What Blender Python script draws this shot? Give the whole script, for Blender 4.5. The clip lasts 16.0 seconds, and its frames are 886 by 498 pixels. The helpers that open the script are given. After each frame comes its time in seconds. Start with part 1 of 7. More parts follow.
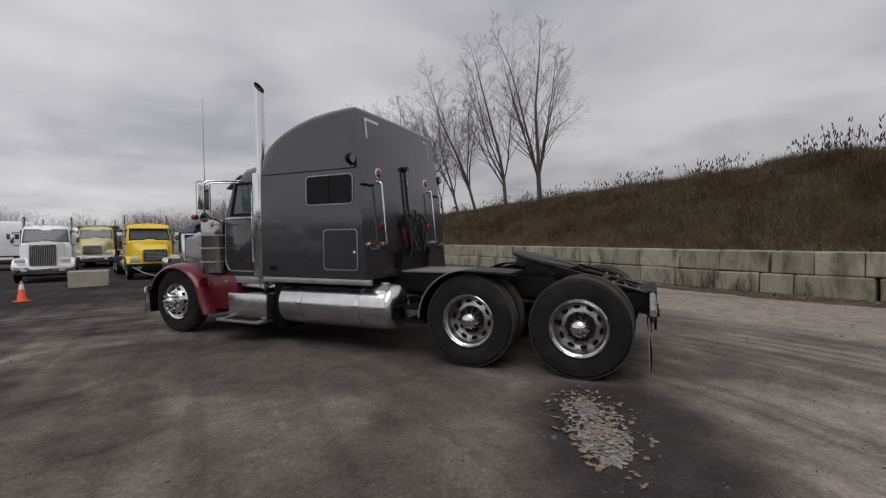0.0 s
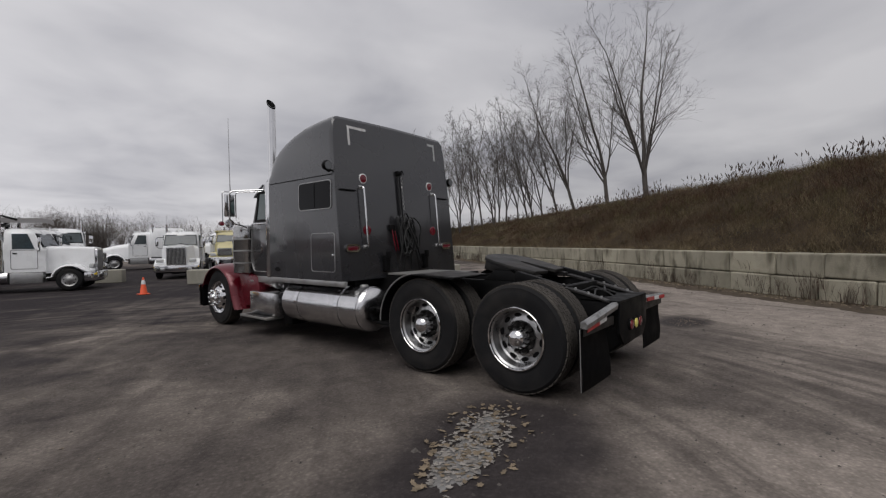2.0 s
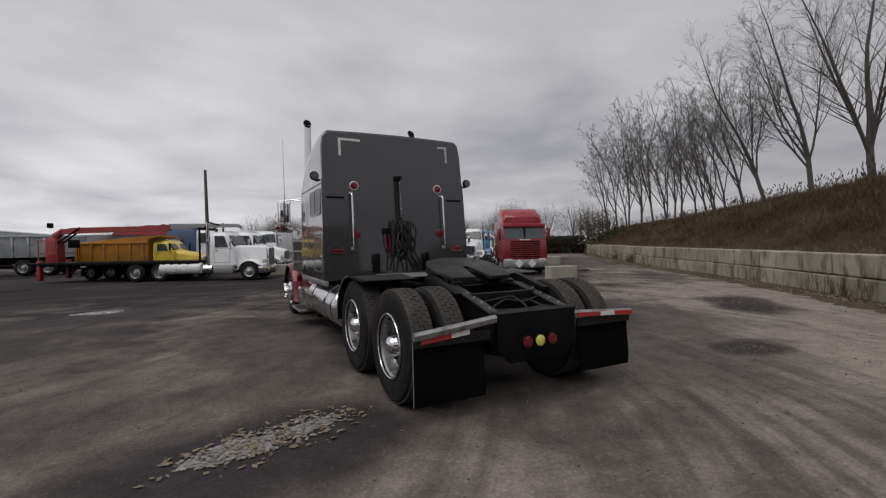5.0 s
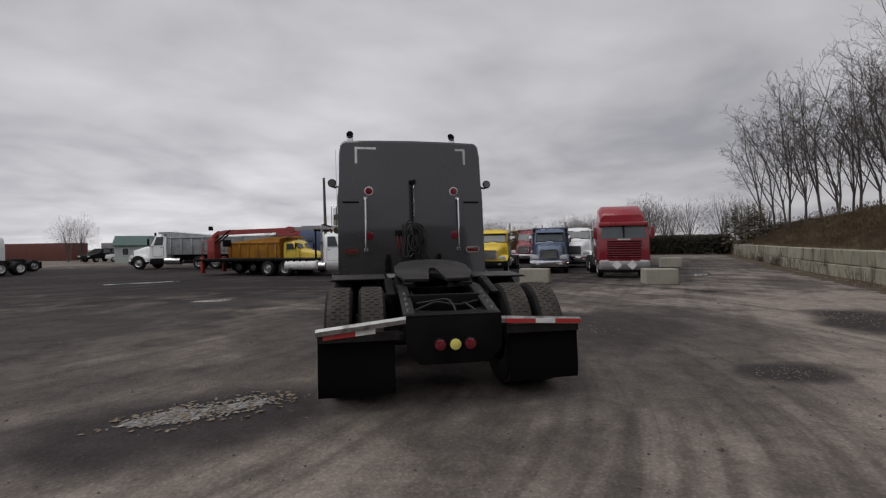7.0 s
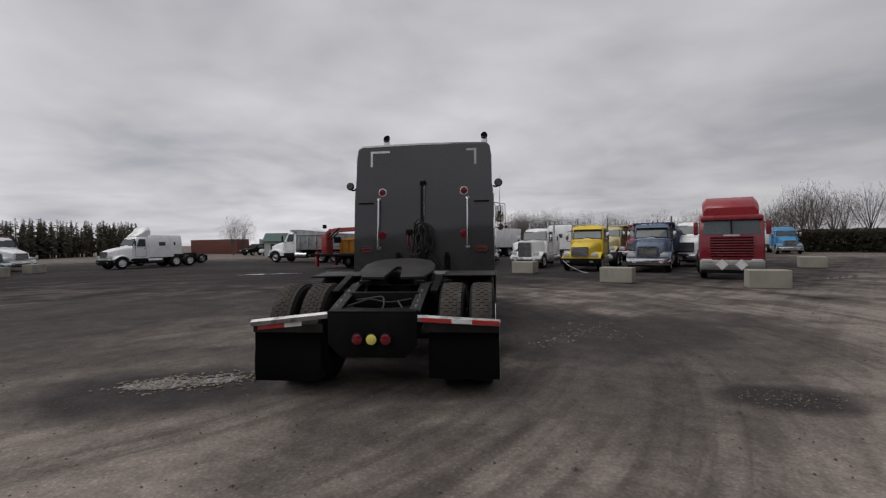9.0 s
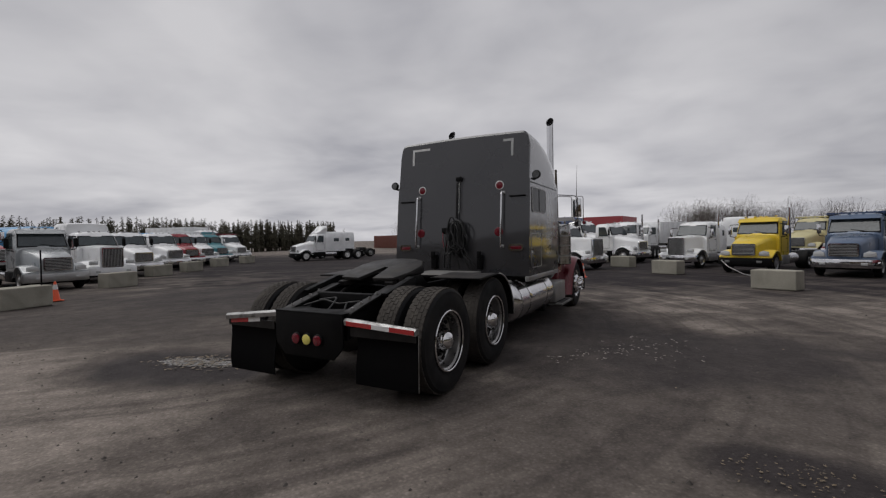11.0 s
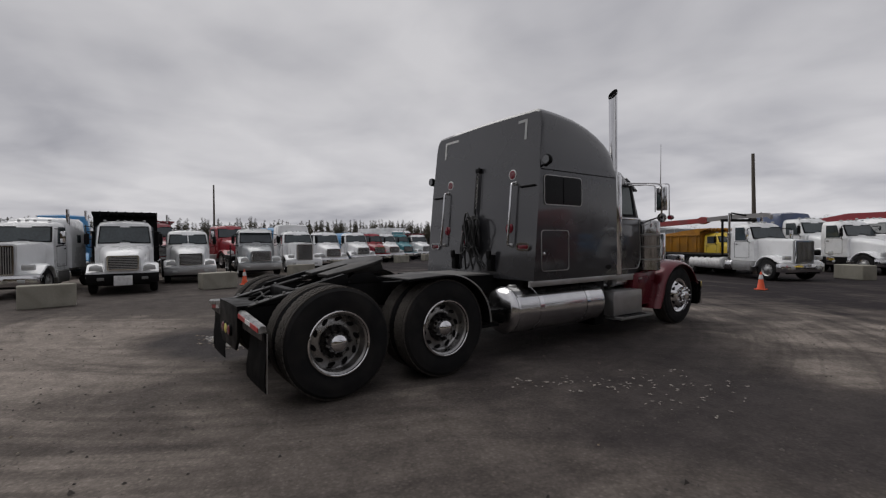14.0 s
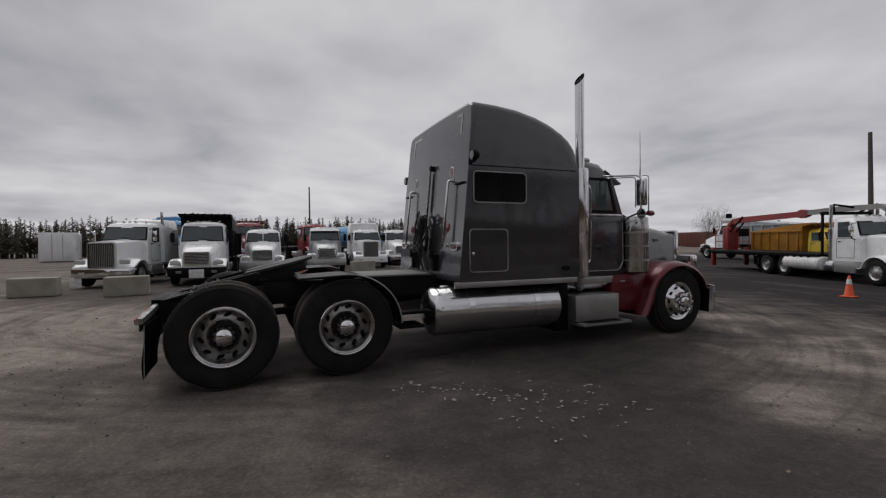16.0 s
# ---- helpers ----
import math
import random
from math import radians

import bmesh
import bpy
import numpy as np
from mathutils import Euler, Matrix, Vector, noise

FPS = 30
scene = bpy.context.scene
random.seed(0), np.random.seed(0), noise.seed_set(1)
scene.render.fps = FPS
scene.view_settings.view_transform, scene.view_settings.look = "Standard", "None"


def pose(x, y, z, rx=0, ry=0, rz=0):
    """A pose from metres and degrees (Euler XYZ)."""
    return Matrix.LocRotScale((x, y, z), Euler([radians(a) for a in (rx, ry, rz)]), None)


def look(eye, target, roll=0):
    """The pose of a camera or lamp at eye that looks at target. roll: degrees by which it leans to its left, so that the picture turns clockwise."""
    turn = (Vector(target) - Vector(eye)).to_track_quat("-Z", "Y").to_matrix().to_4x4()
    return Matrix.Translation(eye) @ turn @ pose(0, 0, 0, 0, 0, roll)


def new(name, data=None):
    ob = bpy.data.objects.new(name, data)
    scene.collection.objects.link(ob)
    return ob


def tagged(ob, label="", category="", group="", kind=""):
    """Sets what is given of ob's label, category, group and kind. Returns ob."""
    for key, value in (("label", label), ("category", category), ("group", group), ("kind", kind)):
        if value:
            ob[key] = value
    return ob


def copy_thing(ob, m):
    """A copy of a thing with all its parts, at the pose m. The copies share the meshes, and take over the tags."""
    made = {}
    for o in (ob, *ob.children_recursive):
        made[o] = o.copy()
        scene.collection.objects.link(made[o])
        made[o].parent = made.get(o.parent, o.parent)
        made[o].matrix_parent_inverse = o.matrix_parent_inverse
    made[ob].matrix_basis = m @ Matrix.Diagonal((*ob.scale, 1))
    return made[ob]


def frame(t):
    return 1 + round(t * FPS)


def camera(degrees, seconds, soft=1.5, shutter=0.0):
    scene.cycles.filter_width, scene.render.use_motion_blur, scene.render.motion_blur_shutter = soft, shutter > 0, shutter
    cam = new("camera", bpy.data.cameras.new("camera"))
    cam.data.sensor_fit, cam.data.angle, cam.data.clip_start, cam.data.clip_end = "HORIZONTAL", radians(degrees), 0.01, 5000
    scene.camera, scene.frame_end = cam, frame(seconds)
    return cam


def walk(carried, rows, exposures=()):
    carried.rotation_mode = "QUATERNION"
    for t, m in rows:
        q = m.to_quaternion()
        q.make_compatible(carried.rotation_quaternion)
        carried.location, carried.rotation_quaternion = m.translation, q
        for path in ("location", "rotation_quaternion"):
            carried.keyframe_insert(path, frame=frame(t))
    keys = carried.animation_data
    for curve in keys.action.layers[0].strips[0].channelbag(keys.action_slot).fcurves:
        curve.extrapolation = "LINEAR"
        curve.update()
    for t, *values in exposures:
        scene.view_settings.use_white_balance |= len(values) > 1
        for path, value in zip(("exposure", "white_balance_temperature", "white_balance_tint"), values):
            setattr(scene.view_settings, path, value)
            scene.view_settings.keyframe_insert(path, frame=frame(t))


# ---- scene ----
cam = camera(88.84, 16.0, soft=1.25)
PATH = [
    (0, (-6.218, -0.745, 1.551), (-4.403, 0.094, 1.500), -0.65),
    (0.5, (-5.996, -1.197, 1.542), (-4.243, -0.236, 1.499), -1.03),
    (1, (-5.723, -1.620, 1.535), (-4.037, -0.545, 1.496), -1.10),
    (1.5, (-5.424, -2.000, 1.520), (-3.806, -0.824, 1.486), -1.00),
    (2, (-5.108, -2.348, 1.529), (-3.569, -1.070, 1.496), -0.91),
    (2.5, (-4.777, -2.675, 1.543), (-3.326, -1.300, 1.511), -0.86),
    (3, (-4.439, -3.007, 1.564), (-3.082, -1.538, 1.533), -0.72),
    (3.5, (-4.086, -3.348, 1.592), (-2.825, -1.795, 1.555), -0.57),
    (6, (-1.766, -4.623, 1.523), (-1.132, -2.726, 1.507), -1.12),
    (6.5, (-1.304, -4.800, 1.541), (-0.813, -2.861, 1.523), -1.04),
    (7, (-0.836, -4.957, 1.554), (-0.489, -2.987, 1.532), -0.85),
    (7.5, (-0.353, -5.091, 1.553), (-0.143, -3.102, 1.531), -0.82),
    (8, (0.142, -5.186, 1.554), (0.220, -3.187, 1.531), -0.75),
    (8.5, (0.650, -5.238, 1.565), (0.597, -3.239, 1.537), -0.78),
    (11, (3.375, -4.185, 1.607), (2.436, -2.420, 1.563), -1.04),
    (11.5, (3.800, -3.814, 1.576), (2.721, -2.130, 1.538), -0.81),
    (12, (4.157, -3.416, 1.547), (2.954, -1.819, 1.512), -0.78),
    (12.5, (4.490, -3.012, 1.538), (3.163, -1.516, 1.506), -0.90),
    (13, (4.791, -2.627, 1.531), (3.348, -1.242, 1.498), -0.69),
    (13.5, (5.068, -2.207, 1.530), (3.526, -0.934, 1.499), -0.56),
    (14, (5.346, -1.774, 1.519), (3.726, -0.602, 1.491), -0.49),
    (14.5, (5.585, -1.289, 1.525), (3.902, -0.209, 1.492), -0.42),
    (15, (5.833, -0.782, 1.544), (4.092, 0.201, 1.512), -0.62),
    (15.5, (6.101, -0.264, 1.556), (4.307, 0.618, 1.522), -0.67),
    (16, (6.408, 0.263, 1.538), (4.565, 1.039, 1.499), -0.55),
]
walk(cam, [(t, look(eye, target, roll)) for t, eye, target, roll in PATH], [(0, 0.22), (2, 0.15), (3.5, 0.12), (6, 0.03), (8.5, 0.0), (11, -0.12), (16, -0.12)])
# ---- world and light: an overcast afternoon with the bright part of the sky ahead of the truck ----
world = bpy.data.worlds.new("overcast_sky")
scene.world = world
world.use_nodes = True


def sky_nodes():
    nt = world.node_tree
    nt.nodes.clear()
    N, L = nt.nodes.new, nt.links.new
    out, bg = N("ShaderNodeOutputWorld"), N("ShaderNodeBackground")
    sky = N("ShaderNodeTexSky")
    sky.sky_type, sky.sun_disc = "NISHITA", False
    sky.sun_elevation, sky.sun_rotation = radians(58), radians(250)
    sky.altitude, sky.air_density, sky.dust_density = 60, 1.0, 3.0
    tc = N("ShaderNodeTexCoord")
    sep = N("ShaderNodeSeparateXYZ")
    L(tc.outputs["Generated"], sep.inputs[0])

    def op(kind, a, b):
        n = N("ShaderNodeMath")
        n.operation = kind
        for i, v in enumerate((a, b)):
            if isinstance(v, (int, float)):
                n.inputs[i].default_value = v
            else:
                L(v, n.inputs[i])
        return n.outputs[0]
    up = op("MAXIMUM", sep.outputs[2], 0.0)
    low = op("ADD", up, 0.16)
    comb = N("ShaderNodeCombineXYZ")
    L(op("DIVIDE", sep.outputs[0], low), comb.inputs[0])
    L(op("DIVIDE", sep.outputs[1], low), comb.inputs[1])
    big, small = N("ShaderNodeTexNoise"), N("ShaderNodeTexNoise")
    for n, s, d, di in ((big, 0.62, 4, 0.5), (small, 1.7, 5, 0.3)):
        n.inputs["Scale"].default_value, n.inputs["Detail"].default_value, n.inputs["Distortion"].default_value = s, d, di
        L(comb.outputs[0], n.inputs["Vector"])
    mixv = op("ADD", op("MULTIPLY", big.outputs["Fac"], 0.68), op("MULTIPLY", small.outputs["Fac"], 0.32))
    ramp = N("ShaderNodeValToRGB")
    e = ramp.color_ramp.elements
    e[0].position, e[0].color = 0.36, (0.412, 0.412, 0.452, 1)
    e[1].position, e[1].color = 0.62, (0.732, 0.721, 0.744, 1)
    e.new(0.47).color = (0.561, 0.556, 0.588, 1)
    L(mixv, ramp.inputs[0])
    # brighter belt towards the horizon under the cloud deck
    belt = N("ShaderNodeMapRange")
    belt.inputs["From Min"].default_value, belt.inputs["From Max"].default_value = 0.02, 0.34
    belt.inputs["To Min"].default_value, belt.inputs["To Max"].default_value = 1.13, 0.97
    L(up, belt.inputs["Value"])
    # the side where the sun stands behind the cloud
    side = N("ShaderNodeMapRange")
    side.inputs["From Min"].default_value, side.inputs["From Max"].default_value = -1.0, 1.0
    side.inputs["To Min"].default_value, side.inputs["To Max"].default_value = 0.93, 1.07
    L(sep.outputs[1], side.inputs["Value"])
    gain = N("ShaderNodeVectorMath")
    gain.operation = "SCALE"
    L(ramp.outputs[0], gain.inputs[0])
    # a heavier, darker bank of cloud low over the lane side
    low_down = op("POWER", op("SUBTRACT", 1.0, up), 2.5)
    heavy = op("MULTIPLY", op("MAXIMUM", op("ADD", sep.outputs[0], 0.1), 0.0), low_down)
    heavy = op("SUBTRACT", 1.0, op("MULTIPLY", heavy, 0.44))
    L(op("MULTIPLY", op("MULTIPLY", belt.outputs[0], side.outputs[0]), heavy), gain.inputs["Scale"])
    dim = N("ShaderNodeVectorMath")
    dim.operation = "SCALE"
    dim.inputs["Scale"].default_value = 0.1
    L(sky.outputs[0], dim.inputs[0])
    mix = N("ShaderNodeMix")
    mix.data_type = "RGBA"
    mix.inputs["Factor"].default_value = 0.975
    L(dim.outputs[0], mix.inputs["A"])
    L(gain.outputs[0], mix.inputs["B"])
    L(mix.outputs["Result"], bg.inputs["Color"])
    bg.inputs["Strength"].default_value = 0.88
    L(bg.outputs[0], out.inputs[0])


sky_nodes()
sun = new("sun", bpy.data.lights.new("sun", "SUN"))
sun.data.energy, sun.data.angle, sun.data.color = 1.3, radians(50), (1.0, 0.975, 0.945)
sun.matrix_world = look((-22, -8, 38), (0, 0, 0))
# ---- materials ----
def mat(name, base, rough=0.5, metal=0.0, var=0.12, scale=3.0, fine=60.0, bump=0.0, coat=0.0, dirt=None, dirt_amount=0.3, spec=0.5, rvar=0.12, island=0.0, per_object=0.0):
    m = bpy.data.materials.new(name)
    m.use_nodes = True
    nt = m.node_tree
    N, L = nt.nodes.new, nt.links.new
    b = nt.nodes["Principled BSDF"]
    tc = N("ShaderNodeTexCoord")
    n1, n2 = N("ShaderNodeTexNoise"), N("ShaderNodeTexNoise")
    for n, s, d in ((n1, scale, 4), (n2, fine, 3)):
        n.inputs["Scale"].default_value, n.inputs["Detail"].default_value = s, d
        L(tc.outputs["Object"], n.inputs["Vector"])
    add = N("ShaderNodeMath")
    add.operation = "ADD"
    L(n1.outputs["Fac"], add.inputs[0])
    L(n2.outputs["Fac"], add.inputs[1])
    last = add.outputs[0]
    for kind, amount in (("ShaderNodeNewGeometry", island), ("ShaderNodeObjectInfo", per_object)):
        if amount:
            g = N(kind)
            k = N("ShaderNodeMath")
            k.operation = "MULTIPLY_ADD"
            L(g.outputs["Random Per Island" if island and kind.endswith("Geometry") else "Random"], k.inputs[0])
            k.inputs[1].default_value = amount
            L(last, k.inputs[2])
            last = k.outputs[0]
    span = N("ShaderNodeMapRange")
    span.inputs["From Min"].default_value, span.inputs["From Max"].default_value = 0.6, 1.4 + island + per_object
    span.inputs["To Min"].default_value, span.inputs["To Max"].default_value = 1 - var, 1 + var
    L(last, span.inputs["Value"])
    tone = N("ShaderNodeVectorMath")
    tone.operation = "SCALE"
    tone.inputs[0].default_value = base
    L(span.outputs[0], tone.inputs["Scale"])
    colour = tone.outputs[0]
    if dirt:
        n3, r3, mx = N("ShaderNodeTexNoise"), N("ShaderNodeMapRange"), N("ShaderNodeMix")
        n3.inputs["Scale"].default_value, n3.inputs["Detail"].default_value, n3.inputs["Distortion"].default_value = scale * 0.6, 8, 0.6
        L(tc.outputs["Object"], n3.inputs["Vector"])
        r3.inputs["From Min"].default_value, r3.inputs["From Max"].default_value, r3.inputs["To Max"].default_value = 0.45, 0.72, dirt_amount
        L(n3.outputs["Fac"], r3.inputs["Value"])
        mx.data_type = "RGBA"
        L(r3.outputs[0], mx.inputs["Factor"])
        L(colour, mx.inputs["A"])
        mx.inputs["B"].default_value = (*dirt, 1)
        colour = mx.outputs["Result"]
    L(colour, b.inputs["Base Color"])
    rr = N("ShaderNodeMapRange")
    rr.inputs["From Min"].default_value, rr.inputs["From Max"].default_value = 0.3, 0.7
    rr.inputs["To Min"].default_value, rr.inputs["To Max"].default_value = max(0.02, rough - rvar), min(1, rough + rvar)
    L(n1.outputs["Fac"], rr.inputs["Value"])
    L(rr.outputs[0], b.inputs["Roughness"])
    b.inputs["Metallic"].default_value = metal
    b.inputs["Specular IOR Level"].default_value = spec
    b.inputs["Coat Weight"].default_value, b.inputs["Coat Roughness"].default_value = coat, 0.06
    if bump:
        bp = N("ShaderNodeBump")
        bp.inputs["Strength"].default_value, bp.inputs["Distance"].default_value = 0.6, bump
        L(n2.outputs["Fac"], bp.inputs["Height"])
        L(bp.outputs[0], b.inputs["Normal"])
    return m


DUST = (0.20, 0.18, 0.16)
M = dict(
    grey_paint=mat("grey_paint", (0.034, 0.034, 0.038), 0.28, 0.35, 0.10, 1.6, 90, coat=1.0, dirt=(0.060, 0.060, 0.061), dirt_amount=0.2, rvar=0.05),
    red_paint=mat("red_paint", (0.115, 0.003, 0.011), 0.30, 0.3, 0.12, 2, 90, coat=0.45, dirt=(0.075, 0.012, 0.016), dirt_amount=0.2),
    chrome=mat("chrome", (0.72, 0.72, 0.73), 0.10, 1.0, 0.06, 4, 70, rvar=0.05),
    brushed=mat("brushed_aluminium", (0.68, 0.68, 0.69), 0.20, 1.0, 0.08, 5, 140, bump=0.0003, dirt=DUST, dirt_amount=0.12, rvar=0.06),
    dull_alu=mat("dull_aluminium", (0.42, 0.42, 0.42), 0.42, 0.85, 0.14, 4, 90, dirt=DUST, dirt_amount=0.4),
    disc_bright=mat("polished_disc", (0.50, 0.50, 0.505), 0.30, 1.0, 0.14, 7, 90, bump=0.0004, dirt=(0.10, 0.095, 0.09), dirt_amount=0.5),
    disc_dull=mat("duller_disc", (0.40, 0.395, 0.39), 0.30, 0.9, 0.2, 6, 90, bump=0.0005, dirt=(0.06, 0.056, 0.052), dirt_amount=0.5),
    worn_bar=mat("scuffed_bar", (0.36, 0.36, 0.36), 0.42, 0.8, 0.2, 14, 120, bump=0.0006, dirt=(0.05, 0.046, 0.043), dirt_amount=0.75),
    cleaner=mat("dulled_chrome", (0.50, 0.50, 0.50), 0.16, 1.0, 0.14, 5, 70, dirt=(0.10, 0.09, 0.08), dirt_amount=0.4, rvar=0.06),
    cream=mat("cream_paint", (0.52, 0.47, 0.26), 0.5, 0, 0.12, 1.5, 40, dirt=(0.25, 0.21, 0.14), dirt_amount=0.4),
    plate=mat("deck_plate", (0.17, 0.17, 0.166), 0.7, 0.2, 0.16, 6, 60, bump=0.001, dirt=DUST, dirt_amount=0.5),
    black=mat("black_frame", (0.006, 0.006, 0.0065), 0.5, 0.0, 0.3, 6, 80, bump=0.0006, dirt=(0.016, 0.015, 0.014), dirt_amount=0.3, spec=0.10),
    grease=mat("greasy_steel", (0.016, 0.015, 0.015), 0.42, 0.1, 0.35, 9, 60, bump=0.001, dirt=(0.05, 0.046, 0.042), dirt_amount=0.35, spec=0.25),
    rubber=mat("tyre_rubber", (0.012, 0.012, 0.013), 0.72, 0, 0.22, 5, 70, bump=0.0012, dirt=(0.045, 0.041, 0.037), dirt_amount=0.35, spec=0.14),
    tread=mat("worn_tread", (0.052, 0.047, 0.043), 0.85, 0, 0.3, 6, 50, bump=0.0015, dirt=(0.11, 0.10, 0.088), dirt_amount=0.5, spec=0.15),
    flap=mat("rubber_flap", (0.004, 0.004, 0.0045), 0.6, 0, 0.25, 4, 60, bump=0.001, dirt=(0.010, 0.009, 0.009), dirt_amount=0.3, spec=0.04),
    lens_red=mat("red_lens", (0.15, 0.006, 0.016), 0.22, 0, 0.1, 20, 90, coat=0.6),
    lens_yellow=mat("yellow_lens", (0.74, 0.66, 0.16), 0.3, 0, 0.1, 20, 90, coat=0.4),
    tape_white=mat("white_tape", (0.72, 0.72, 0.72), 0.5, 0, 0.1, 9, 90, dirt=DUST, dirt_amount=0.4),
    tape_red=mat("red_tape", (0.42, 0.03, 0.03), 0.45, 0, 0.1, 9, 90, dirt=DUST, dirt_amount=0.3),
    tape_grey=mat("faded_tape", (0.42, 0.43, 0.43), 0.55, 0, 0.15, 9, 90),
    dark_glass=mat("tinted_glass", (0.006, 0.006, 0.007), 0.10, 0, 0.05, 3, 20, spec=0.12, rvar=0.03),
    cab_glass=mat("cab_glass", (0.05, 0.075, 0.075), 0.05, 0, 0.1, 3, 20, spec=0.7, rvar=0.03),
    screen=mat("windscreen", (0.055, 0.068, 0.074), 0.06, 0, 0.25, 1.2, 12, spec=0.6, rvar=0.04),
    mirror=mat("mirror_glass", (0.8, 0.81, 0.82), 0.03, 1.0, 0.02, 3, 20, rvar=0.01),
    worn_plate=mat("worn_plate_steel", (0.020, 0.019, 0.019), 0.55, 0.2, 0.3, 5, 50, bump=0.001, dirt=(0.06, 0.05, 0.042), dirt_amount=0.5),
    hose=mat("black_hose", (0.006, 0.006, 0.0065), 0.55, 0, 0.2, 9, 60),
    white=mat("white_paint", (0.80, 0.81, 0.82), 0.32, 0, 0.06, 1.5, 40, coat=0.35, dirt=(0.45, 0.43, 0.40), dirt_amount=0.22),
    silver=mat("silver_grey_paint", (0.36, 0.38, 0.39), 0.32, 0.2, 0.08, 1.5, 40, coat=0.4, dirt=DUST, dirt_amount=0.25),
    yellow=mat("yellow_paint", (0.70, 0.50, 0.025), 0.35, 0, 0.1, 1.5, 40, coat=0.35, dirt=(0.25, 0.18, 0.07), dirt_amount=0.25),
    orange=mat("weathered_yellow_steel", (0.46, 0.21, 0.018), 0.55, 0, 0.2, 2.5, 40, dirt=(0.15, 0.08, 0.04), dirt_amount=0.5),
    blue=mat("light_blue_paint", (0.085, 0.125, 0.20), 0.33, 0.15, 0.1, 1.5, 40, coat=0.4, dirt=DUST, dirt_amount=0.25),
    navy=mat("dark_blue_paint", (0.035, 0.06, 0.14), 0.38, 0, 0.12, 1.5, 40, coat=0.3, dirt=DUST, dirt_amount=0.2),
    azure=mat("bright_blue_paint", (0.03, 0.22, 0.46), 0.4, 0, 0.1, 1.5, 40, coat=0.3, dirt=DUST, dirt_amount=0.2),
    teal=mat("teal_paint", (0.05, 0.21, 0.25), 0.38, 0, 0.1, 1.5, 40, coat=0.3, dirt=DUST, dirt_amount=0.2),
    scarlet=mat("scarlet_paint", (0.27, 0.014, 0.024), 0.32, 0, 0.1, 1.5, 40, coat=0.5, dirt=(0.2, 0.1, 0.09), dirt_amount=0.2),
    crimson=mat("crimson_paint", (0.19, 0.010, 0.02), 0.32, 0, 0.1, 1.5, 40, coat=0.5, dirt=(0.16, 0.07, 0.07), dirt_amount=0.2),
    crane_red=mat("faded_red_steel", (0.30, 0.035, 0.035), 0.55, 0, 0.2, 2.5, 40, dirt=(0.12, 0.07, 0.06), dirt_amount=0.5),
    grille=mat("grille_mesh", (0.22, 0.22, 0.22), 0.4, 0.6, 0.2, 8, 60),
    lamp_glass=mat("headlamp_glass", (0.55, 0.56, 0.56), 0.15, 0.2, 0.1, 8, 40, coat=0.4),
    lamp_lens=mat("work_lamp_lens", (0.13, 0.135, 0.14), 0.18, 0.3, 0.2, 30, 80, coat=0.4),
    cone_orange=mat("cone_plastic", (0.78, 0.10, 0.03), 0.5, 0, 0.1, 6, 60, dirt=(0.25, 0.12, 0.08), dirt_amount=0.3),
    concrete=mat("block_concrete", (0.31, 0.295, 0.25), 0.85, 0, 0.22, 1.6, 45, bump=0.006, dirt=(0.13, 0.13, 0.105), dirt_amount=0.7, spec=0.25, per_object=0.35),
    wood=mat("weathered_pole", (0.10, 0.085, 0.07), 0.85, 0, 0.25, 3, 50, bump=0.004),
    siding=mat("pale_siding", (0.44, 0.50, 0.47), 0.6, 0, 0.06, 2, 30),
    roof_green=mat("green_roof", (0.05, 0.10, 0.085), 0.6, 0, 0.15, 2, 30),
    rust=mat("rusty_sheet", (0.14, 0.05, 0.038), 0.7, 0, 0.25, 1, 20),
    shed=mat("grey_sheet_wall", (0.26, 0.25, 0.25), 0.6, 0.1, 0.1, 1, 20),
    shed_red=mat("red_sheet_roof", (0.33, 0.05, 0.06), 0.5, 0, 0.1, 1, 20),
    bark=mat("grey_bark", (0.078, 0.069, 0.062), 0.9, 0, 0.25, 3, 30, island=0.25),
    twig=mat("far_twigs", (0.115, 0.10, 0.09), 0.9, 0, 0.2, 1, 20, island=0.4),
    conifer=mat("conifer_needles", (0.070, 0.064, 0.046), 0.9, 0, 0.35, 1, 20, island=0.7, spec=0.2),
    dry_grass=mat("dry_grass", (0.106, 0.079, 0.046), 0.9, 0, 0.45, 1.2, 20, island=0.8, spec=0.2, dirt=(0.045, 0.034, 0.024), dirt_amount=0.85),
    green_grass=mat("late_grass", (0.108, 0.098, 0.044), 0.9, 0, 0.4, 0.9, 20, island=0.8, spec=0.2, dirt=(0.07, 0.05, 0.03), dirt_amount=0.8),
    rust_weed=mat("rusty_weeds", (0.078, 0.045, 0.029), 0.9, 0, 0.5, 1.2, 20, island=0.8, spec=0.2),
    straw=mat("pale_straw", (0.185, 0.15, 0.092), 0.9, 0, 0.45, 1.2, 20, island=0.8, spec=0.2),
    bank_soil=mat("bank_thatch", (0.055, 0.040, 0.025), 0.95, 0, 0.65, 1.1, 14, bump=0.05, dirt=(0.022, 0.018, 0.014), dirt_amount=0.75, spec=0.1),
    leaf_mould=mat("leaf_mould", (0.062, 0.048, 0.036), 0.95, 0, 0.5, 3, 25, bump=0.02, dirt=(0.12, 0.10, 0.07), dirt_amount=0.6, spec=0.2),
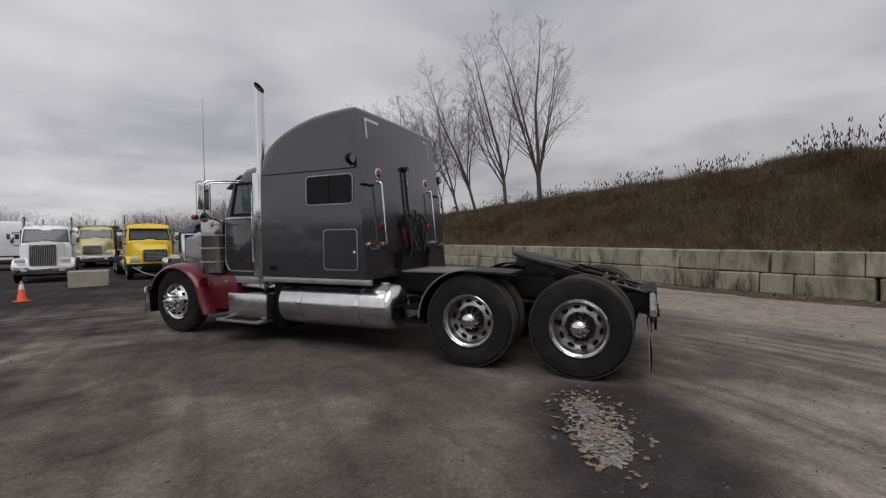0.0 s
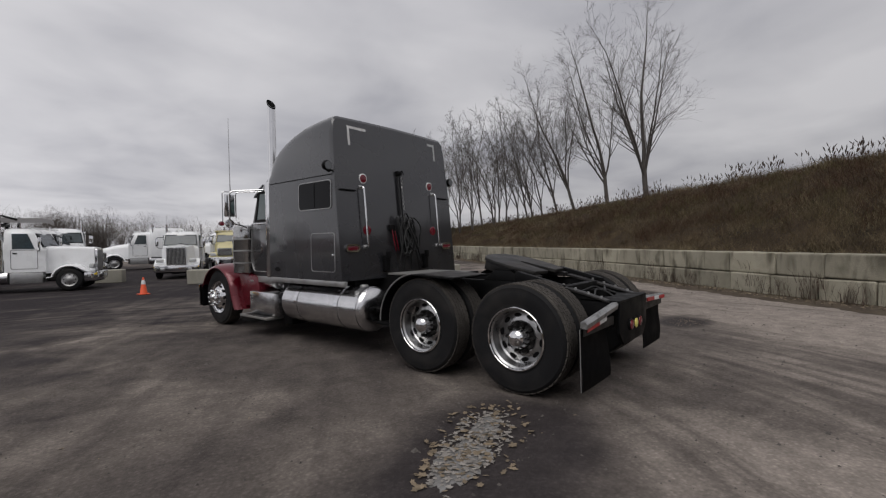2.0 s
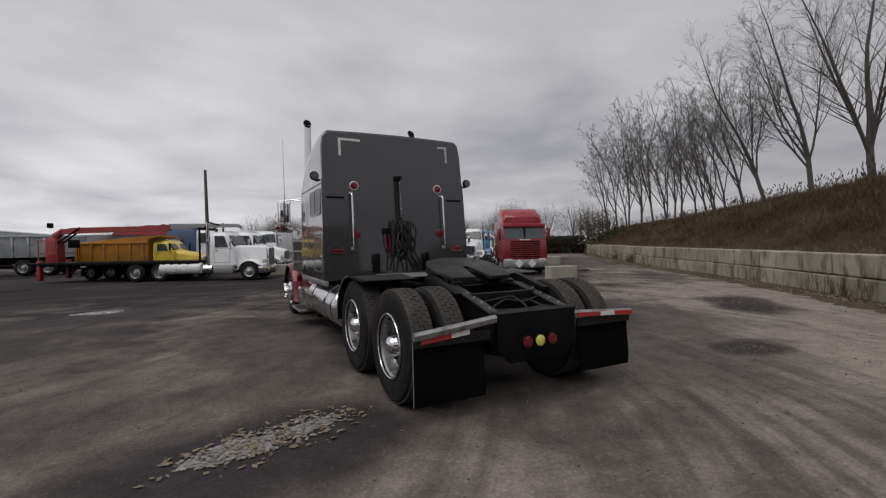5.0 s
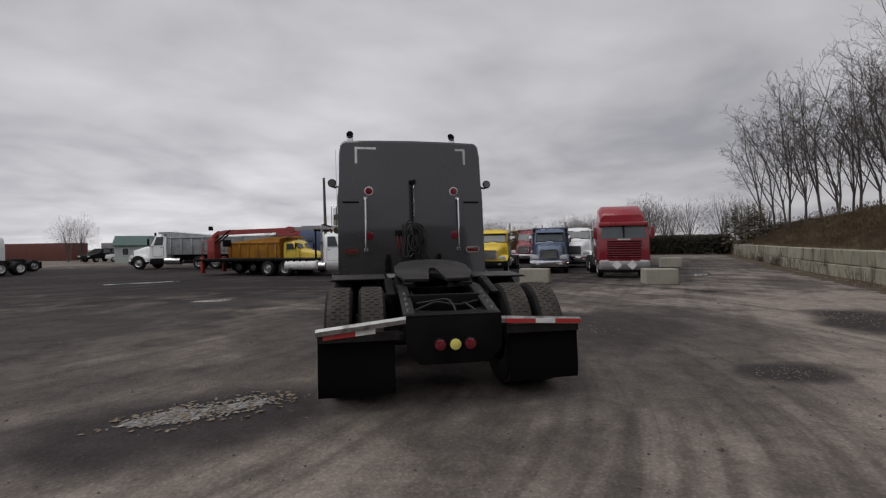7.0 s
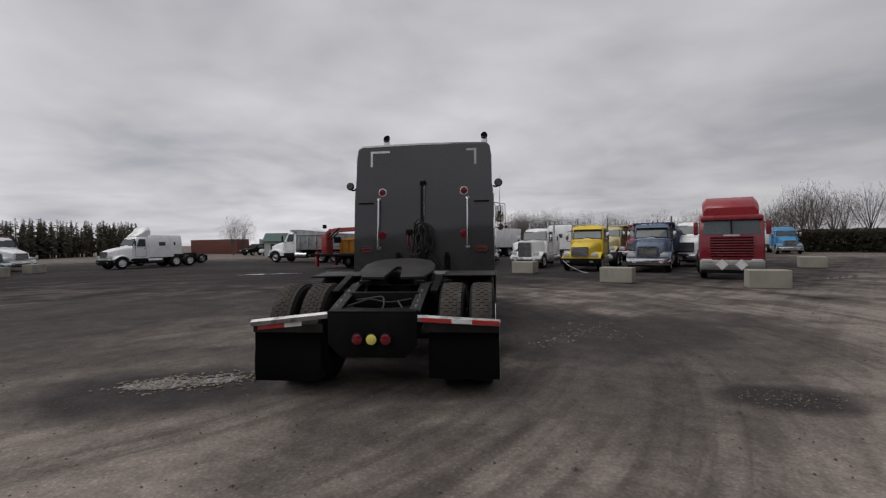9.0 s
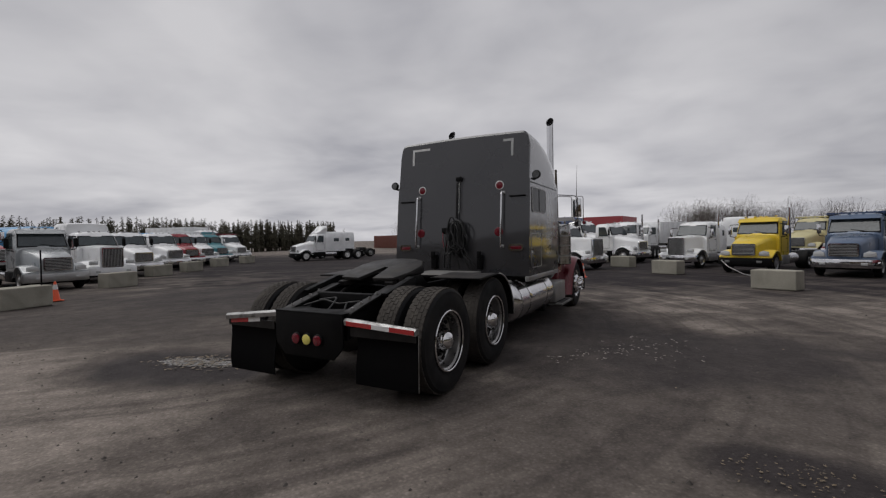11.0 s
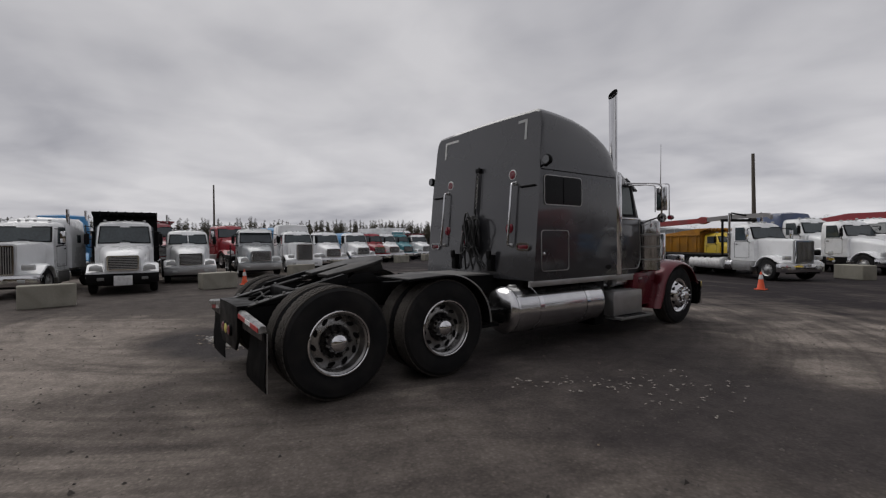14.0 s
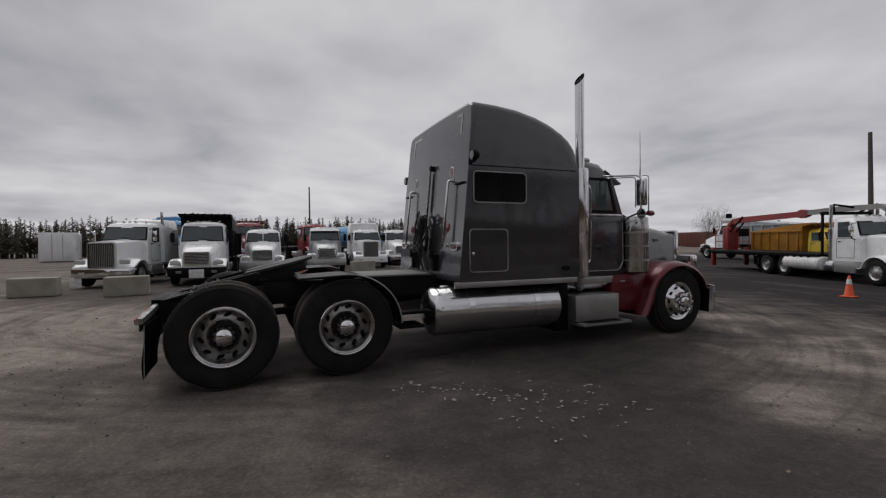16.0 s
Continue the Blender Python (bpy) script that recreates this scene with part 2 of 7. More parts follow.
    ice=mat("thin_ice", (0.20, 0.195, 0.19), 0.22, 0, 0.3, 7, 30, bump=0.006, dirt=(0.07, 0.062, 0.058), dirt_amount=0.6, spec=0.5),
    reed=mat("dry_reed", (0.075, 0.054, 0.042), 0.9, 0, 0.4, 1.2, 20, island=0.8, spec=0.2),
    hedge=mat("dark_hedge", (0.030, 0.027, 0.018), 0.9, 0, 0.4, 1.2, 20, island=0.7, spec=0.2),
    leaf=mat("fallen_leaf", (0.165, 0.128, 0.086), 0.55, 0, 0.6, 9, 60, island=1.2, spec=0.4),
    leaf_wet=mat("wet_bleached_leaf", (0.27, 0.245, 0.215), 0.4, 0, 0.4, 9, 60, island=1.2, spec=0.5),
    leaf_mat=mat("matted_leaf", (0.215, 0.198, 0.18), 0.45, 0, 0.45, 9, 60, island=1.2, spec=0.4),
    litter=mat("tan_litter", (0.21, 0.165, 0.115), 0.8, 0, 0.5, 9, 60, island=1.2, spec=0.3),
    pebble=mat("pebble", (0.085, 0.076, 0.070), 0.85, 0, 0.5, 9, 60, island=0.9, spec=0.3),
)


def stained_concrete():
    """Cast blocks: yellowish grey, each its own tone, with dark streaks running down and moss in blotches."""
    m = mat("wall_concrete", (0.32, 0.298, 0.235), 0.88, 0, 0.36, 2.2, 50, bump=0.02, dirt=(0.16, 0.15, 0.11), dirt_amount=0.75, spec=0.2, per_object=1.4)
    nt = m.node_tree
    N, L = nt.nodes.new, nt.links.new
    b = nt.nodes["Principled BSDF"]
    old = b.inputs["Base Color"].links[0].from_socket
    geo, mp, n = N("ShaderNodeNewGeometry"), N("ShaderNodeMapping"), N("ShaderNodeTexNoise")
    L(geo.outputs["Position"], mp.inputs["Vector"])
    mp.inputs["Scale"].default_value = (2.6, 2.6, 0.9)
    n.inputs["Scale"].default_value, n.inputs["Detail"].default_value, n.inputs["Distortion"].default_value = 1.0, 6, 0.4
    L(mp.outputs[0], n.inputs["Vector"])
    r, mx = N("ShaderNodeMapRange"), N("ShaderNodeMix")
    r.inputs["From Min"].default_value, r.inputs["From Max"].default_value, r.inputs["To Max"].default_value = 0.50, 0.68, 0.8
    L(n.outputs["Fac"], r.inputs["Value"])
    mx.data_type = "RGBA"
    L(r.outputs[0], mx.inputs["Factor"])
    L(old, mx.inputs["A"])
    mx.inputs["B"].default_value = (0.075, 0.066, 0.048, 1)
    L(mx.outputs["Result"], b.inputs["Base Color"])
    return m


M["wall_concrete"] = stained_concrete()


def soil_material():
    """Packed dusty asphalt and gravel: pale tracks, dark damp patches, shade painted under the tractor, wheel streaks
    along the turning lanes.
    """
    m = bpy.data.materials.new("yard_ground")
    m.use_nodes = True
    nt = m.node_tree
    N, L = nt.nodes.new, nt.links.new
    b = nt.nodes["Principled BSDF"]
    tc = N("ShaderNodeTexCoord")

    def op(kind, a, b2=0.0, clamp=False):
        n = N("ShaderNodeMath")
        n.operation, n.use_clamp = kind, clamp
        for i, v in enumerate((a, b2)):
            if isinstance(v, (int, float)):
                n.inputs[i].default_value = v
            else:
                L(v, n.inputs[i])
        return n.outputs[0]

    def noise_at(scale, detail=5, dist=0.0, stretch=None, turn=0.0):
        n = N("ShaderNodeTexNoise")
        n.inputs["Scale"].default_value, n.inputs["Detail"].default_value, n.inputs["Distortion"].default_value = scale, detail, dist
        mp = N("ShaderNodeMapping")
        L(tc.outputs["Object"], mp.inputs["Vector"])
        if stretch:
            mp.vector_type = "TEXTURE"
            mp.inputs["Scale"].default_value = [1 / v for v in stretch]
        mp.inputs["Rotation"].default_value = (0, 0, turn)
        L(mp.outputs[0], n.inputs["Vector"])
        return n.outputs["Fac"]

    def span(v, a, c, lo=0.0, hi=1.0):
        n = N("ShaderNodeMapRange")
        n.interpolation_type = "SMOOTHSTEP"
        for k, val in (("From Min", a), ("From Max", c), ("To Min", lo), ("To Max", hi)):
            n.inputs[k].default_value = val
        L(v, n.inputs["Value"])
        return n.outputs[0]

    wob = noise_at(0.9, 6, 0.5)

    def patch(x, y, rx, ry, turn=0.0, soft=0.42):
        mp = N("ShaderNodeMapping")
        mp.vector_type = "TEXTURE"
        mp.inputs["Location"].default_value = (x, y, 0)
        mp.inputs["Rotation"].default_value = (0, 0, radians(turn))
        mp.inputs["Scale"].default_value = (rx, ry, 1)
        L(tc.outputs["Object"], mp.inputs["Vector"])
        ln = N("ShaderNodeVectorMath")
        ln.operation = "LENGTH"
        L(mp.outputs[0], ln.inputs[0])
        d = op("ADD", ln.outputs["Value"], op("MULTIPLY", op("SUBTRACT", wob, 0.5), 1.3))
        return span(d, 1.0 - soft, 1.0 + soft, 1.0, 0.0)

    # where the yard is damp and dark, with the tractor's painted shade
    damp_and_shade = None
    for spec in STAINS_AND_SHADE:
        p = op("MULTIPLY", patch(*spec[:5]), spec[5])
        damp_and_shade = p if damp_and_shade is None else op("MAXIMUM", damp_and_shade, p)
    far = patch(-10, 24, 34, 17, 0, 0.35)
    broad = span(noise_at(0.22, 4, 0.8), 0.42, 0.66)
    tracks = span(noise_at(0.55, 5, 0.6, (0.28, 2.2, 1), radians(10)), 0.42, 0.66)
    ruts = span(noise_at(1.3, 4, 0.3, (0.16, 2.6, 1), radians(52)), 0.46, 0.64)
    # sweeping wheel marks where trucks turn behind the parked tractor
    def sweep(cx, cy, across, wind, dist):
        sp = N("ShaderNodeSeparateXYZ")
        L(tc.outputs["Object"], sp.inputs[0])
        dx, dy = op("SUBTRACT", sp.outputs[0], cx), op("SUBTRACT", sp.outputs[1], cy)
        rad = op("SQRT", op("ADD", op("MULTIPLY", dx, dx), op("MULTIPLY", dy, dy)))
        cb = N("ShaderNodeCombineXYZ")
        L(op("MULTIPLY", rad, across), cb.inputs[0])
        L(op("MULTIPLY", op("DIVIDE", dx, rad), wind), cb.inputs[1])
        L(op("MULTIPLY", op("DIVIDE", dy, rad), wind), cb.inputs[2])
        n = N("ShaderNodeTexNoise")
        n.inputs["Scale"].default_value, n.inputs["Detail"].default_value, n.inputs["Distortion"].default_value = 1.0, 6, dist
        L(cb.outputs[0], n.inputs["Vector"])
        return n.outputs["Fac"]
    arcs = span(sweep(-5.0, 2.0, 1.5, 1.6, 0.35), 0.44, 0.66)
    fine_arcs = span(sweep(-5.6, 2.6, 6.5, 2.2, 0.2), 0.46, 0.64)
    turning = op("SUBTRACT", 1.0, patch(-5.3, 2.3, 4.6, 4.6, 0, 0.4))
    pale = None
    for spec in PALES:
        p = op("MULTIPLY", patch(*spec[:5], 0.75), spec[5])
        pale = p if pale is None else op("MAXIMUM", pale, p)
    dark = op("ADD", op("MULTIPLY", far, 0.76), op("MULTIPLY", broad, 0.16))
    dark = op("ADD", dark, op("MULTIPLY", op("MULTIPLY", arcs, turning), 0.26))
    dark = op("ADD", dark, op("MULTIPLY", op("MULTIPLY", fine_arcs, turning), 0.18))
    dark = op("ADD", dark, op("MULTIPLY", op("SUBTRACT", 1.0, turning), 0.17))
    dark = op("SUBTRACT", dark, pale)
    dark = op("ADD", dark, op("MULTIPLY", tracks, 0.08))
    dark = op("ADD", dark, op("MULTIPLY", ruts, 0.14))
    dark = op("MAXIMUM", dark, op("MULTIPLY", dark, 0.0))
    dark = op("ADD", op("MULTIPLY", dark, op("SUBTRACT", 1.0, damp_and_shade)), op("MULTIPLY", damp_and_shade, 0.92))
    dark = op("MINIMUM", dark, 1.0)
    mid = noise_at(3.2, 13, 0.4)
    mid.node.inputs["Roughness"].default_value = 0.74
    grit = noise_at(38, 4)
    speck = N("ShaderNodeTexVoronoi")
    speck.inputs["Scale"].default_value = 26
    L(tc.outputs["Object"], speck.inputs["Vector"])
    mottled = op("MULTIPLY", span(mid, 0.30, 0.70, 0.76, 1.24), span(grit, 0.25, 0.75, 0.84, 1.16))
    mottled = op("MULTIPLY", mottled, span(speck.outputs["Distance"], 0.0, 0.5, 1.25, 0.92))
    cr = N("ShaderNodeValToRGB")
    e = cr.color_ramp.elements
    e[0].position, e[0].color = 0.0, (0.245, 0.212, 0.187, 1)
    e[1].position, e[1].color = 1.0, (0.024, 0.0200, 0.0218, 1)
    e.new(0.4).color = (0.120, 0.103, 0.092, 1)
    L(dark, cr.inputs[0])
    tone = N("ShaderNodeVectorMath")
    tone.operation = "SCALE"
    L(cr.outputs[0], tone.inputs[0])
    L(mottled, tone.inputs["Scale"])
    L(tone.outputs[0], b.inputs["Base Color"])
    L(span(damp_and_shade, 0.3, 1.0, 0.95, 0.78), b.inputs["Roughness"])
    b.inputs["Specular IOR Level"].default_value = 0.16
    bp = N("ShaderNodeBump")
    bp.inputs["Strength"].default_value, bp.inputs["Distance"].default_value = 0.8, 0.02
    L(op("ADD", op("MULTIPLY", grit, 0.5), mid), bp.inputs["Height"])
    L(bp.outputs[0], b.inputs["Normal"])
    return m


# damp patches and one painted shade: x, y, half-lengths, turn, depth of tone
STAINS_AND_SHADE = [
    (-2.5, -0.5, 1.5, 0.85, 22, 1.0), (-4.4, 0.6, 1.3, 0.6, 40, 0.5), (3.7, 2.7, 2.5, 1.4, 40, 0.88), (4.0, -0.4, 0.8, 0.45, 0, 1.0),
    # the long oval at (0, 3.2) paints the shade beneath the tractor
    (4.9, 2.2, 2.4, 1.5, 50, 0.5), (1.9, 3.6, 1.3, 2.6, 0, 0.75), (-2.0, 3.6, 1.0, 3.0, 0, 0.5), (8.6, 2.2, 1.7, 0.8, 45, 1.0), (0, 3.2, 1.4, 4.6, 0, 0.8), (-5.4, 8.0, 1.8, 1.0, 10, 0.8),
    (5.6, 6.5, 2.2, 1.0, 30, 0.25), (-9.0, -1.0, 6.0, 2.6, 60, 0.6), (14, 8.5, 2.6, 0.9, 50, 0.5), (-8.5, 5.0, 4.6, 3.4, 20, 0.72), (-13, 0.5, 4.0, 5.0, 0, 0.6), (-6.2, 1.0, 1.6, 0.9, 0, 0.5), (2.8, -0.2, 2.0, 1.3, 20, 0.45), (-3.6, 9.5, 1.6, 0.6, 12, 0.6),
]
# pale dusty ground: x, y, half-lengths, turn, strength
PALES = [(5.6, -3.2, 5.0, 2.6, 52, 0.34), (10.0, 3.4, 5.0, 1.9, 52, 0.30), (16, 12, 8, 2.2, 56, 0.30), (0, -4.6, 6.0, 2.0, 0, 0.18), (-5.0, -2.6, 2.6, 1.6, 30, 0.16), (6.0, 7.5, 4, 1.0, 15, 0.25), (3.0, 8.6, 4.5, 2.4, 0, 0.22)]
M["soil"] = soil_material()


def puddle_material():
    m = bpy.data.materials.new("puddle_water")
    m.use_nodes = True
    b = m.node_tree.nodes["Principled BSDF"]
    b.inputs["Base Color"].default_value = (0.045, 0.042, 0.038, 1)
    b.inputs["Roughness"].default_value = 0.04
    n = m.node_tree.nodes.new("ShaderNodeTexNoise")
    n.inputs["Scale"].default_value = 14
    bp = m.node_tree.nodes.new("ShaderNodeBump")
    bp.inputs["Strength"].default_value, bp.inputs["Distance"].default_value = 0.15, 0.004
    m.node_tree.links.new(n.outputs["Fac"], bp.inputs["Height"])
    m.node_tree.links.new(bp.outputs[0], b.inputs["Normal"])
    return m


M["puddle"] = puddle_material()
# ---- mesh helpers ----
def part(name, bm, material, parent=None, label="", smooth=True, sharp=38):
    """One mesh object out of a bmesh, under a thing or a part."""
    bmesh.ops.recalc_face_normals(bm, faces=bm.faces)
    if smooth:
        for f in bm.faces:
            f.smooth = True
        lim = radians(sharp)
        for e in bm.edges:
            if len(e.link_faces) == 2 and e.calc_face_angle(0) > lim:
                e.smooth = False
    me = bpy.data.meshes.new(name)
    bm.to_mesh(me)
    bm.free()
    me.materials.append(M[material] if isinstance(material, str) else material)
    ob = new(name, me)
    if parent is not None:
        ob.parent = parent
    if label:
        tagged(ob, label)
    return ob


def thing(name, label, category, m=None, group="", kind=""):
    ob = new(name)
    ob.empty_display_size = 0.2
    if m is not None:
        ob.matrix_world = m
    return tagged(ob, label, category, group, kind)


def bx(bm, x0, x1, y0, y1, z0, z1, bev=0.0, seg=2):
    vs = [bm.verts.new((x, y, z)) for x in (x0, x1) for y in (y0, y1) for z in (z0, z1)]
    fs = [bm.faces.new([vs[i] for i in q]) for q in ((0, 1, 3, 2), (4, 6, 7, 5), (0, 4, 5, 1), (2, 3, 7, 6), (0, 2, 6, 4), (1, 5, 7, 3))]
    if bev:
        es = list({e for f in fs for e in f.edges})
        bmesh.ops.bevel(bm, geom=es, offset=bev, segments=seg, profile=0.5, affect="EDGES")
    return bm


def box(x0, x1, y0, y1, z0, z1, bev=0.0, seg=2):
    return bx(bmesh.new(), x0, x1, y0, y1, z0, z1, bev, seg)


def put(axis, a, u, v):
    return (a, u, v) if axis == "x" else (u, a, v) if axis == "y" else (u, v, a)


def prism(bm, pts, axis, a0, a1, bev=0.0, seg=2):
    """A flat outline pushed along an axis. pts: (y, z) for x, (x, z) for y, (x, y) for z."""
    lo = [bm.verts.new(put(axis, a0, *p)) for p in pts]
    hi = [bm.verts.new(put(axis, a1, *p)) for p in pts]
    fs = [bm.faces.new(lo), bm.faces.new(hi)]
    n = len(pts)
    fs += [bm.faces.new((lo[i], lo[(i + 1) % n], hi[(i + 1) % n], hi[i])) for i in range(n)]
    if bev:
        es = {e for f in fs[:2] for e in f.edges}
        bmesh.ops.bevel(bm, geom=list(es), offset=bev, segments=seg, profile=0.5, affect="EDGES")
    return bm


def lathe(bm, prof, axis, c, seg=32, closed=False, caps=(True, True)):
    """A profile of (along, radius) turned about an axis through c."""
    rings = []
    for a, r in prof:
        ring = []
        for i in range(seg):
            t = 2 * math.pi * i / seg
            p = put(axis, a, r * math.cos(t), r * math.sin(t))
            ring.append(bm.verts.new((p[0] + c[0], p[1] + c[1], p[2] + c[2])))
        rings.append(ring)
    n = len(rings)
    for k in range(n if closed else n - 1):
        p, q = rings[k], rings[(k + 1) % n]
        for i in range(seg):
            bm.faces.new((p[i], p[(i + 1) % seg], q[(i + 1) % seg], q[i]))
    if not closed:
        for ring, wanted in zip((rings[0], rings[-1]), caps):
            if wanted:
                bm.faces.new(ring)
    return bm


def tube(bm, pts, r, seg=8, cap=True):
    """A round bar along a line of points; r may be a list."""
    pts = [Vector(p) for p in pts]
    rings, ref = [], None
    for i, p in enumerate(pts):
        d = (pts[min(i + 1, len(pts) - 1)] - pts[max(i - 1, 0)]).normalized()
        if ref is None:
            ref = d.orthogonal().normalized()
        ref = (ref - d * ref.dot(d)).normalized()
        s = d.cross(ref)
        rad = r[i] if isinstance(r, (list, tuple)) else r
        rings.append([bm.verts.new(p + rad * (math.cos(2 * math.pi * k / seg) * ref + math.sin(2 * math.pi * k / seg) * s)) for k in range(seg)])
    for a, b2 in zip(rings, rings[1:]):
        for k in range(seg):
            bm.faces.new((a[k], a[(k + 1) % seg], b2[(k + 1) % seg], b2[k]))
    if cap:
        bm.faces.new(rings[0])
        bm.faces.new(rings[-1])
    return bm


def rounded(pts, r=0.05, n=4):
    """A line of points with its corners rounded."""
    pts = [Vector(p) for p in pts]
    out = [pts[0]]
    for a, b2, c in zip(pts, pts[1:], pts[2:]):
        u, v = (a - b2), (c - b2)
        d = min(r, u.length * 0.45, v.length * 0.45)
        p, q = b2 + u.normalized() * d, b2 + v.normalized() * d
        for i in range(n + 1):
            t = i / n
            out.append((1 - t) ** 2 * p + 2 * t * (1 - t) * b2 + t * t * q)
    return out + [pts[-1]]


def loft(bm, rings, closed=True, caps=True):
    rows = [[bm.verts.new(p) for p in ring] for ring in rings]
    n = len(rows[0])
    for a, b2 in zip(rows, rows[1:]):
        for i in range(n if closed else n - 1):
            bm.faces.new((a[i], a[(i + 1) % n], b2[(i + 1) % n], b2[i]))
    if caps:
        bm.faces.new(rows[0])
        bm.faces.new(rows[-1])
    return bm


def arc(cx, cy, r, a0, a1, n=12):
    return [(cx + r * math.cos(radians(a0 + (a1 - a0) * i / n)), cy + r * math.sin(radians(a0 + (a1 - a0) * i / n))) for i in range(n + 1)]


def rrect(x0, x1, y0, y1, r, n=4):
    return arc(x1 - r, y1 - r, r, 0, 90, n) + arc(x0 + r, y1 - r, r, 90, 180, n) + arc(x0 + r, y0 + r, r, 180, 270, n) + arc(x1 - r, y0 + r, r, 270, 360, n)


def ring_frame(bm, outer, inner, axis, a0, a1):
    """A frame between two outlines of equal length."""
    n = len(outer)
    vs = [[bm.verts.new(put(axis, a, *p)) for p in o] for a in (a0, a1) for o in (outer, inner)]
    for p, q in ((0, 1), (1, 3), (3, 2), (2, 0)):
        for i in range(n):
            bm.faces.new((vs[p][i], vs[p][(i + 1) % n], vs[q][(i + 1) % n], vs[q][i]))
    return bm
def ground_height(x, y):
    d = math.hypot(x, y - 2)
    k = 1.0 if d < 40 else max(0.0, 1 - (d - 40) / 30)
    h = noise.noise((x * 0.35, y * 0.35, 3.1)) * 0.02 + noise.noise((x * 1.1, y * 1.1, 7.7)) * 0.008
    near = min(1.0, max(0.0, (math.hypot(x * 0.8, y - 3.2) - 4.2) / 2.0))
    return k * h * near


def build_ground():
    bm = bmesh.new()
    inner = list(np.arange(-36, 36.01, 0.75))
    xs = [-900, -300, -120, -70, -48] + inner + [48, 70, 120, 300, 900]
    grid = [[bm.verts.new((x, y + 4, ground_height(x, y + 4) - 0.012)) for y in xs] for x in xs]
    for i in range(len(xs) - 1):
        for j in range(len(xs) - 1):
            bm.faces.new((grid[i][j], grid[i + 1][j], grid[i + 1][j + 1], grid[i][j + 1]))
    return tagged(part("ground", bm, "soil"), "packed dusty asphalt yard with damp dark patches and shade painted under the tractor", "ground", kind="structure")


ground = build_ground()
# ---- retaining wall of concrete blocks, with the grass bank behind it ----
WALL = [(4.0, -13.4), (5.7, -8.8), (7.2, -5.3), (8.9, -2.4), (10.8, 0.0), (13.3, 3.2), (15.9, 6.9), (18.5, 10.9), (21.8, 15.6), (27.4, 23.0), (35.0, 33.0), (44.0, 45.0)]


def along(poly, step):
    """Points at even steps along a smoothed line, each with its direction."""
    pts = [Vector((x, y, 0)) for x, y in poly]
    fine = []
    for i in range(len(pts) - 1):
        p0, p1, p2, p3 = pts[max(i - 1, 0)], pts[i], pts[i + 1], pts[min(i + 2, len(pts) - 1)]
        for k in range(24):
            t = k / 24
            fine.append(0.5 * (2 * p1 + (p2 - p0) * t + (2 * p0 - 5 * p1 + 4 * p2 - p3) * t * t + (3 * p1 - p0 - 3 * p2 + p3) * t ** 3))
    out, left, last = [], 0.0, fine[0]
    for p in fine[1:]:
        d = (p - last).length
        while left <= d:
            q = last + (p - last) * (left / d)
            out.append((q, (p - last).normalized()))
            left += step
        left -= d
        last = p
    return out


def build_wall():
    wall = thing("retaining_wall", "two courses of pale stained concrete blocks below the bank", "wall", kind="structure")
    meshes = []
    rnd = random.Random(11)
    for k in range(7):
        bm = box(-0.5, 0.5, -0.30, 0.30, 0.0, 0.558, 0.034, 2)
        for v in bm.verts:
            v.co += Vector((noise.noise(v.co * 2.3 + Vector((k * 5, 0, 0))), noise.noise(v.co * 2.3 + Vector((0, k * 7, 0))), noise.noise(v.co * 3 + Vector((0, 0, k * 3))))) * 0.02
        for f in bm.faces:
            f.smooth = False
        me = bpy.data.meshes.new("concrete_block")
        bm.to_mesh(me)
        bm.free()
        me.materials.append(M["wall_concrete"])
        meshes.append(me)
    line = along(WALL, 0.05)
    for course in range(2):
        at = 0.0
        while True:
            long = rnd.choice((0.7, 0.95, 1.2, 1.2, 1.45)) * rnd.uniform(0.94, 1.06)
            i = int((at + long / 2) / 0.05)
            if i >= len(line):
                break
            p, d = line[i]
            p = p + Vector((d.y, -d.x, 0)) * (rnd.uniform(-0.025, 0.025) + 0.05 * course)
            ob = new("concrete_block", meshes[rnd.randrange(7)])
            flip = rnd.random() < 0.5
            ob.matrix_world = Matrix.Translation((p.x, p.y, -0.03 + course * 0.575)) @ Matrix.Rotation(math.atan2(d.y, d.x) + rnd.uniform(-0.012, 0.012) + (math.pi if flip else 0), 4, "Z") @ Matrix.Rotation(rnd.gauss(0, 0.006), 4, "Y") @ Matrix.Diagonal((long - 0.022, 1, 1, 1))
            ob.parent = wall
            at += long
    return wall


def bank_z(off, s):
    """Height of the bank at a distance behind the wall."""
    prof = [(0.0, 1.03), (0.9, 1.3), (2.2, 2.05), (3.8, 3.0), (5.2, 3.6), (6.6, 3.85), (9, 3.9), (14, 3.6), (30, 3.2), (60, 1.5), (90, -0.3)]
    for (a, za), (b2, zb) in zip(prof, prof[1:]):
        if off <= b2:
            z = za + (zb - za) * (off - a) / (b2 - a)
            break
    else:
        z = -0.3
    # the bank is higher beside the lorry and falls away along the lane
    k = 1.16 - 0.34 * min(1.0, max(0.0, (s - 11) / 34))
    return 1.03 + (z - 1.03) * k if z > 1.03 else z


BANK = along(WALL, 0.8)


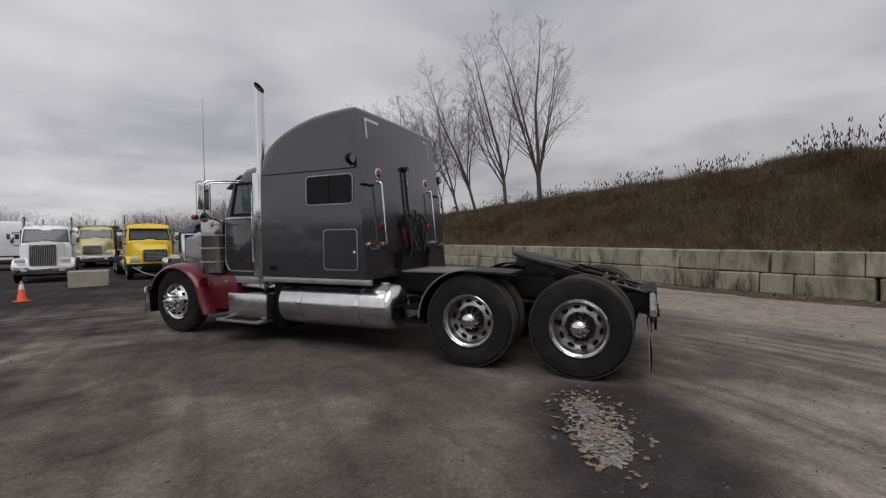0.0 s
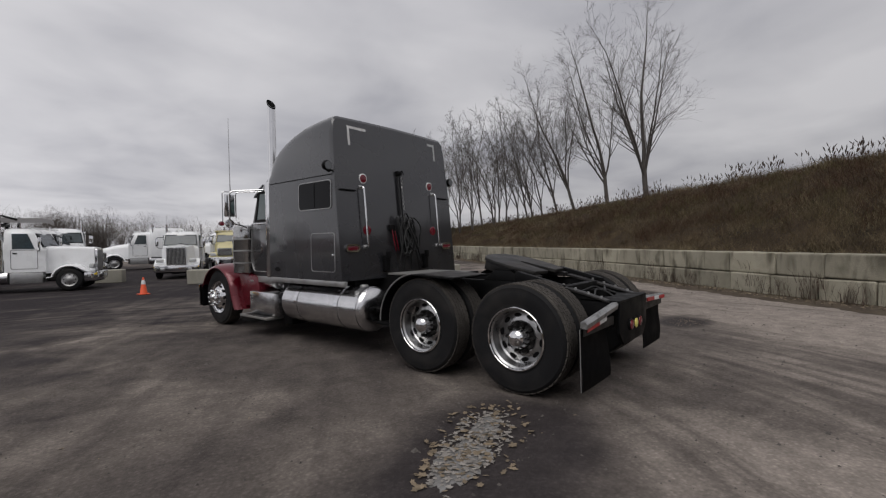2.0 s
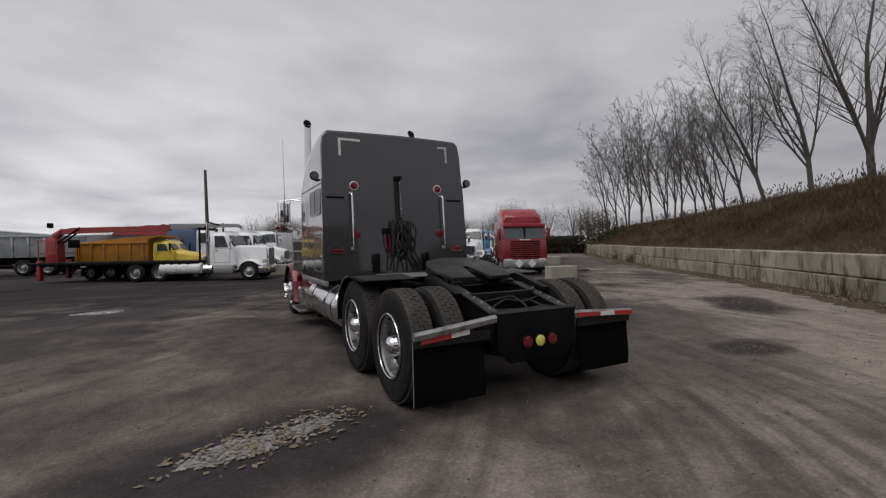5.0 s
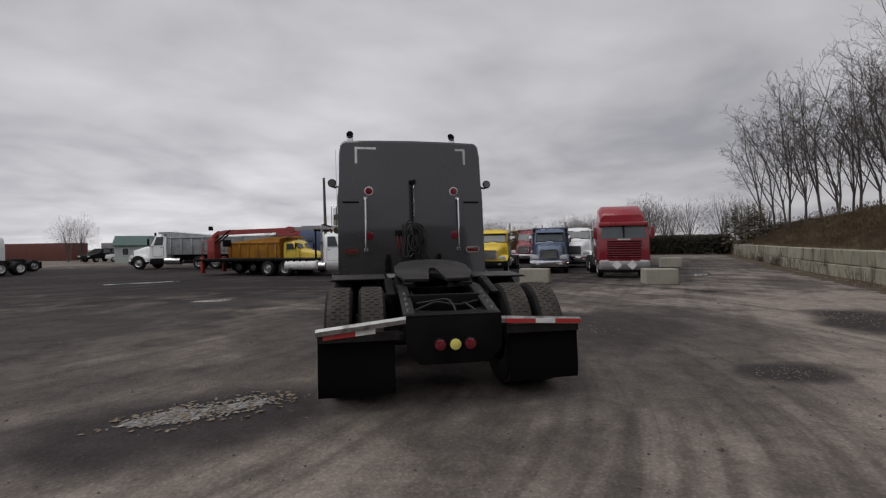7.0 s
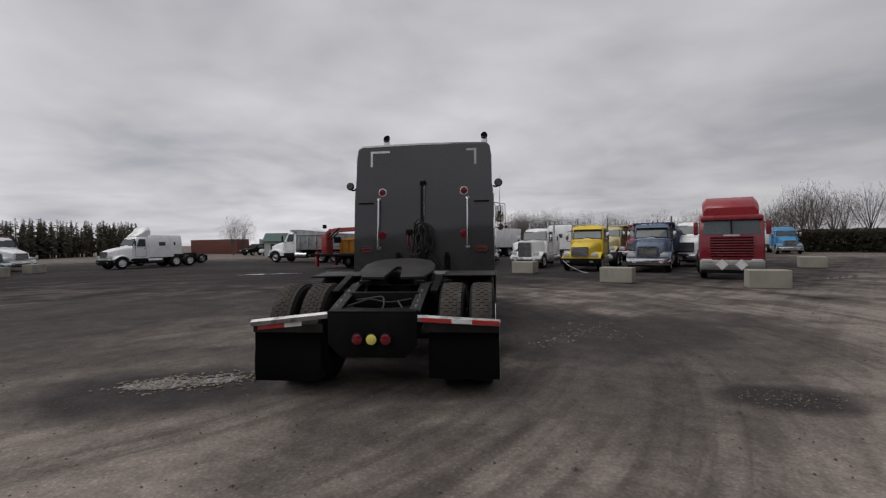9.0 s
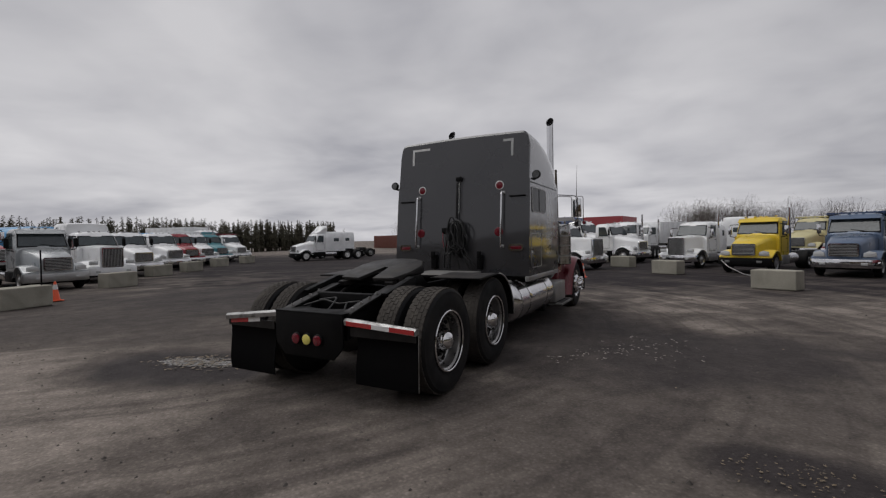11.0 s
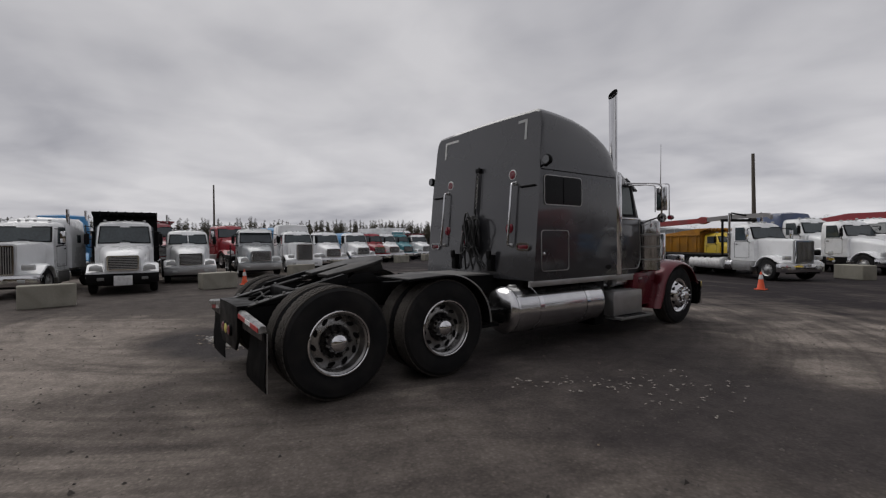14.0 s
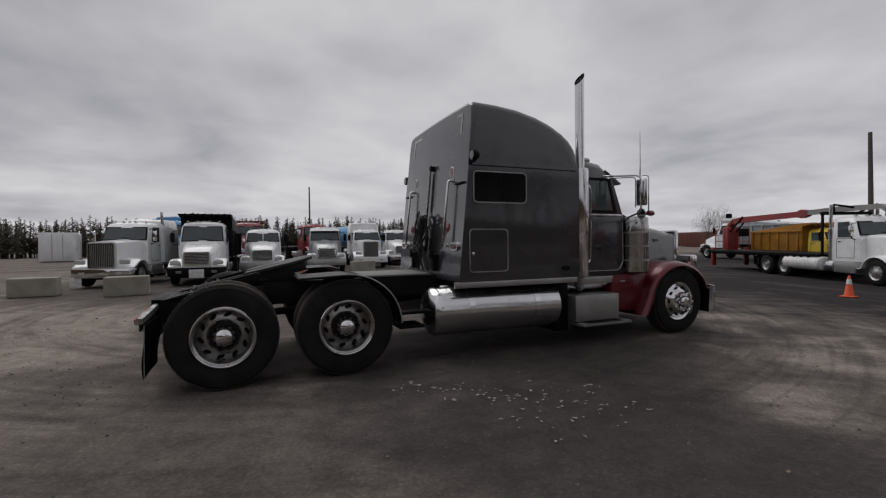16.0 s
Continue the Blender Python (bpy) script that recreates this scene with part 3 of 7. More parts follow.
def bank_point(i, off):
    k = min(int(i), len(BANK) - 2)
    (p, d), (p1, d1) = BANK[k], BANK[k + 1]
    p, d = p.lerp(p1, i - k), d.lerp(d1, i - k).normalized()
    n = Vector((d.y, -d.x, 0))
    z = bank_z(off, i * 0.8)
    q = p + n * (0.28 + off)
    if 0.5 < off < 40:
        z += noise.noise((q.x * 0.45, q.y * 0.45, 2.0)) * 0.2 + noise.noise((q.x * 1.3, q.y * 1.3, 5.0)) * 0.2
    return Vector((q.x, q.y, z))


def build_bank():
    bm = bmesh.new()
    offs = [0.0, 0.35, 0.9, 1.5, 2.2, 3.0, 3.8, 4.5, 5.2, 5.9, 6.6, 7.6, 9, 11, 14, 20, 30, 45, 60, 90]
    rows = [[bm.verts.new(bank_point(i, o)) for o in offs] for i in range(len(BANK))]
    for a, b2 in zip(rows, rows[1:]):
        for k in range(len(offs) - 1):
            bm.faces.new((a[k], b2[k], b2[k + 1], a[k + 1]))
    bank = tagged(part("bank", bm, "bank_soil"), "earth bank grown over with dead brown grass", "bank", kind="structure")
    rnd = random.Random(5)

    def blades(name, material, count, where, tall, wide, label, lean=0.35, heads=0.0):
        verts, faces = [], []
        for _ in range(count):
            base = where()
            for _ in range(rnd.randint(5, 9)):
                b0 = base + Vector((rnd.gauss(0, 0.12), rnd.gauss(0, 0.12), -0.05))
                h = rnd.uniform(*tall)
                a = rnd.uniform(0, math.tau)
                side = Vector((math.cos(a), math.sin(a), 0)) * wide * rnd.uniform(0.6, 1.4)
                off = Vector((rnd.gauss(0, lean), rnd.gauss(0, lean), 0)) * h
                mid, tip = b0 + off * 0.35 + Vector((0, 0, h * 0.6)), b0 + off + Vector((0, 0, h * 0.95))
                n = len(verts)
                verts += [b0 - side, b0 + side, mid + side * 0.7, mid - side * 0.7, tip]
                faces += [(n, n + 1, n + 2, n + 3), (n + 3, n + 2, n + 4)]
                if heads and rnd.random() < heads:
                    n = len(verts)
                    up = (tip - mid).normalized()
                    s2 = side.normalized() * 0.024
                    verts += [tip - up * 0.04, tip + up * 0.06 + s2, tip + up * 0.19, tip + up * 0.06 - s2, tip + up * 0.08 + s2.cross(Vector((0, 0, 1))), tip + up * 0.08 - s2.cross(Vector((0, 0, 1)))]
                    faces += [(n, n + 1, n + 2, n + 3), (n, n + 4, n + 2, n + 5)]
        me = bpy.data.meshes.new(name)
        me.from_pydata([tuple(v) for v in verts], [], faces)
        me.materials.append(M[material])
        return tagged(new(name, me), label, "grass", kind="stuff")

    def spot(lo, hi, i0=0, i1=len(BANK) - 1, seed=0.0, clump=0.0):
        # denser on the near stretch of the bank, gathered in drifts
        while True:
            i = i0 + (i1 - i0) * rnd.random() ** 1.9
            off = rnd.uniform(lo, hi)
            p = bank_point(i, off)
            if noise.noise((p.x * 0.55 + seed, p.y * 0.55, off * 0.5)) + 0.5 * noise.noise((p.x * 1.7, p.y * 1.7 + seed, off)) > clump:
                return p
    blades("dry_grass", "dry_grass", 17000, lambda: spot(0.2, 7.0, clump=-0.6), (0.14, 0.42), 0.0045, "matted dead brown grass on the bank", 0.9)
    blades("rusty_weeds", "rust_weed", 8500, lambda: spot(0.7, 5.2, seed=7.3, clump=0.08), (0.18, 0.5), 0.0045, "rust brown dead weeds in drifts on the bank", 0.75)
    blades("green_grass", "green_grass", 12000, lambda: spot(1.6, 8.5, seed=3.1, clump=0.0), (0.12, 0.34), 0.0045, "dull olive late grass higher on the bank", 0.6)
    blades("pale_straw", "straw", 7000, lambda: spot(0.3, 8.0, seed=5.7, clump=0.12), (0.16, 0.5), 0.0035, "pale straw bent over the bank", 0.8)
    blades("weed_stems", "reed", 1300, lambda: spot(0.4, 4.6, seed=9.9, clump=0.0), (0.3, 0.8), 0.003, "dark dead weed stems on the bank", 0.5)
    blades("dead_shrubs", "reed", 420, lambda: spot(0.6, 5.0, seed=12.4, clump=0.25), (0.35, 0.8), 0.004, "low tangled dead shrubs on the bank", 0.9)
    blades("reed_fringe", "reed", 720, lambda: spot(5.0, 8.4, seed=2.2, clump=0.16), (0.22, 0.8), 0.004, "dry reeds with dark seed heads along the crest", 0.2, 0.45)
    blades("tall_reeds", "reed", 30, lambda: spot(5.2, 6.6, 4, 14), (0.8, 1.4), 0.005, "tall reed clump with dark seed heads", 0.14, 0.4)

    # grass, weeds and litter along the foot of the wall
    def foot(a0=0.32, dev=0.16):
        def pick():
            p, d = BANK[int((len(BANK) - 1) * rnd.random() ** 1.3)]
            return p + d * rnd.uniform(-0.4, 0.4) - Vector((d.y, -d.x, 0)) * (a0 + abs(rnd.gauss(0, dev)))
        return pick
    blades("wall_foot_grass", "green_grass", 700, foot(), (0.04, 0.18), 0.007, "thin grass along the foot of the wall", 0.6)
    blades("wall_foot_weeds", "reed", 120, foot(0.30, 0.05), (0.3, 0.8), 0.005, "dead weed stems leaning on the wall", 0.25)
    clumps = [(rnd.random() ** 1.2 * (len(BANK) - 1), rnd.uniform(0.4, 1.0)) for _ in range(46)]

    def climber():
        i, h = rnd.choice(clumps)
        p, d = BANK[int(i)]
        return p + d * rnd.gauss(0, 0.16) - Vector((d.y, -d.x, 0)) * rnd.uniform(0.32, 0.40) + Vector((0, 0, rnd.random() ** 1.6 * h * 0.75))
    blades("wall_weeds", "reed", 380, climber, (0.16, 0.42), 0.005, "dead weeds clinging in clumps to the wall face", 0.3)
    blades("wall_top_grass", "straw", 420, lambda: spot(0.0, 0.3, clump=-0.2), (0.1, 0.3), 0.007, "straw hanging over the top of the wall", 0.9)
    return bank


def build_verge():
    """Strip of dark soil and leaf mould along the foot of the wall."""
    line = along(WALL, 0.12)
    verts, faces = [], []
    for i, (p, d) in enumerate(line):
        n = Vector((-d.y, d.x, 0))
        w = 0.85 + 0.28 * noise.noise((p.x * 0.8, p.y * 0.8, 1.0)) + 0.22 * noise.noise((p.x * 4, p.y * 4, 2.0))
        for k, (t, z) in enumerate(((0.28, 0.05), (0.28 + w * 0.45, 0.035 + 0.015 * noise.noise((p.x * 3, p.y * 3, 4.0))), (0.28 + w, 0.0))):
            q = p + n * t
            verts.append((q.x, q.y, ground_height(q.x, q.y) - 0.010 + z))
        if i:
            for k in range(2):
                j = i * 3 + k
                faces.append((j - 3, j, j + 1, j - 2))
    me = bpy.data.meshes.new("verge")
    me.from_pydata(verts, [], faces)
    me.materials.append(M["leaf_mould"])
    tagged(new("verge", me), "strip of dark soil and leaf mould at the wall foot", "verge", kind="structure")


build_verge()
wall = build_wall()
bank = build_bank()


def build_rear_bank():
    """The same bank carried round behind the open yard."""
    line = along([(4.2, -13.2), (-4.0, -15.5), (-14, -19.5), (-26, -24.5), (-45, -31.0)], 1.2)
    bm = bmesh.new()
    rows = []
    for i, (p, d) in enumerate(line):
        n = Vector((d.y, -d.x, 0)) * -1
        row = []
        for off, z in ((0.0, -0.1), (0.3, 1.1), (2.2, 3.2), (4.5, 5.7), (6.5, 7.3), (10, 7.8), (30, 6.2)):
            q = p + n * off
            row.append(bm.verts.new((q.x, q.y, z + (0.25 * noise.noise((q.x * 0.4, q.y * 0.4, 3.0)) if off > 0.5 else 0))))
        rows.append(row)
    for a, b2 in zip(rows, rows[1:]):
        for k in range(len(a) - 1):
            bm.faces.new((a[k], b2[k], b2[k + 1], a[k + 1]))
    tagged(part("rear_bank", bm, "bank_soil"), "grassed earth bank closing the yard", "bank", kind="structure")


build_rear_bank()
# ---- trees and the far edge of the yard ----
def tree_mesh(seed, height, lean=0.0, limbs=5, trunk=0.16, fan=0.36, laterals=13, twigs=5, sub=3, twig=0.007, fork=0.16, ribbon=False):
    """A bare tree: a short trunk that divides low into long upward limbs, each set with finer and finer twigs."""
    rnd = random.Random(seed)
    wood, fine = bmesh.new(), bmesh.new()

    def run(bm, p, d, length, r0, r1, n, sides, wander, lift):
        if ribbon and sides == 3:
            side = d.orthogonal().normalized() * r0 * 1.2
            end = p + (d + Vector((0, 0, lift * 2))).normalized() * length
            bm.faces.new([bm.verts.new(c) for c in (p - side, p + side, end)])
            return [p, end], [r0, r1], d
        pts, rad = [p], [r0]
        for i in range(1, n + 1):
            d = (d + Vector((rnd.gauss(0, wander), rnd.gauss(0, wander), lift))).normalized()
            p = p + d * (length / n)
            pts.append(p)
            rad.append(r0 + (r1 - r0) * i / n)
        tube(bm, pts, rad, sides, cap=False)
        return pts, rad, d

    def side_of(d, angle):
        a = rnd.uniform(0, math.tau)
        u = d.orthogonal().normalized()
        v = d.cross(u)
        return (d * math.cos(angle) + (u * math.cos(a) + v * math.sin(a)) * math.sin(angle)).normalized()

    def at(pts, t):
        k = min(int(t * (len(pts) - 1)), len(pts) - 2)
        return pts[k].lerp(pts[k + 1], t * (len(pts) - 1) - k), (pts[k + 1] - pts[k]).normalized()
    up = Vector((lean * 0.5, lean * -0.85, 1)).normalized()
    pts, rad, d = run(wood, Vector((0, 0, -0.3)), up, height * fork + 0.3, trunk, trunk * 0.8, 4, 9, 0.04, 0.0)
    for k in range(limbs):
        turn = math.tau * k / limbs + rnd.uniform(-0.5, 0.5)
        tilt = fan * (0.25 if k == 0 else rnd.uniform(0.6, 1.2))
        out = Vector((math.cos(turn), math.sin(turn), 0))
        start = pts[-1] - d * rnd.uniform(0, height * 0.07) if k else pts[-1]
        length = height * (0.86 if k == 0 else rnd.uniform(0.55, 0.8))
        lp, lr, ld = run(wood, start, (up * math.cos(tilt) + out * math.sin(tilt)).normalized(), length, trunk * (0.74 if k == 0 else rnd.uniform(0.38, 0.55)), twig, 9, 6, 0.07, 0.012)
        for j in range(laterals):
            t = 0.14 + 0.84 * (j + rnd.random()) / laterals
            q, qd = at(lp, t)
            l2 = length * (0.32 * (1 - t) + 0.15) * rnd.uniform(0.6, 1.2)
            r2 = max(twig * 1.2, trunk * 0.22 * (1 - t))
            bp, br, bd = run(fine, q, side_of(qd, rnd.uniform(0.45, 0.85)), l2, r2, twig * 0.7, 5, 4, 0.10, 0.05)
            for _ in range(twigs):
                q2, q2d = at(bp, rnd.uniform(0.2, 1.0))
                l3 = l2 * rnd.uniform(0.25, 0.5)
                tp, tr, td = run(fine, q2, side_of(q2d, rnd.uniform(0.4, 0.9)), l3, twig * 0.85, twig * 0.5, 3, 3, 0.16, 0.0)
                for _ in range(sub):
                    q3, q3d = at(tp, rnd.uniform(0.25, 1.0))
                    run(fine, q3, side_of(q3d, rnd.uniform(0.4, 0.8)), l3 * rnd.uniform(0.35, 0.7), twig * 0.7, twig * 0.5, 2, 3, 0.15, 0.08)
    return wood, fine


def bare_tree(seed, x, y, z, height, label, **kw):
    root = thing("bare_tree", label, "tree", pose(x, y, z), group="bare trees behind the bank")
    wood, fine = tree_mesh(seed, height, **kw)
    part("trunk", wood, "bark", root)
    part("crown", fine, "bark", root, "leafless grey twigs")
    return root


TREES = [(1, 30.4, 7.3, 15.2, -0.06, 0.22, 6, 0.36), (2, 30.2, 10.0, 13.8, -0.22, 0.17, 5, 0.34), (3, 31.0, 13.0, 12.8, -0.18, 0.14, 5, 0.34), (4, 33.2, 15.6, 12.0, -0.2, 0.12, 4, 0.32)]
for seed, x, y, h, lean, tr, limbs, fan in TREES:
    bare_tree(seed, x, y, 3.0, h, "tall leafless tree with upright grey limbs", lean=lean, trunk=tr, limbs=limbs, fan=fan, laterals=18, twigs=7, twig=0.0065, fork=0.25)
first = {}
for k, (x, y, h) in enumerate([(34.0, 17.6, 11.5), (34.6, 19.4, 12), (35.2, 21.0, 11), (35.6, 22.8, 12.5), (36.2, 24.6, 11), (36.6, 26.4, 12.5), (37.6, 28.6, 11.5), (38.4, 31, 12), (39.5, 33.5, 11.5), (41, 36, 11.5), (35.0, 23.8, 9.5), (36.0, 27.4, 9), (37.0, 30.0, 9.5), (34.2, 18.6, 9.5), (36.8, 20.2, 11), (38.5, 25.6, 11)]):
    kind = k % 4
    if kind not in first:
        first[kind] = bare_tree(20 + kind, x, y, 2.6, 12, "slender leafless tree in a grove", lean=-0.22 + 0.05 * kind, trunk=0.10, limbs=4, fan=0.32, laterals=12, twigs=5, twig=0.009, fork=0.22)
        first[kind].scale = (h / 12,) * 3
    else:
        ob = copy_thing(first[kind], pose(x, y, 2.6, 0, 0, (37 * k) % 90 - 45))
        ob.scale = (h / 11,) * 3


def scatter_trees(name, label, spots, base, material):
    """Far, uncountable trees joined into one."""
    verts, faces = [], []
    rnd = random.Random(9)
    vs = np.array([v.co[:] for v in base.verts])
    fs = [[v.index for v in f.verts] for f in base.faces]
    for x, y, z, h in spots:
        a = rnd.uniform(0, math.tau)
        rot = np.array([[math.cos(a), -math.sin(a), 0], [math.sin(a), math.cos(a), 0], [0, 0, 1]])
        n = len(verts)
        verts += (vs @ rot.T * h + (x, y, z)).tolist()
        faces += [[i + n for i in f] for f in fs]
    me = bpy.data.meshes.new(name)
    me.from_pydata(verts, [], faces)
    me.materials.append(M[material])
    return tagged(new(name, me), label, "trees", kind="stuff")


def conifer_base(seed):
    rnd = random.Random(seed)
    bm = bmesh.new()
    tube(bm, [(0, 0, 0), (0, 0, 1.0)], [0.022, 0.004], 4, cap=False)
    for i in range(64):
        t = 0.16 + 0.84 * (i / 64)
        a = i * 2.4 + rnd.uniform(-0.4, 0.4)
        r = (0.125 * (1 - t) ** 0.45 + 0.02) * rnd.uniform(0.35, 1.3)
        d = Vector((math.cos(a), math.sin(a), -0.15))
        s = Vector((-math.sin(a), math.cos(a), 0)) * r * 0.42
        p = Vector((0, 0, t))
        q = p + d * r
        v = [bm.verts.new(c) for c in (p, p + d * r * 0.55 + s, q, p + d * r * 0.55 - s, p + d * r * 0.5 + Vector((0, 0, r * 0.3)))]
        bm.faces.new((v[0], v[1], v[4]))
        bm.faces.new((v[1], v[2], v[4]))
        bm.faces.new((v[2], v[3], v[4]))
        bm.faces.new((v[3], v[0], v[4]))
    bm.verts.index_update()
    return bm


rnd = random.Random(31)
spots = []
for i in range(900):
    t = i / 899
    if rnd.random() < 0.05:
        continue
    spots.append((-57 - 7 * t + rnd.gauss(0, 1.5), -40 + 112 * t + rnd.gauss(0, 0.4), -0.1, rnd.uniform(3.0, 4.9) * (0.92 + 0.33 * t)))
base = conifer_base(2)
scatter_trees("conifer_row", "long row of dark spruces beyond the parked trucks", spots, base, "conifer")
base.free()
# a pair of rounder evergreens at the end of the bank
base = conifer_base(5)
scatter_trees("evergreen_clump", "dark evergreen bushes at the end of the bank", [(37.5 + rnd.gauss(0, 1.0), 33 + rnd.gauss(0, 1.2), 0.5, rnd.uniform(3.6, 5.0)) for _ in range(9)], base, "conifer")
base.free()


def dome_base(seed):
    """A far leafless tree: short trunk, fanning limbs and a rounded haze of fine twigs."""
    rnd2 = random.Random(seed)
    bm = bmesh.new()
    tube(bm, [(0, 0, 0), (0.005, 0, 0.18), (0, 0.005, 0.34)], [0.020, 0.016, 0.012], 5, cap=False)

    def sliver(p, q, w):
        d = q - p
        side = d.orthogonal()
        side.rotate(Matrix.Rotation(rnd2.uniform(0, math.tau), 3, d.normalized()))
        side = side.normalized() * w
        bm.faces.new([bm.verts.new(c) for c in (p - side, p + side, q)])

    def dome(a, e, k):
        wob = 1 + 0.22 * noise.noise((math.cos(a) * 1.7 + seed, math.sin(a) * 1.7, e * 2.0))
        return Vector((0.40 * k * wob * math.cos(a) * math.cos(e), 0.40 * k * wob * math.sin(a) * math.cos(e), 0.50 + 0.50 * k * wob * math.sin(e)))
    for i in range(22):
        a, e = i * 2.4, rnd2.uniform(0.15, 1.4)
        sliver(Vector((0, 0, rnd2.uniform(0.16, 0.34))), dome(a, e, rnd2.uniform(0.8, 1.0)), 0.007)
    for i in range(1000):
        a, e = rnd2.uniform(0, math.tau), math.asin(rnd2.uniform(-0.45, 1.0))
        k = rnd2.uniform(0.30, 0.94)
        p = dome(a, e, k)
        q = dome(a + rnd2.gauss(0, 0.16), e + rnd2.gauss(0.05, 0.14), min(1.0, k + rnd2.uniform(0.10, 0.24)))
        sliver(p, q, 0.0016)
    bm.verts.index_update()
    return bm


spots = []
for x0, y0, x1, y1, n, h0, h1 in ((2, 66, 42, 58, 26, 4.6, 6.6), (3, 60, 22, 62, 14, 4.8, 6.4), (38, 58, 54, 48, 12, 6.5, 9), (-34, 72, -4, 76, 8, 3.5, 5), (-37.5, 58, -35.8, 59, 2, 5.6, 6.6), (22, 52, 32, 48, 6, 4.6, 6)):
    for i in range(n):
        t = rnd.random()
        spots.append((x0 + (x1 - x0) * t + rnd.gauss(0, 1), y0 + (y1 - y0) * t + rnd.gauss(0, 1.5), -0.1, rnd.uniform(h0, h1)))
base = dome_base(3)
scatter_trees("far_bare_trees", "rounded leafless trees beyond the yard", spots, base, "twig")
base.free()


def build_hedge():
    """The dark hedge where the lane ends."""
    rnd2 = random.Random(8)
    verts, faces = [], []
    for _ in range(12000):
        t = rnd2.random()
        side = rnd2.gauss(0, 0.35)
        c = Vector((31.5 + 6.5 * t + side, 43.0 - 5.5 * t + side, 2.1 * rnd2.random() ** 0.8 + rnd2.gauss(0, 0.05)))
        a = rnd2.uniform(0, math.tau)
        d = Vector((math.cos(a), math.sin(a), rnd2.uniform(-0.2, 0.9))).normalized() * rnd2.uniform(0.15, 0.34)
        s = d.orthogonal().normalized() * 0.075
        n = len(verts)
        verts += [c - s, c + s, c + d]
        faces.append((n, n + 1, n + 2))
    me = bpy.data.meshes.new("hedge")
    me.from_pydata([tuple(v) for v in verts], [], faces)
    me.materials.append(M["hedge"])
    tagged(new("hedge", me), "dense dark clipped hedge closing the end of the lane", "hedge", kind="stuff")


build_hedge()


def pole(x, y, h, lean, label):
    bm = tube(bmesh.new(), [(0, 0, -0.2), (lean * 0.5, 0, h * 0.5), (lean, 0, h)], [0.095, 0.085, 0.065], 10)
    ob = part("utility_pole", bm, "wood")
    ob.matrix_world = pose(x, y, 0)
    return tagged(ob, label, "pole")


pole(-2.9, 21.5, 5.4, -0.08, "weathered wooden pole behind the crane truck")
pole(-40.8, 5.6, 7.0, 0.0, "thin wooden pole beyond the row of trucks")


def house():
    root = thing("yard_office", "small pale green office with a dark green pitched roof", "house", pose(-25.0, 52.5, 0, 0, 0, 20) @ Matrix.Diagonal((0.70, 0.70, 0.82, 1)))
    bm = bmesh.new()
    prism(bm, [(-4.0, 0), (4.0, 0), (4.0, 2.35), (0, 3.5), (-4.0, 2.35)], "x", -4.6, 4.6)
    part("wall", bm, "siding", root, smooth=False)
    bm = bmesh.new()
    prism(bm, [(-4.4, 2.22), (0, 3.50), (4.4, 2.22), (4.4, 2.36), (0, 3.66), (-4.4, 2.36)], "x", -4.9, 4.9)
    part("roof", bm, "roof_green", root, smooth=False)
    for x in (-3.2, -1.0, 1.8):
        win = part("window", box(x - 0.45, x + 0.45, -4.06, -3.98, 1.0, 2.0, 0.01), "white", root)
        part("pane", box(x - 0.38, x + 0.38, -4.075, -4.055, 1.07, 1.93), "screen", win)
    part("door", box(3.0, 3.9, -4.06, -3.98, 0, 2.0, 0.01), "white", root)
    part("chimney", box(0.4, 0.7, 0.6, 0.9, 3.2, 4.1, 0.01), "black", root)
    return root


house()


def warehouse():
    root = thing("warehouse", "long low grey warehouse with a red roof end", "warehouse", pose(-6.0, 78.0, 0, 0, 0, -8) @ Matrix.Diagonal((0.75, 0.75, 0.75, 1)))
    part("wall", box(-22, 26, -6, 6, 0, 4.6), "shed", root)
    bm = bmesh.new()
    prism(bm, [(-12, 4.5), (-11, 5.5), (-6, 6.4), (2, 6.4), (2, 4.5)], "y", -6.4, 6.2)
    part("roof", bm, "shed_red", root, "red sheet roof", smooth=False)
    for i in range(6):
        part("roller_door", box(-18 + i * 7, -14.6 + i * 7, -6.05, -5.95, 0, 3.2, 0.02), "dull_alu", root)
    return root


warehouse()
# ---- the grey road tractor ----
REAR, MID, STEER = -0.03, 1.25, 6.62
HUB, STEER_HUB = 0.55, 0.52
DRIVE_R, STEER_R = 0.554, 0.525


def tyre_bm(x_out, side, y, r=DRIVE_R, w=0.27, hub=HUB):
    """A tyre whose outer face lies at x_out on the given side."""
    bm = bmesh.new()
    s = side
    wall = [(0.020, 0.300), (0.004, 0.325), (0.006, 0.338), (0.0, 0.352), (-0.004, r - 0.125), (-0.002, r - 0.085), (0.004, r - 0.060), (0.003, r - 0.045), (0.016, r - 0.026), (0.036, r - 0.012)]
    prof = wall + [(w - a, rr) for a, rr in reversed(wall)]
    lathe(bm, [(s * (x_out - a), rr) for a, rr in prof], "x", (0, y, hub), 64, closed=True)
    return bm


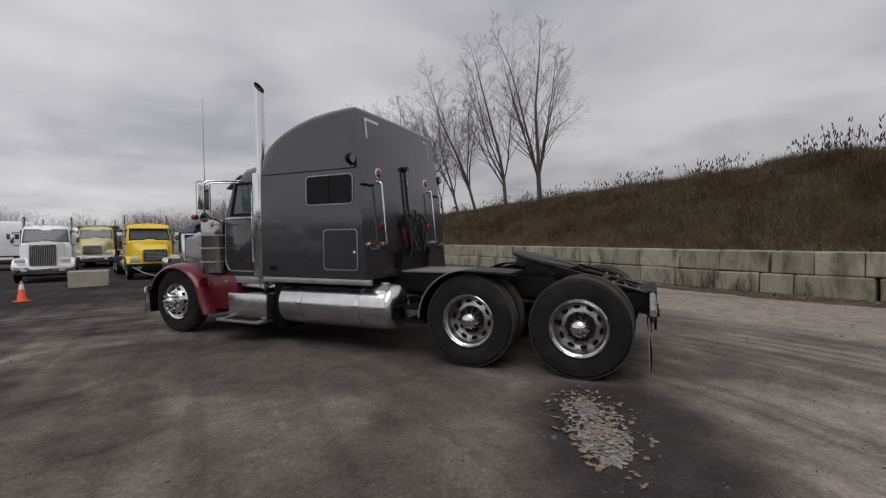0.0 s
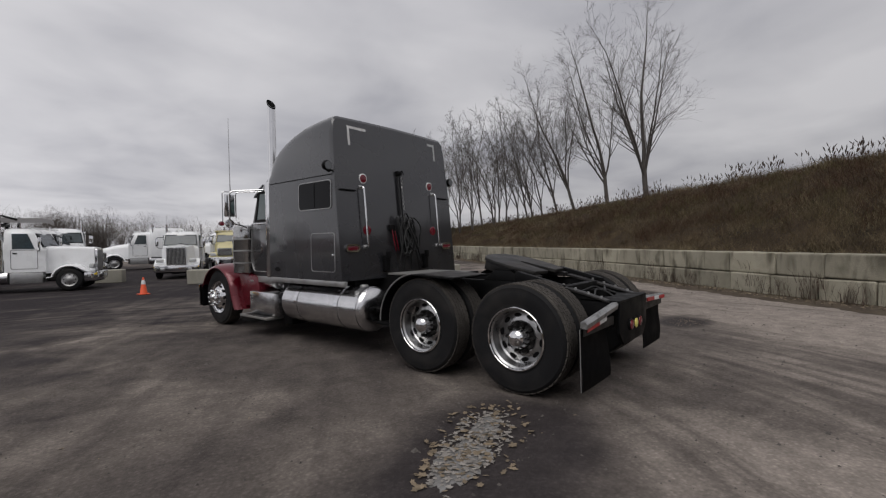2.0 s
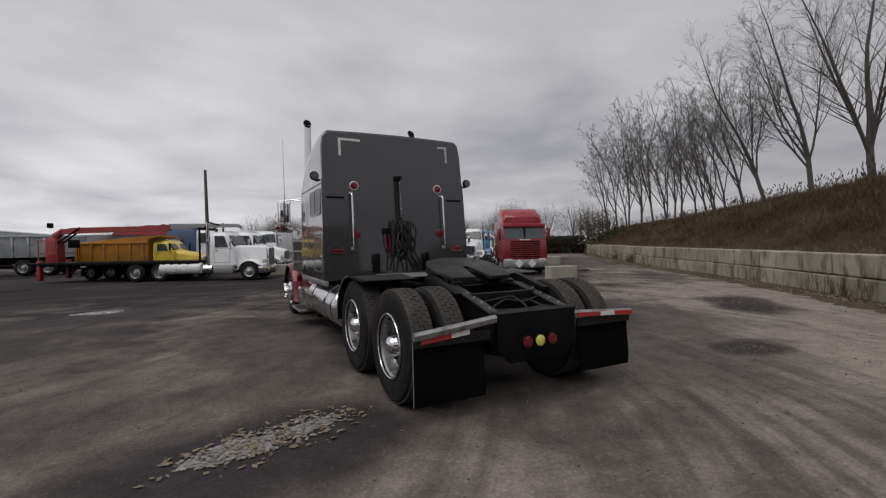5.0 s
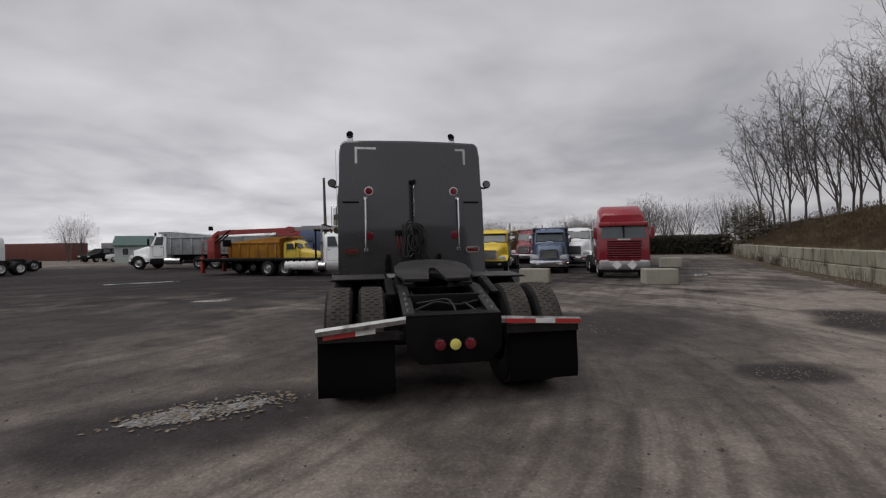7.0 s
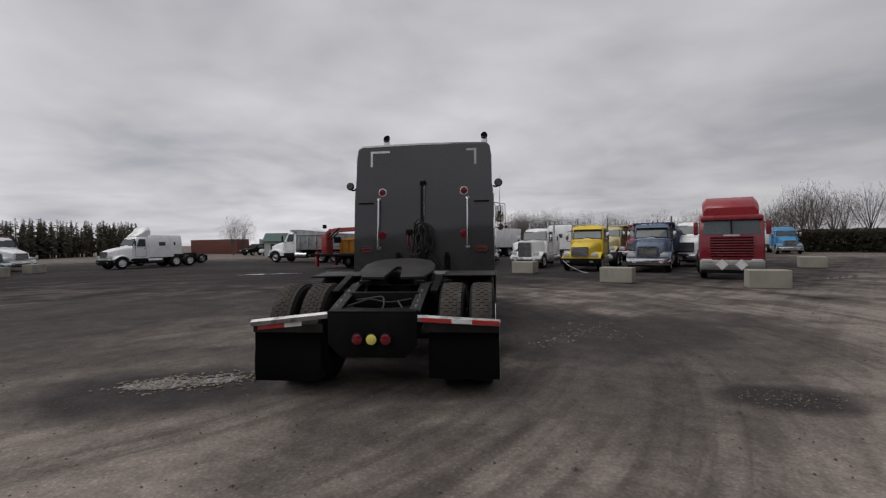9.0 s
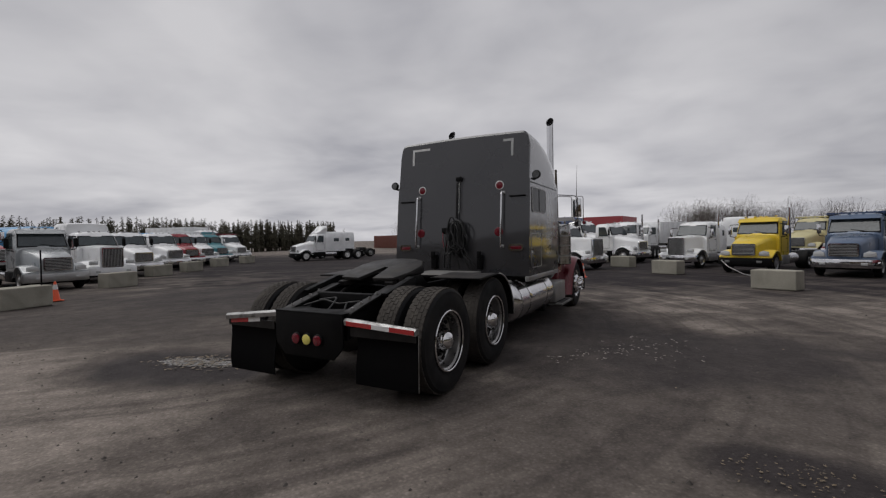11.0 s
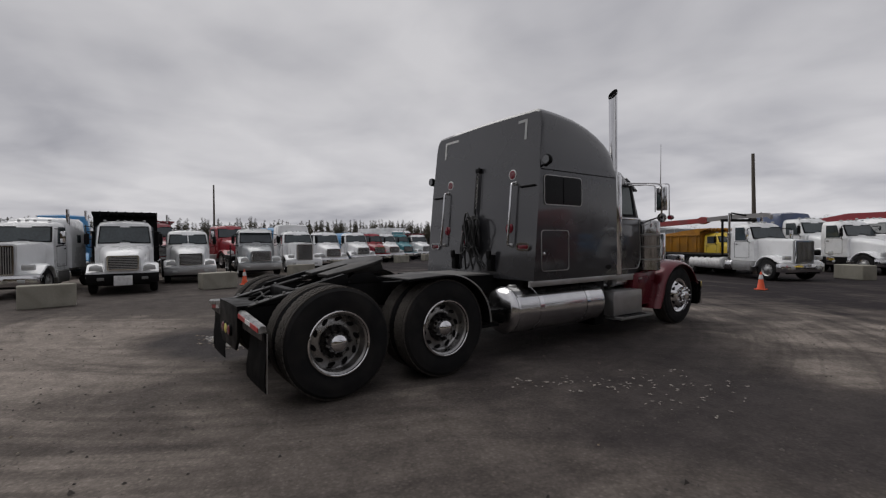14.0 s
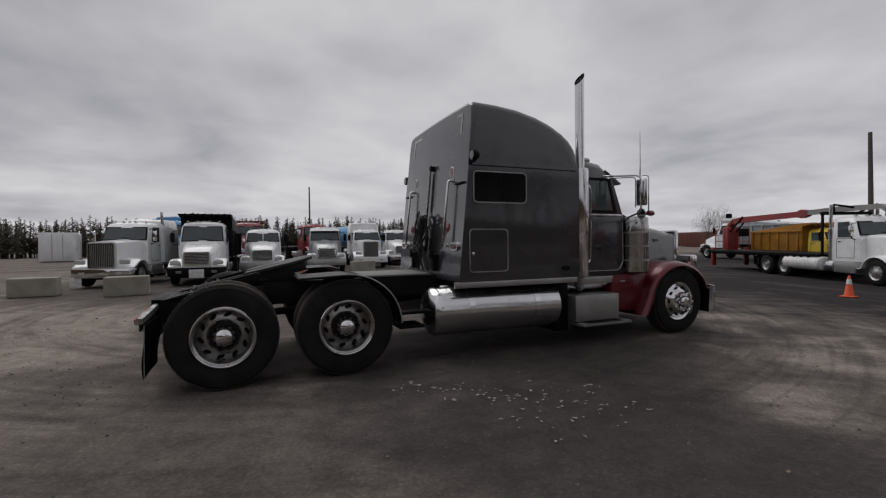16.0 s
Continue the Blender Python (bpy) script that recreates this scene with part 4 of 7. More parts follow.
def tread_bm(x_out, side, y, r=DRIVE_R, w=0.27, rows=5, count=46, hub=HUB):
    bm = bmesh.new()
    s = side
    cell = (w - 0.05) / rows
    # packed dust in the bottom of the grooves
    lathe(bm, [(s * (x_out - a), rr) for a, rr in ((0.030, r - 0.012), (0.045, r - 0.006), (w - 0.045, r - 0.006), (w - 0.030, r - 0.012))], "x", (0, y, hub), 64, caps=(False, False))
    for k in range(rows):
        for i in range(count):
            t = 2 * math.pi * (i + (0.5 if k % 2 else 0.0)) / count
            half = math.pi / count * 0.84
            xa, xb = x_out - 0.025 - cell * k - 0.003, x_out - 0.025 - cell * (k + 1) + 0.003
            low, top = r - 0.016, r + (0.0 if 0 < k < rows - 1 else -0.004)
            vs = []
            for rad, sh in ((low, 1.0), (top, 0.9)):
                for x in (xa, xb):
                    for q in (-1, 1):
                        a = t + q * half * sh
                        vs.append(bm.verts.new((s * x, y + rad * math.cos(a), hub + rad * math.sin(a))))
            for q in ((4, 5, 7, 6), (0, 1, 5, 4), (2, 6, 7, 3), (0, 4, 6, 2), (1, 3, 7, 5)):
                bm.faces.new([vs[i2] for i2 in q])
    return bm


def holes(wheel, x, side, y, r, count, w, h, turn=0.0, tilt=0.0, hub=HUB):
    """Black ovals on a wheel disc that paint the shade inside its hand holes."""
    for i in range(count):
        bm = bmesh.new()
        t = 2 * math.pi * i / count + turn
        c, s = math.cos(t), math.sin(t)
        rim = []
        for k in range(12):
            a = 2 * math.pi * k / 12
            u, v = h * math.cos(a), w * math.sin(a)
            u, v = u * math.cos(tilt) - v * math.sin(tilt), u * math.sin(tilt) + v * math.cos(tilt)
            rim.append(((r + u) * c - v * s, (r + u) * s + v * c))
        outer = [bm.verts.new((side * x, y + p, hub + q)) for p, q in rim]
        inner = [bm.verts.new((side * (x - 0.02), y + p * 0.985, hub + q * 0.985)) for p, q in rim]
        bm.faces.new(outer)
        for k in range(12):
            bm.faces.new((outer[k], outer[(k + 1) % 12], inner[(k + 1) % 12], inner[k]))
        part("hand_hole", bm, "black", wheel)


def nuts(wheel, material, x0, x1, side, y, r, count, rad, hub=HUB):
    for i in range(count):
        t = 2 * math.pi * i / count
        bm = bmesh.new()
        lathe(bm, [(side * x0, rad), (side * x1, rad), (side * (x1 + 0.012), rad * 0.6)], "x", (0, y + r * math.cos(t), hub + r * math.sin(t)), 6)
        part("lug_nut", bm, material, wheel)


def drive_wheel(root, side, y, name="drive_wheel"):
    """Twin drive wheels: the deep outer disc with oval openings, the inner wheel behind."""
    s = side
    X = 1.225
    prof = [(X - 0.005, 0.298), (X + 0.004, 0.318), (X - 0.010, 0.318), (X - 0.02, 0.300), (X - 0.035, 0.282), (X - 0.135, 0.272), (X - 0.150, 0.255), (X - 0.132, 0.215), (X - 0.125, 0.17), (X - 0.145, 0.145), (X - 0.145, 0.0)]
    bm = bmesh.new()
    lathe(bm, [(s * a, r) for a, r in prof[1:]], "x", (0, y, HUB), 48, caps=(False, True))
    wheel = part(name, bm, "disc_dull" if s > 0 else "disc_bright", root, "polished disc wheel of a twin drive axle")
    part("tyre", tyre_bm(X, s, y), "rubber", wheel)
    part("tread", tread_bm(X, s, y), "tread", wheel, "dusty worn tread blocks", smooth=False)
    part("inner_tyre", tyre_bm(X - 0.33, s, y), "rubber", wheel)
    part("inner_tread", tread_bm(X - 0.33, s, y), "tread", wheel, "dusty worn tread blocks", smooth=False)
    holes(wheel, X - 0.126, s, y, 0.226, 10, 0.041, 0.021, 0.15, 0.5 if s > 0 else 0.0)
    bm = bmesh.new()
    lathe(bm, [(s * (X - 0.145), 0.112), (s * (X - 0.060), 0.108), (s * (X - 0.052), 0.102), (s * (X - 0.030), 0.098), (s * (X - 0.008), 0.088), (s * (X + 0.012), 0.068), (s * (X + 0.026), 0.038), (s * (X + 0.031), 0.008)], "x", (0, y, HUB), 32)
    part("hub_cap", bm, "chrome", wheel, "chrome domed hub cap")
    bm = bmesh.new()
    lathe(bm, [(s * (X - 0.140), 0.170), (s * (X - 0.138), 0.168), (s * (X - 0.138), 0.112), (s * (X - 0.140), 0.110)], "x", (0, y, HUB), 32, closed=True)
    part("nut_seat", bm, "grease", wheel, "grimy ring under the wheel nuts")
    bm = bmesh.new()
    lathe(bm, [(s * (X + 0.004), 0.300), (s * (X + 0.011), 0.306), (s * (X + 0.011), 0.315), (s * (X + 0.004), 0.321)], "x", (0, y, HUB), 48, closed=True)
    part("rim_lip", bm, "chrome", wheel, "bright rim lip")
    nuts(wheel, "grease", X - 0.14, X - 0.085, s, y, 0.143, 10, 0.021)
    bm = bmesh.new()
    lathe(bm, [(s * (X - 0.62), 0.27), (s * (X - 0.30), 0.27), (s * (X - 0.29), 0.20), (s * (X - 0.62), 0.20)], "x", (0, y, HUB), 24, closed=True)
    lathe(bm, [(s * (X - 0.70), 0.20), (s * (X - 0.45), 0.20)], "x", (0, y, HUB), 24)
    part("brake_drum", bm, "black", wheel)
    return wheel


def steer_wheel(root, side, y):
    s = side
    X = 1.16
    bm = bmesh.new()
    prof = [(X + 0.002, 0.318), (X - 0.012, 0.318), (X - 0.02, 0.296), (X - 0.03, 0.28), (X - 0.06, 0.272), (X - 0.05, 0.24), (X + 0.02, 0.19), (X + 0.045, 0.15), (X + 0.045, 0.0)]
    lathe(bm, [(s * a, r) for a, r in prof], "x", (0, y, STEER_HUB), 48, caps=(False, True))
    wheel = part("steer_wheel", bm, "chrome", root, "polished front wheel with spiked nut covers")
    part("tyre", tyre_bm(X, s, y, STEER_R, 0.28, STEER_HUB), "rubber", wheel)
    part("tread", tread_bm(X, s, y, STEER_R, 0.28, 4, 40, STEER_HUB), "tread", wheel, "", smooth=False)
    holes(wheel, X + 0.002, s, y, 0.222, 10, 0.032, 0.02, hub=STEER_HUB)
    bm = bmesh.new()
    lathe(bm, [(s * (X + 0.04), 0.095), (s * (X + 0.10), 0.09), (s * (X + 0.135), 0.07), (s * (X + 0.15), 0.03)], "x", (0, y, STEER_HUB), 24)
    part("hub_cap", bm, "chrome", wheel, "chrome domed hub cap")
    nuts(wheel, "chrome", X + 0.04, X + 0.12, s, y, 0.143, 10, 0.02, STEER_HUB)
    return wheel


def back_y(z):
    """The rear face of the sleeper leans forward a little towards its roof."""
    return 2.655 + (z - 1.0) * 0.098


def sleeper_section(y, roof, half, r, lean=0.0, bottom=1.0):
    """A section across the sleeper: straight sides, a shoulder and a slightly crowned roof."""
    side = [(1.245, bottom), (1.245, 1.6), (1.242, 2.3), (1.236, 2.50), (1.222, 2.60)]
    side += [(half + 0.02, roof - r - 0.12)] if roof - r - 0.12 > 2.68 else []
    pts = [p for p in side if p[1] < roof - r]
    while len(pts) < 6:
        pts.append((half + 0.01, (pts[-1][1] + roof - r) / 2))
    pts += arc(half - r, roof - r, r, 0, 80, 5)
    pts += [(half * 0.5, roof + 0.012), (0.0, roof + 0.02)]
    right = [(x, z) for x, z in pts]
    both = right + [(-x, z) for x, z in reversed(right[:-1])]
    return [(x, y + lean * (z - 1.0), z) for x, z in both]


def build_tractor():
    root = thing("road_tractor", "dark grey long-nose tractor with tall sleeper and red fenders", "truck")

    # sleeper shell, from the back face forward to the rounded brow
    bm = bmesh.new()
    rows = [(2.655, 3.30, 1.185, 0.10, 0.098), (2.675, 3.335, 1.20, 0.12, 0.098), (2.75, 3.345, 1.20, 0.13, 0.09), (3.10, 3.335, 1.205, 0.14, 0.06), (3.5, 3.305, 1.205, 0.15, 0.03), (3.85, 3.24, 1.205, 0.16, 0.01), (4.10, 3.16, 1.205, 0.16, 0), (4.28, 3.07, 1.205, 0.16, 0), (4.41, 2.97, 1.205, 0.15, 0), (4.48, 2.87, 1.20, 0.12, 0), (4.515, 2.78, 1.195, 0.08, 0), (4.525, 2.72, 1.19, 0.05, 0)]
    loft(bm, [sleeper_section(y, z, h, r, ln) for y, z, h, r, ln in rows])
    sl = part("sleeper", bm, "grey_paint", root, "dark grey sleeper body with a domed roof", sharp=27)
    # rear edge roll and the joint under the roof cap
    for s in (-1, 1):
        bm = bmesh.new()
        bx(bm, s * 1.2375 - 0.004, s * 1.2375 + 0.004, 2.83, 4.49, 2.488, 2.500)
        part("roof_joint", bm, "black", sl)
        # side window
        bm = bmesh.new()
        out, inn = rrect(2.86, 3.66, 2.015, 2.425, 0.06), rrect(2.873, 3.647, 2.028, 2.412, 0.05)
        ring_frame(bm, out, inn, "x", s * 1.238, s * 1.254)
        wf = part("window_frame", bm, "dull_alu", sl, "bright metal frame of the sleeper window")
        bm = bmesh.new()
        prism(bm, inn, "x", s * 1.238, s * 1.250)
        part("pane", bm, "dark_glass", wf)
        part("divider", box(s * 1.250 - 0.003, s * 1.250 + 0.005, 3.25, 3.27, 2.04, 2.40), "black", wf)
        # luggage door
        bm = bmesh.new()
        ring_frame(bm, rrect(2.80, 3.37, 1.12, 1.68, 0.05), rrect(2.812, 3.358, 1.132, 1.668, 0.045), "x", s * 1.243, s * 1.252)
        ld = part("luggage_door", bm, "dull_alu", sl, "luggage door in the lower side")
        bm = bmesh.new()
        prism(bm, rrect(2.814, 3.356, 1.134, 1.666, 0.045), "x", s * 1.243, s * 1.2485)
        part("door_panel", bm, "grey_paint", ld)
        bm = bmesh.new()
        lathe(bm, [(s * 1.247, 0.024), (s * 1.258, 0.022), (s * 1.262, 0.012)], "x", (0, 2.85, 1.36), 14)
        part("door_latch", bm, "chrome", ld)
        # maker's oval near the front corner, kept plain
        bm = bmesh.new()
        prism(bm, [(4.30 + 0.075 * math.cos(a * math.pi / 10), 1.13 + 0.035 * math.sin(a * math.pi / 10)) for a in range(20)], "x", s * 1.244, s * 1.251)
        part("badge", bm, "black", sl)
        # bright skirt under the side
        part("skirt", box(min(s * 1.20, s * 1.252), max(s * 1.20, s * 1.252), 2.60, 4.50, 0.925, 1.0, 0.006), "dull_alu", sl, "scuffed bright skirt strip")
        # spot lamp on the rear corner
        bm = bmesh.new()
        lathe(bm, [(2.80, 0.062), (2.83, 0.072), (2.87, 0.06), (2.90, 0.03)], "y", (s * 1.335, 0, 2.60), 18)
        sp = part("work_lamp", bm, "black", sl, "round work lamp on a bracket")
        bm = bmesh.new()
        lathe(bm, [(2.796, 0.056), (2.803, 0.056)], "y", (s * 1.335, 0, 2.60), 18)
        part("lamp_glass", bm, "lamp_lens", sp)
        bm = tube(bmesh.new(), [(s * 1.24, 2.87, 2.55), (s * 1.29, 2.86, 2.53), (s * 1.33, 2.85, 2.545)], 0.016)
        part("lamp_bracket", bm, "black", sp)

    # things on the sleeper's rear face
    def plate_y(z, off=0.0):
        return back_y(z) - off
    for x in (-0.73, 0.73):
        for z in (2.47, 1.71):
            bm = bmesh.new()
            lathe(bm, [(plate_y(z, -0.01), 0.074), (plate_y(z, 0.006), 0.074), (plate_y(z, 0.011), 0.064)], "y", (x, 0, z), 26)
            lamp = part("marker_lamp", bm, "tape_white" if z > 2 else "lens_red", sl, "round red rear marker lamp")
            bm = bmesh.new()
            lathe(bm, [(plate_y(z, 0.006), 0.062), (plate_y(z, 0.012), 0.060), (plate_y(z, 0.015), 0.030)], "y", (x, 0, z), 24)
            part("lens", bm, "lens_red", lamp)
    for s in (-1, 1):
        z = 1.455
        bm = bmesh.new()
        ring_frame(bm, rrect(s * 1.03 - 0.125, s * 1.03 + 0.125, z - 0.055, z + 0.055, 0.054), rrect(s * 1.03 - 0.100, s * 1.03 + 0.100, z - 0.032, z + 0.032, 0.031), "y", plate_y(z, -0.01), plate_y(z, 0.03))
        t = part("tail_lamp", bm, "chrome", sl, "oval red tail lamp in a bright bezel")
        bm = bmesh.new()
        prism(bm, rrect(s * 1.03 - 0.098, s * 1.03 + 0.098, z - 0.03, z + 0.03, 0.029), "y", plate_y(z), plate_y(z, 0.022), 0.006)
        part("lens", bm, "lens_red", t)
        bm = tube(bmesh.new(), rounded([(s * 0.79, plate_y(2.34), 2.34), (s * 0.79, plate_y(2.34, 0.075), 2.34), (s * 0.79, plate_y(1.47, 0.075), 1.47), (s * 0.79, plate_y(1.47), 1.47)], 0.05), 0.016, 10)
        gr = part("grab_handle", bm, "chrome", sl, "tall bright grab handle")
        for z in (2.34, 1.47):
            part("foot", box(s * 0.79 - 0.035, s * 0.79 + 0.035, plate_y(z, 0.012), plate_y(z, -0.01), z - 0.025, z + 0.03, 0.006), "dull_alu", gr)
        a, b2 = sorted((s * 0.90, s * 1.17))
        bm = bx(bmesh.new(), a, b2, plate_y(2.285, 0.03), plate_y(2.285, -0.01), 2.27, 2.292, 0.004)
        part("hose_hook", bm, "black", sl, "short black hook bar")
        bm = bmesh.new()
        bx(bm, s * 0.43 - 0.05, s * 0.43 + 0.05, plate_y(1.2, 0.07), plate_y(1.2, -0.01), 1.10, 1.34, 0.012)
        bx(bm, s * 0.43 - 0.035, s * 0.43 + 0.035, plate_y(1.2, 0.10), plate_y(1.2, 0.05), 1.28, 1.40, 0.012)
        part("cab_mount", bm, "black", sl)
    # reflective corner tapes: a whole angle on one side, a worn one on the other
    for s, name in ((-1, "tape_white"), (1, "tape_grey")):
        a, b2 = sorted((s * 0.955, s * 0.915))
        zt, zb = 3.225, 2.94
        bm = bmesh.new()
        vs = [bm.verts.new((x, plate_y(z, 0.004), z)) for x, z in ((a, zb), (b2, zb), (b2, zt), (a, zt))]
        bm.faces.new(vs)
        ob = part("corner_tape", bm, name, sl, "strip of reflective tape", smooth=False)
        a, b2 = sorted((s * 0.913, s * (0.60 if s < 0 else 0.78)))
        bm = bmesh.new()
        vs = [bm.verts.new((x, plate_y(z, 0.004), z)) for x, z in ((a, 3.187), (b2, 3.187), (b2, 3.225), (a, 3.225))]
        bm.faces.new(vs)
        part("corner_tape", bm, name, sl, "", smooth=False)
    # hose carrier and hoses
    def face(x, z, off):
        return (x, plate_y(z, off), z)
    bm = tube(bmesh.new(), [face(0.0, 2.63 - 0.05 * i, 0.035) for i in range(16)], 0.011, 8)
    bx(bm, -0.05, 0.05, plate_y(2.6, 0.05), plate_y(2.6, -0.01), 2.585, 2.655, 0.006)
    tube(bm, rounded([face(0.0, 2.63, 0.035), face(0.045, 2.67, 0.06), face(0.07, 2.60, 0.07)], 0.02), 0.008, 6)
    car = part("hose_carrier", bm, "black", sl, "slim black upright hose carrier")
    part("spring", tube(bmesh.new(), [(0.03 + 0.013 * math.sin(i * 1.3), plate_y(2.58 - i * 0.014, 0.055 + 0.013 * math.cos(i * 1.3)), 2.58 - i * 0.014) for i in range(40)], 0.005, 6), "dull_alu", car)
    part("strap", tube(bmesh.new(), [face(-0.035, 2.56 - 0.06 * i, 0.03) for i in range(11)], 0.013, 6), "hose", car)
    rnd = random.Random(4)

    def coil(cx, cz, rx, rz, off, k):
        pts = []
        for i in range(41):
            a = math.tau * i / 40 + k
            w = 1 + 0.16 * math.sin(3 * a + 1.7 * k) + 0.08 * math.sin(5 * a + k)
            pts.append(face(cx + rx * w * math.cos(a) + 0.05 * (1 - math.sin(a)) * math.sin(k), cz + rz * w * math.sin(a), off + 0.022 * math.sin(2 * a + k)))
        part("hose_coil", tube(bmesh.new(), pts, 0.013, 7), "hose", car, "coiled black air hose")
    for k in range(9):
        coil(0.01 + rnd.uniform(-0.05, 0.05), 1.66 + rnd.uniform(-0.07, 0.05), rnd.uniform(0.05, 0.15), rnd.uniform(0.19, 0.29), 0.05 + 0.018 * k, 0.9 * k)
    for k, (x0, x1, zl) in enumerate(((-0.16, -0.20, 1.12), (-0.02, -0.10, 1.10), (0.03, 0.30, 1.12), (0.0, 0.05, 1.10), (0.05, 0.33, 1.15), (0.01, 0.27, 1.10))):
        pts = [face(x0 + (x1 - x0) * t * t + 0.02 * math.sin(5 * t + k), 1.92 - (1.92 - zl) * t, 0.06 + 0.08 * math.sin(math.pi * t)) for t in [i / 14 for i in range(15)]]
        part("hanging_hose", tube(bmesh.new(), pts, 0.014, 7), "hose", car, "black air hose hanging down")
    for k in range(3):
        w, z0 = 0.07 + 0.03 * k, 1.72 - 0.04 * k
        pts = [face(-0.02 + 0.02 * k + w * math.sin(math.pi * (t - 0.5)), z0 - (0.24 + 0.05 * k) * math.cos(math.pi * (t - 0.5)), 0.07 + 0.03 * math.sin(4 * t + k)) for t in [i / 16 for i in range(17)]]
        part("hose_bight", tube(bmesh.new(), pts, 0.012, 7), "hose", car, "loose hanging bight of black hose")
    part("connector", box(-0.30, -0.19, plate_y(1.75, 0.05), plate_y(1.75, -0.02), 1.70, 1.80, 0.012), "black", car)
    for x, top in ((-0.27, 1.72), (-0.21, 1.70)):
        part("coupler", tube(bmesh.new(), [face(x, top, 0.05), face(x + 0.01, 1.56, 0.06), face(x + 0.05, 1.40, 0.05)], [0.008, 0.011, 0.008], 7), "lens_red", car, "red hose coupler")

    # wheels
    for s in (-1, 1):
        for y in (REAR, MID):
            drive_wheel(root, s, y)
        steer_wheel(root, s, STEER)
    # axles and suspension
    for y in (REAR, MID):
        bm = bmesh.new()
        lathe(bm, [(-0.95, 0.085), (-0.25, 0.09), (-0.20, 0.17), (0.20, 0.17), (0.25, 0.09), (0.95, 0.085)], "x", (0, y, HUB), 20)
        lathe(bm, [(y - 0.24, 0.10), (y - 0.18, 0.20), (y + 0.10, 0.22), (y + 0.30, 0.10)], "y", (0, 0, HUB), 20)
        part("drive_axle", bm, "grease", root, "greasy axle with its round casing")
        for s in (-1, 1):
            bm = bmesh.new()
            lathe(bm, [(0.70, 0.11), (0.76, 0.13), (0.86, 0.12), (0.94, 0.13), (1.0, 0.10)], "z", (s * 0.50, y + 0.32, 0), 18)
            part("air_spring", bm, "rubber", root)
    part("front_axle", box(-0.9, 0.9, STEER - 0.06, STEER + 0.06, 0.42, 0.55, 0.02), "black", root)
    bm = tube(bmesh.new(), [(0, REAR + 0.3, HUB + 0.05), (0, MID - 0.25, HUB + 0.08)], 0.05, 10)
    tube(bm, [(0, MID + 0.3, HUB + 0.08), (0, 4.4, 0.85)], 0.055, 10)
    part("drive_shaft", bm, "grease", root)

    # frame rails with the dropped tail
    for s in (-1, 1):
        bm = bmesh.new()
        a, b2 = sorted((s * 0.385, s * 0.455))
        prism(bm, [(-0.72, 0.62), (-0.72, 0.86), (-0.45, 0.93), (0.02, 1.045), (7.25, 1.045), (7.25, 0.80), (0.02, 0.77)], "x", a, b2, 0.008)
        part("frame_rail", bm, "black", root)
        # raised flange rib on the sloping tail
        bm = bmesh.new()
        a, b2 = sorted((s * 0.36, s * 0.475))
        prism(bm, [(-0.70, 0.868), (-0.70, 0.885), (-0.44, 0.955), (0.10, 1.085), (0.42, 1.085), (0.42, 1.060), (0.10, 1.06), (-0.44, 0.935)], "x", a, b2, 0.003)
        fl = part("tail_flange", bm, "grease", root)
        for i in range(4):
            yy = -0.6 + i * 0.14
            part("bolt", lathe(bmesh.new(), [(0.88 + (yy + 0.7) * 0.27, 0.016), (0.905 + (yy + 0.7) * 0.27, 0.014)], "z", (s * 0.42, yy, 0), 8), "dull_alu", fl)
        # guide ramp beside the coupling
        bm = bmesh.new()
        a, b2 = sorted((s * 0.52, s * 0.60))
        prism(bm, [(-0.25, 1.02), (-0.25, 1.04), (0.30, 1.175), (0.34, 1.155), (0.34, 1.05)], "x", a, b2, 0.004)
        part("guide_ramp", bm, "black", root)
    for y in (-0.2, 0.62, 1.9, 3.4, 5.0):
        part("cross_member", box(-0.385, 0.385, y - 0.05, y + 0.05, 0.80, 1.02, 0.01), "black", root)
    # air lines and a rod lying between the rails at the tail
    for k, line in enumerate(([(-0.34, -0.5, 0.90), (-0.12, -0.42, 0.97), (0.1, -0.45, 0.93), (0.33, -0.36, 0.96)], [(-0.30, -0.3, 0.94), (0.02, -0.36, 0.99), (0.06, -0.5, 0.92), (0.05, -0.62, 0.84)], [(0.30, -0.6, 0.86), (0.18, -0.4, 0.95), (0.2, -0.24, 0.92)])):
        part("air_line", tube(bmesh.new(), rounded(line, 0.06), 0.011, 7), "hose", root, "air line between the frame rails")
    # closing panel at the tail, with a scooped top plate
    bm = bmesh.new()
    prism(bm, [(-0.455, 0.88), (-0.455, 0.56), (-0.33, 0.43), (0.33, 0.43), (0.455, 0.56), (0.455, 0.88)], "y", -0.80, -0.77, 0.008)
    tail = part("tail_panel", bm, "black", root, "flat black panel closing the frame")
    bm = bmesh.new()
    hole = [(0.30 * math.cos(radians(a)), -0.42 + 0.16 * math.sin(radians(a))) for a in range(180, 361, 15)]
    prism(bm, [(-0.455, -0.80)] + [(-0.455, -0.38), (-0.36, -0.38)] + hole + [(0.36, -0.38), (0.455, -0.38), (0.455, -0.80)], "z", 0.875, 0.895, 0.003)
    part("tail_plate", bm, "black", tail)
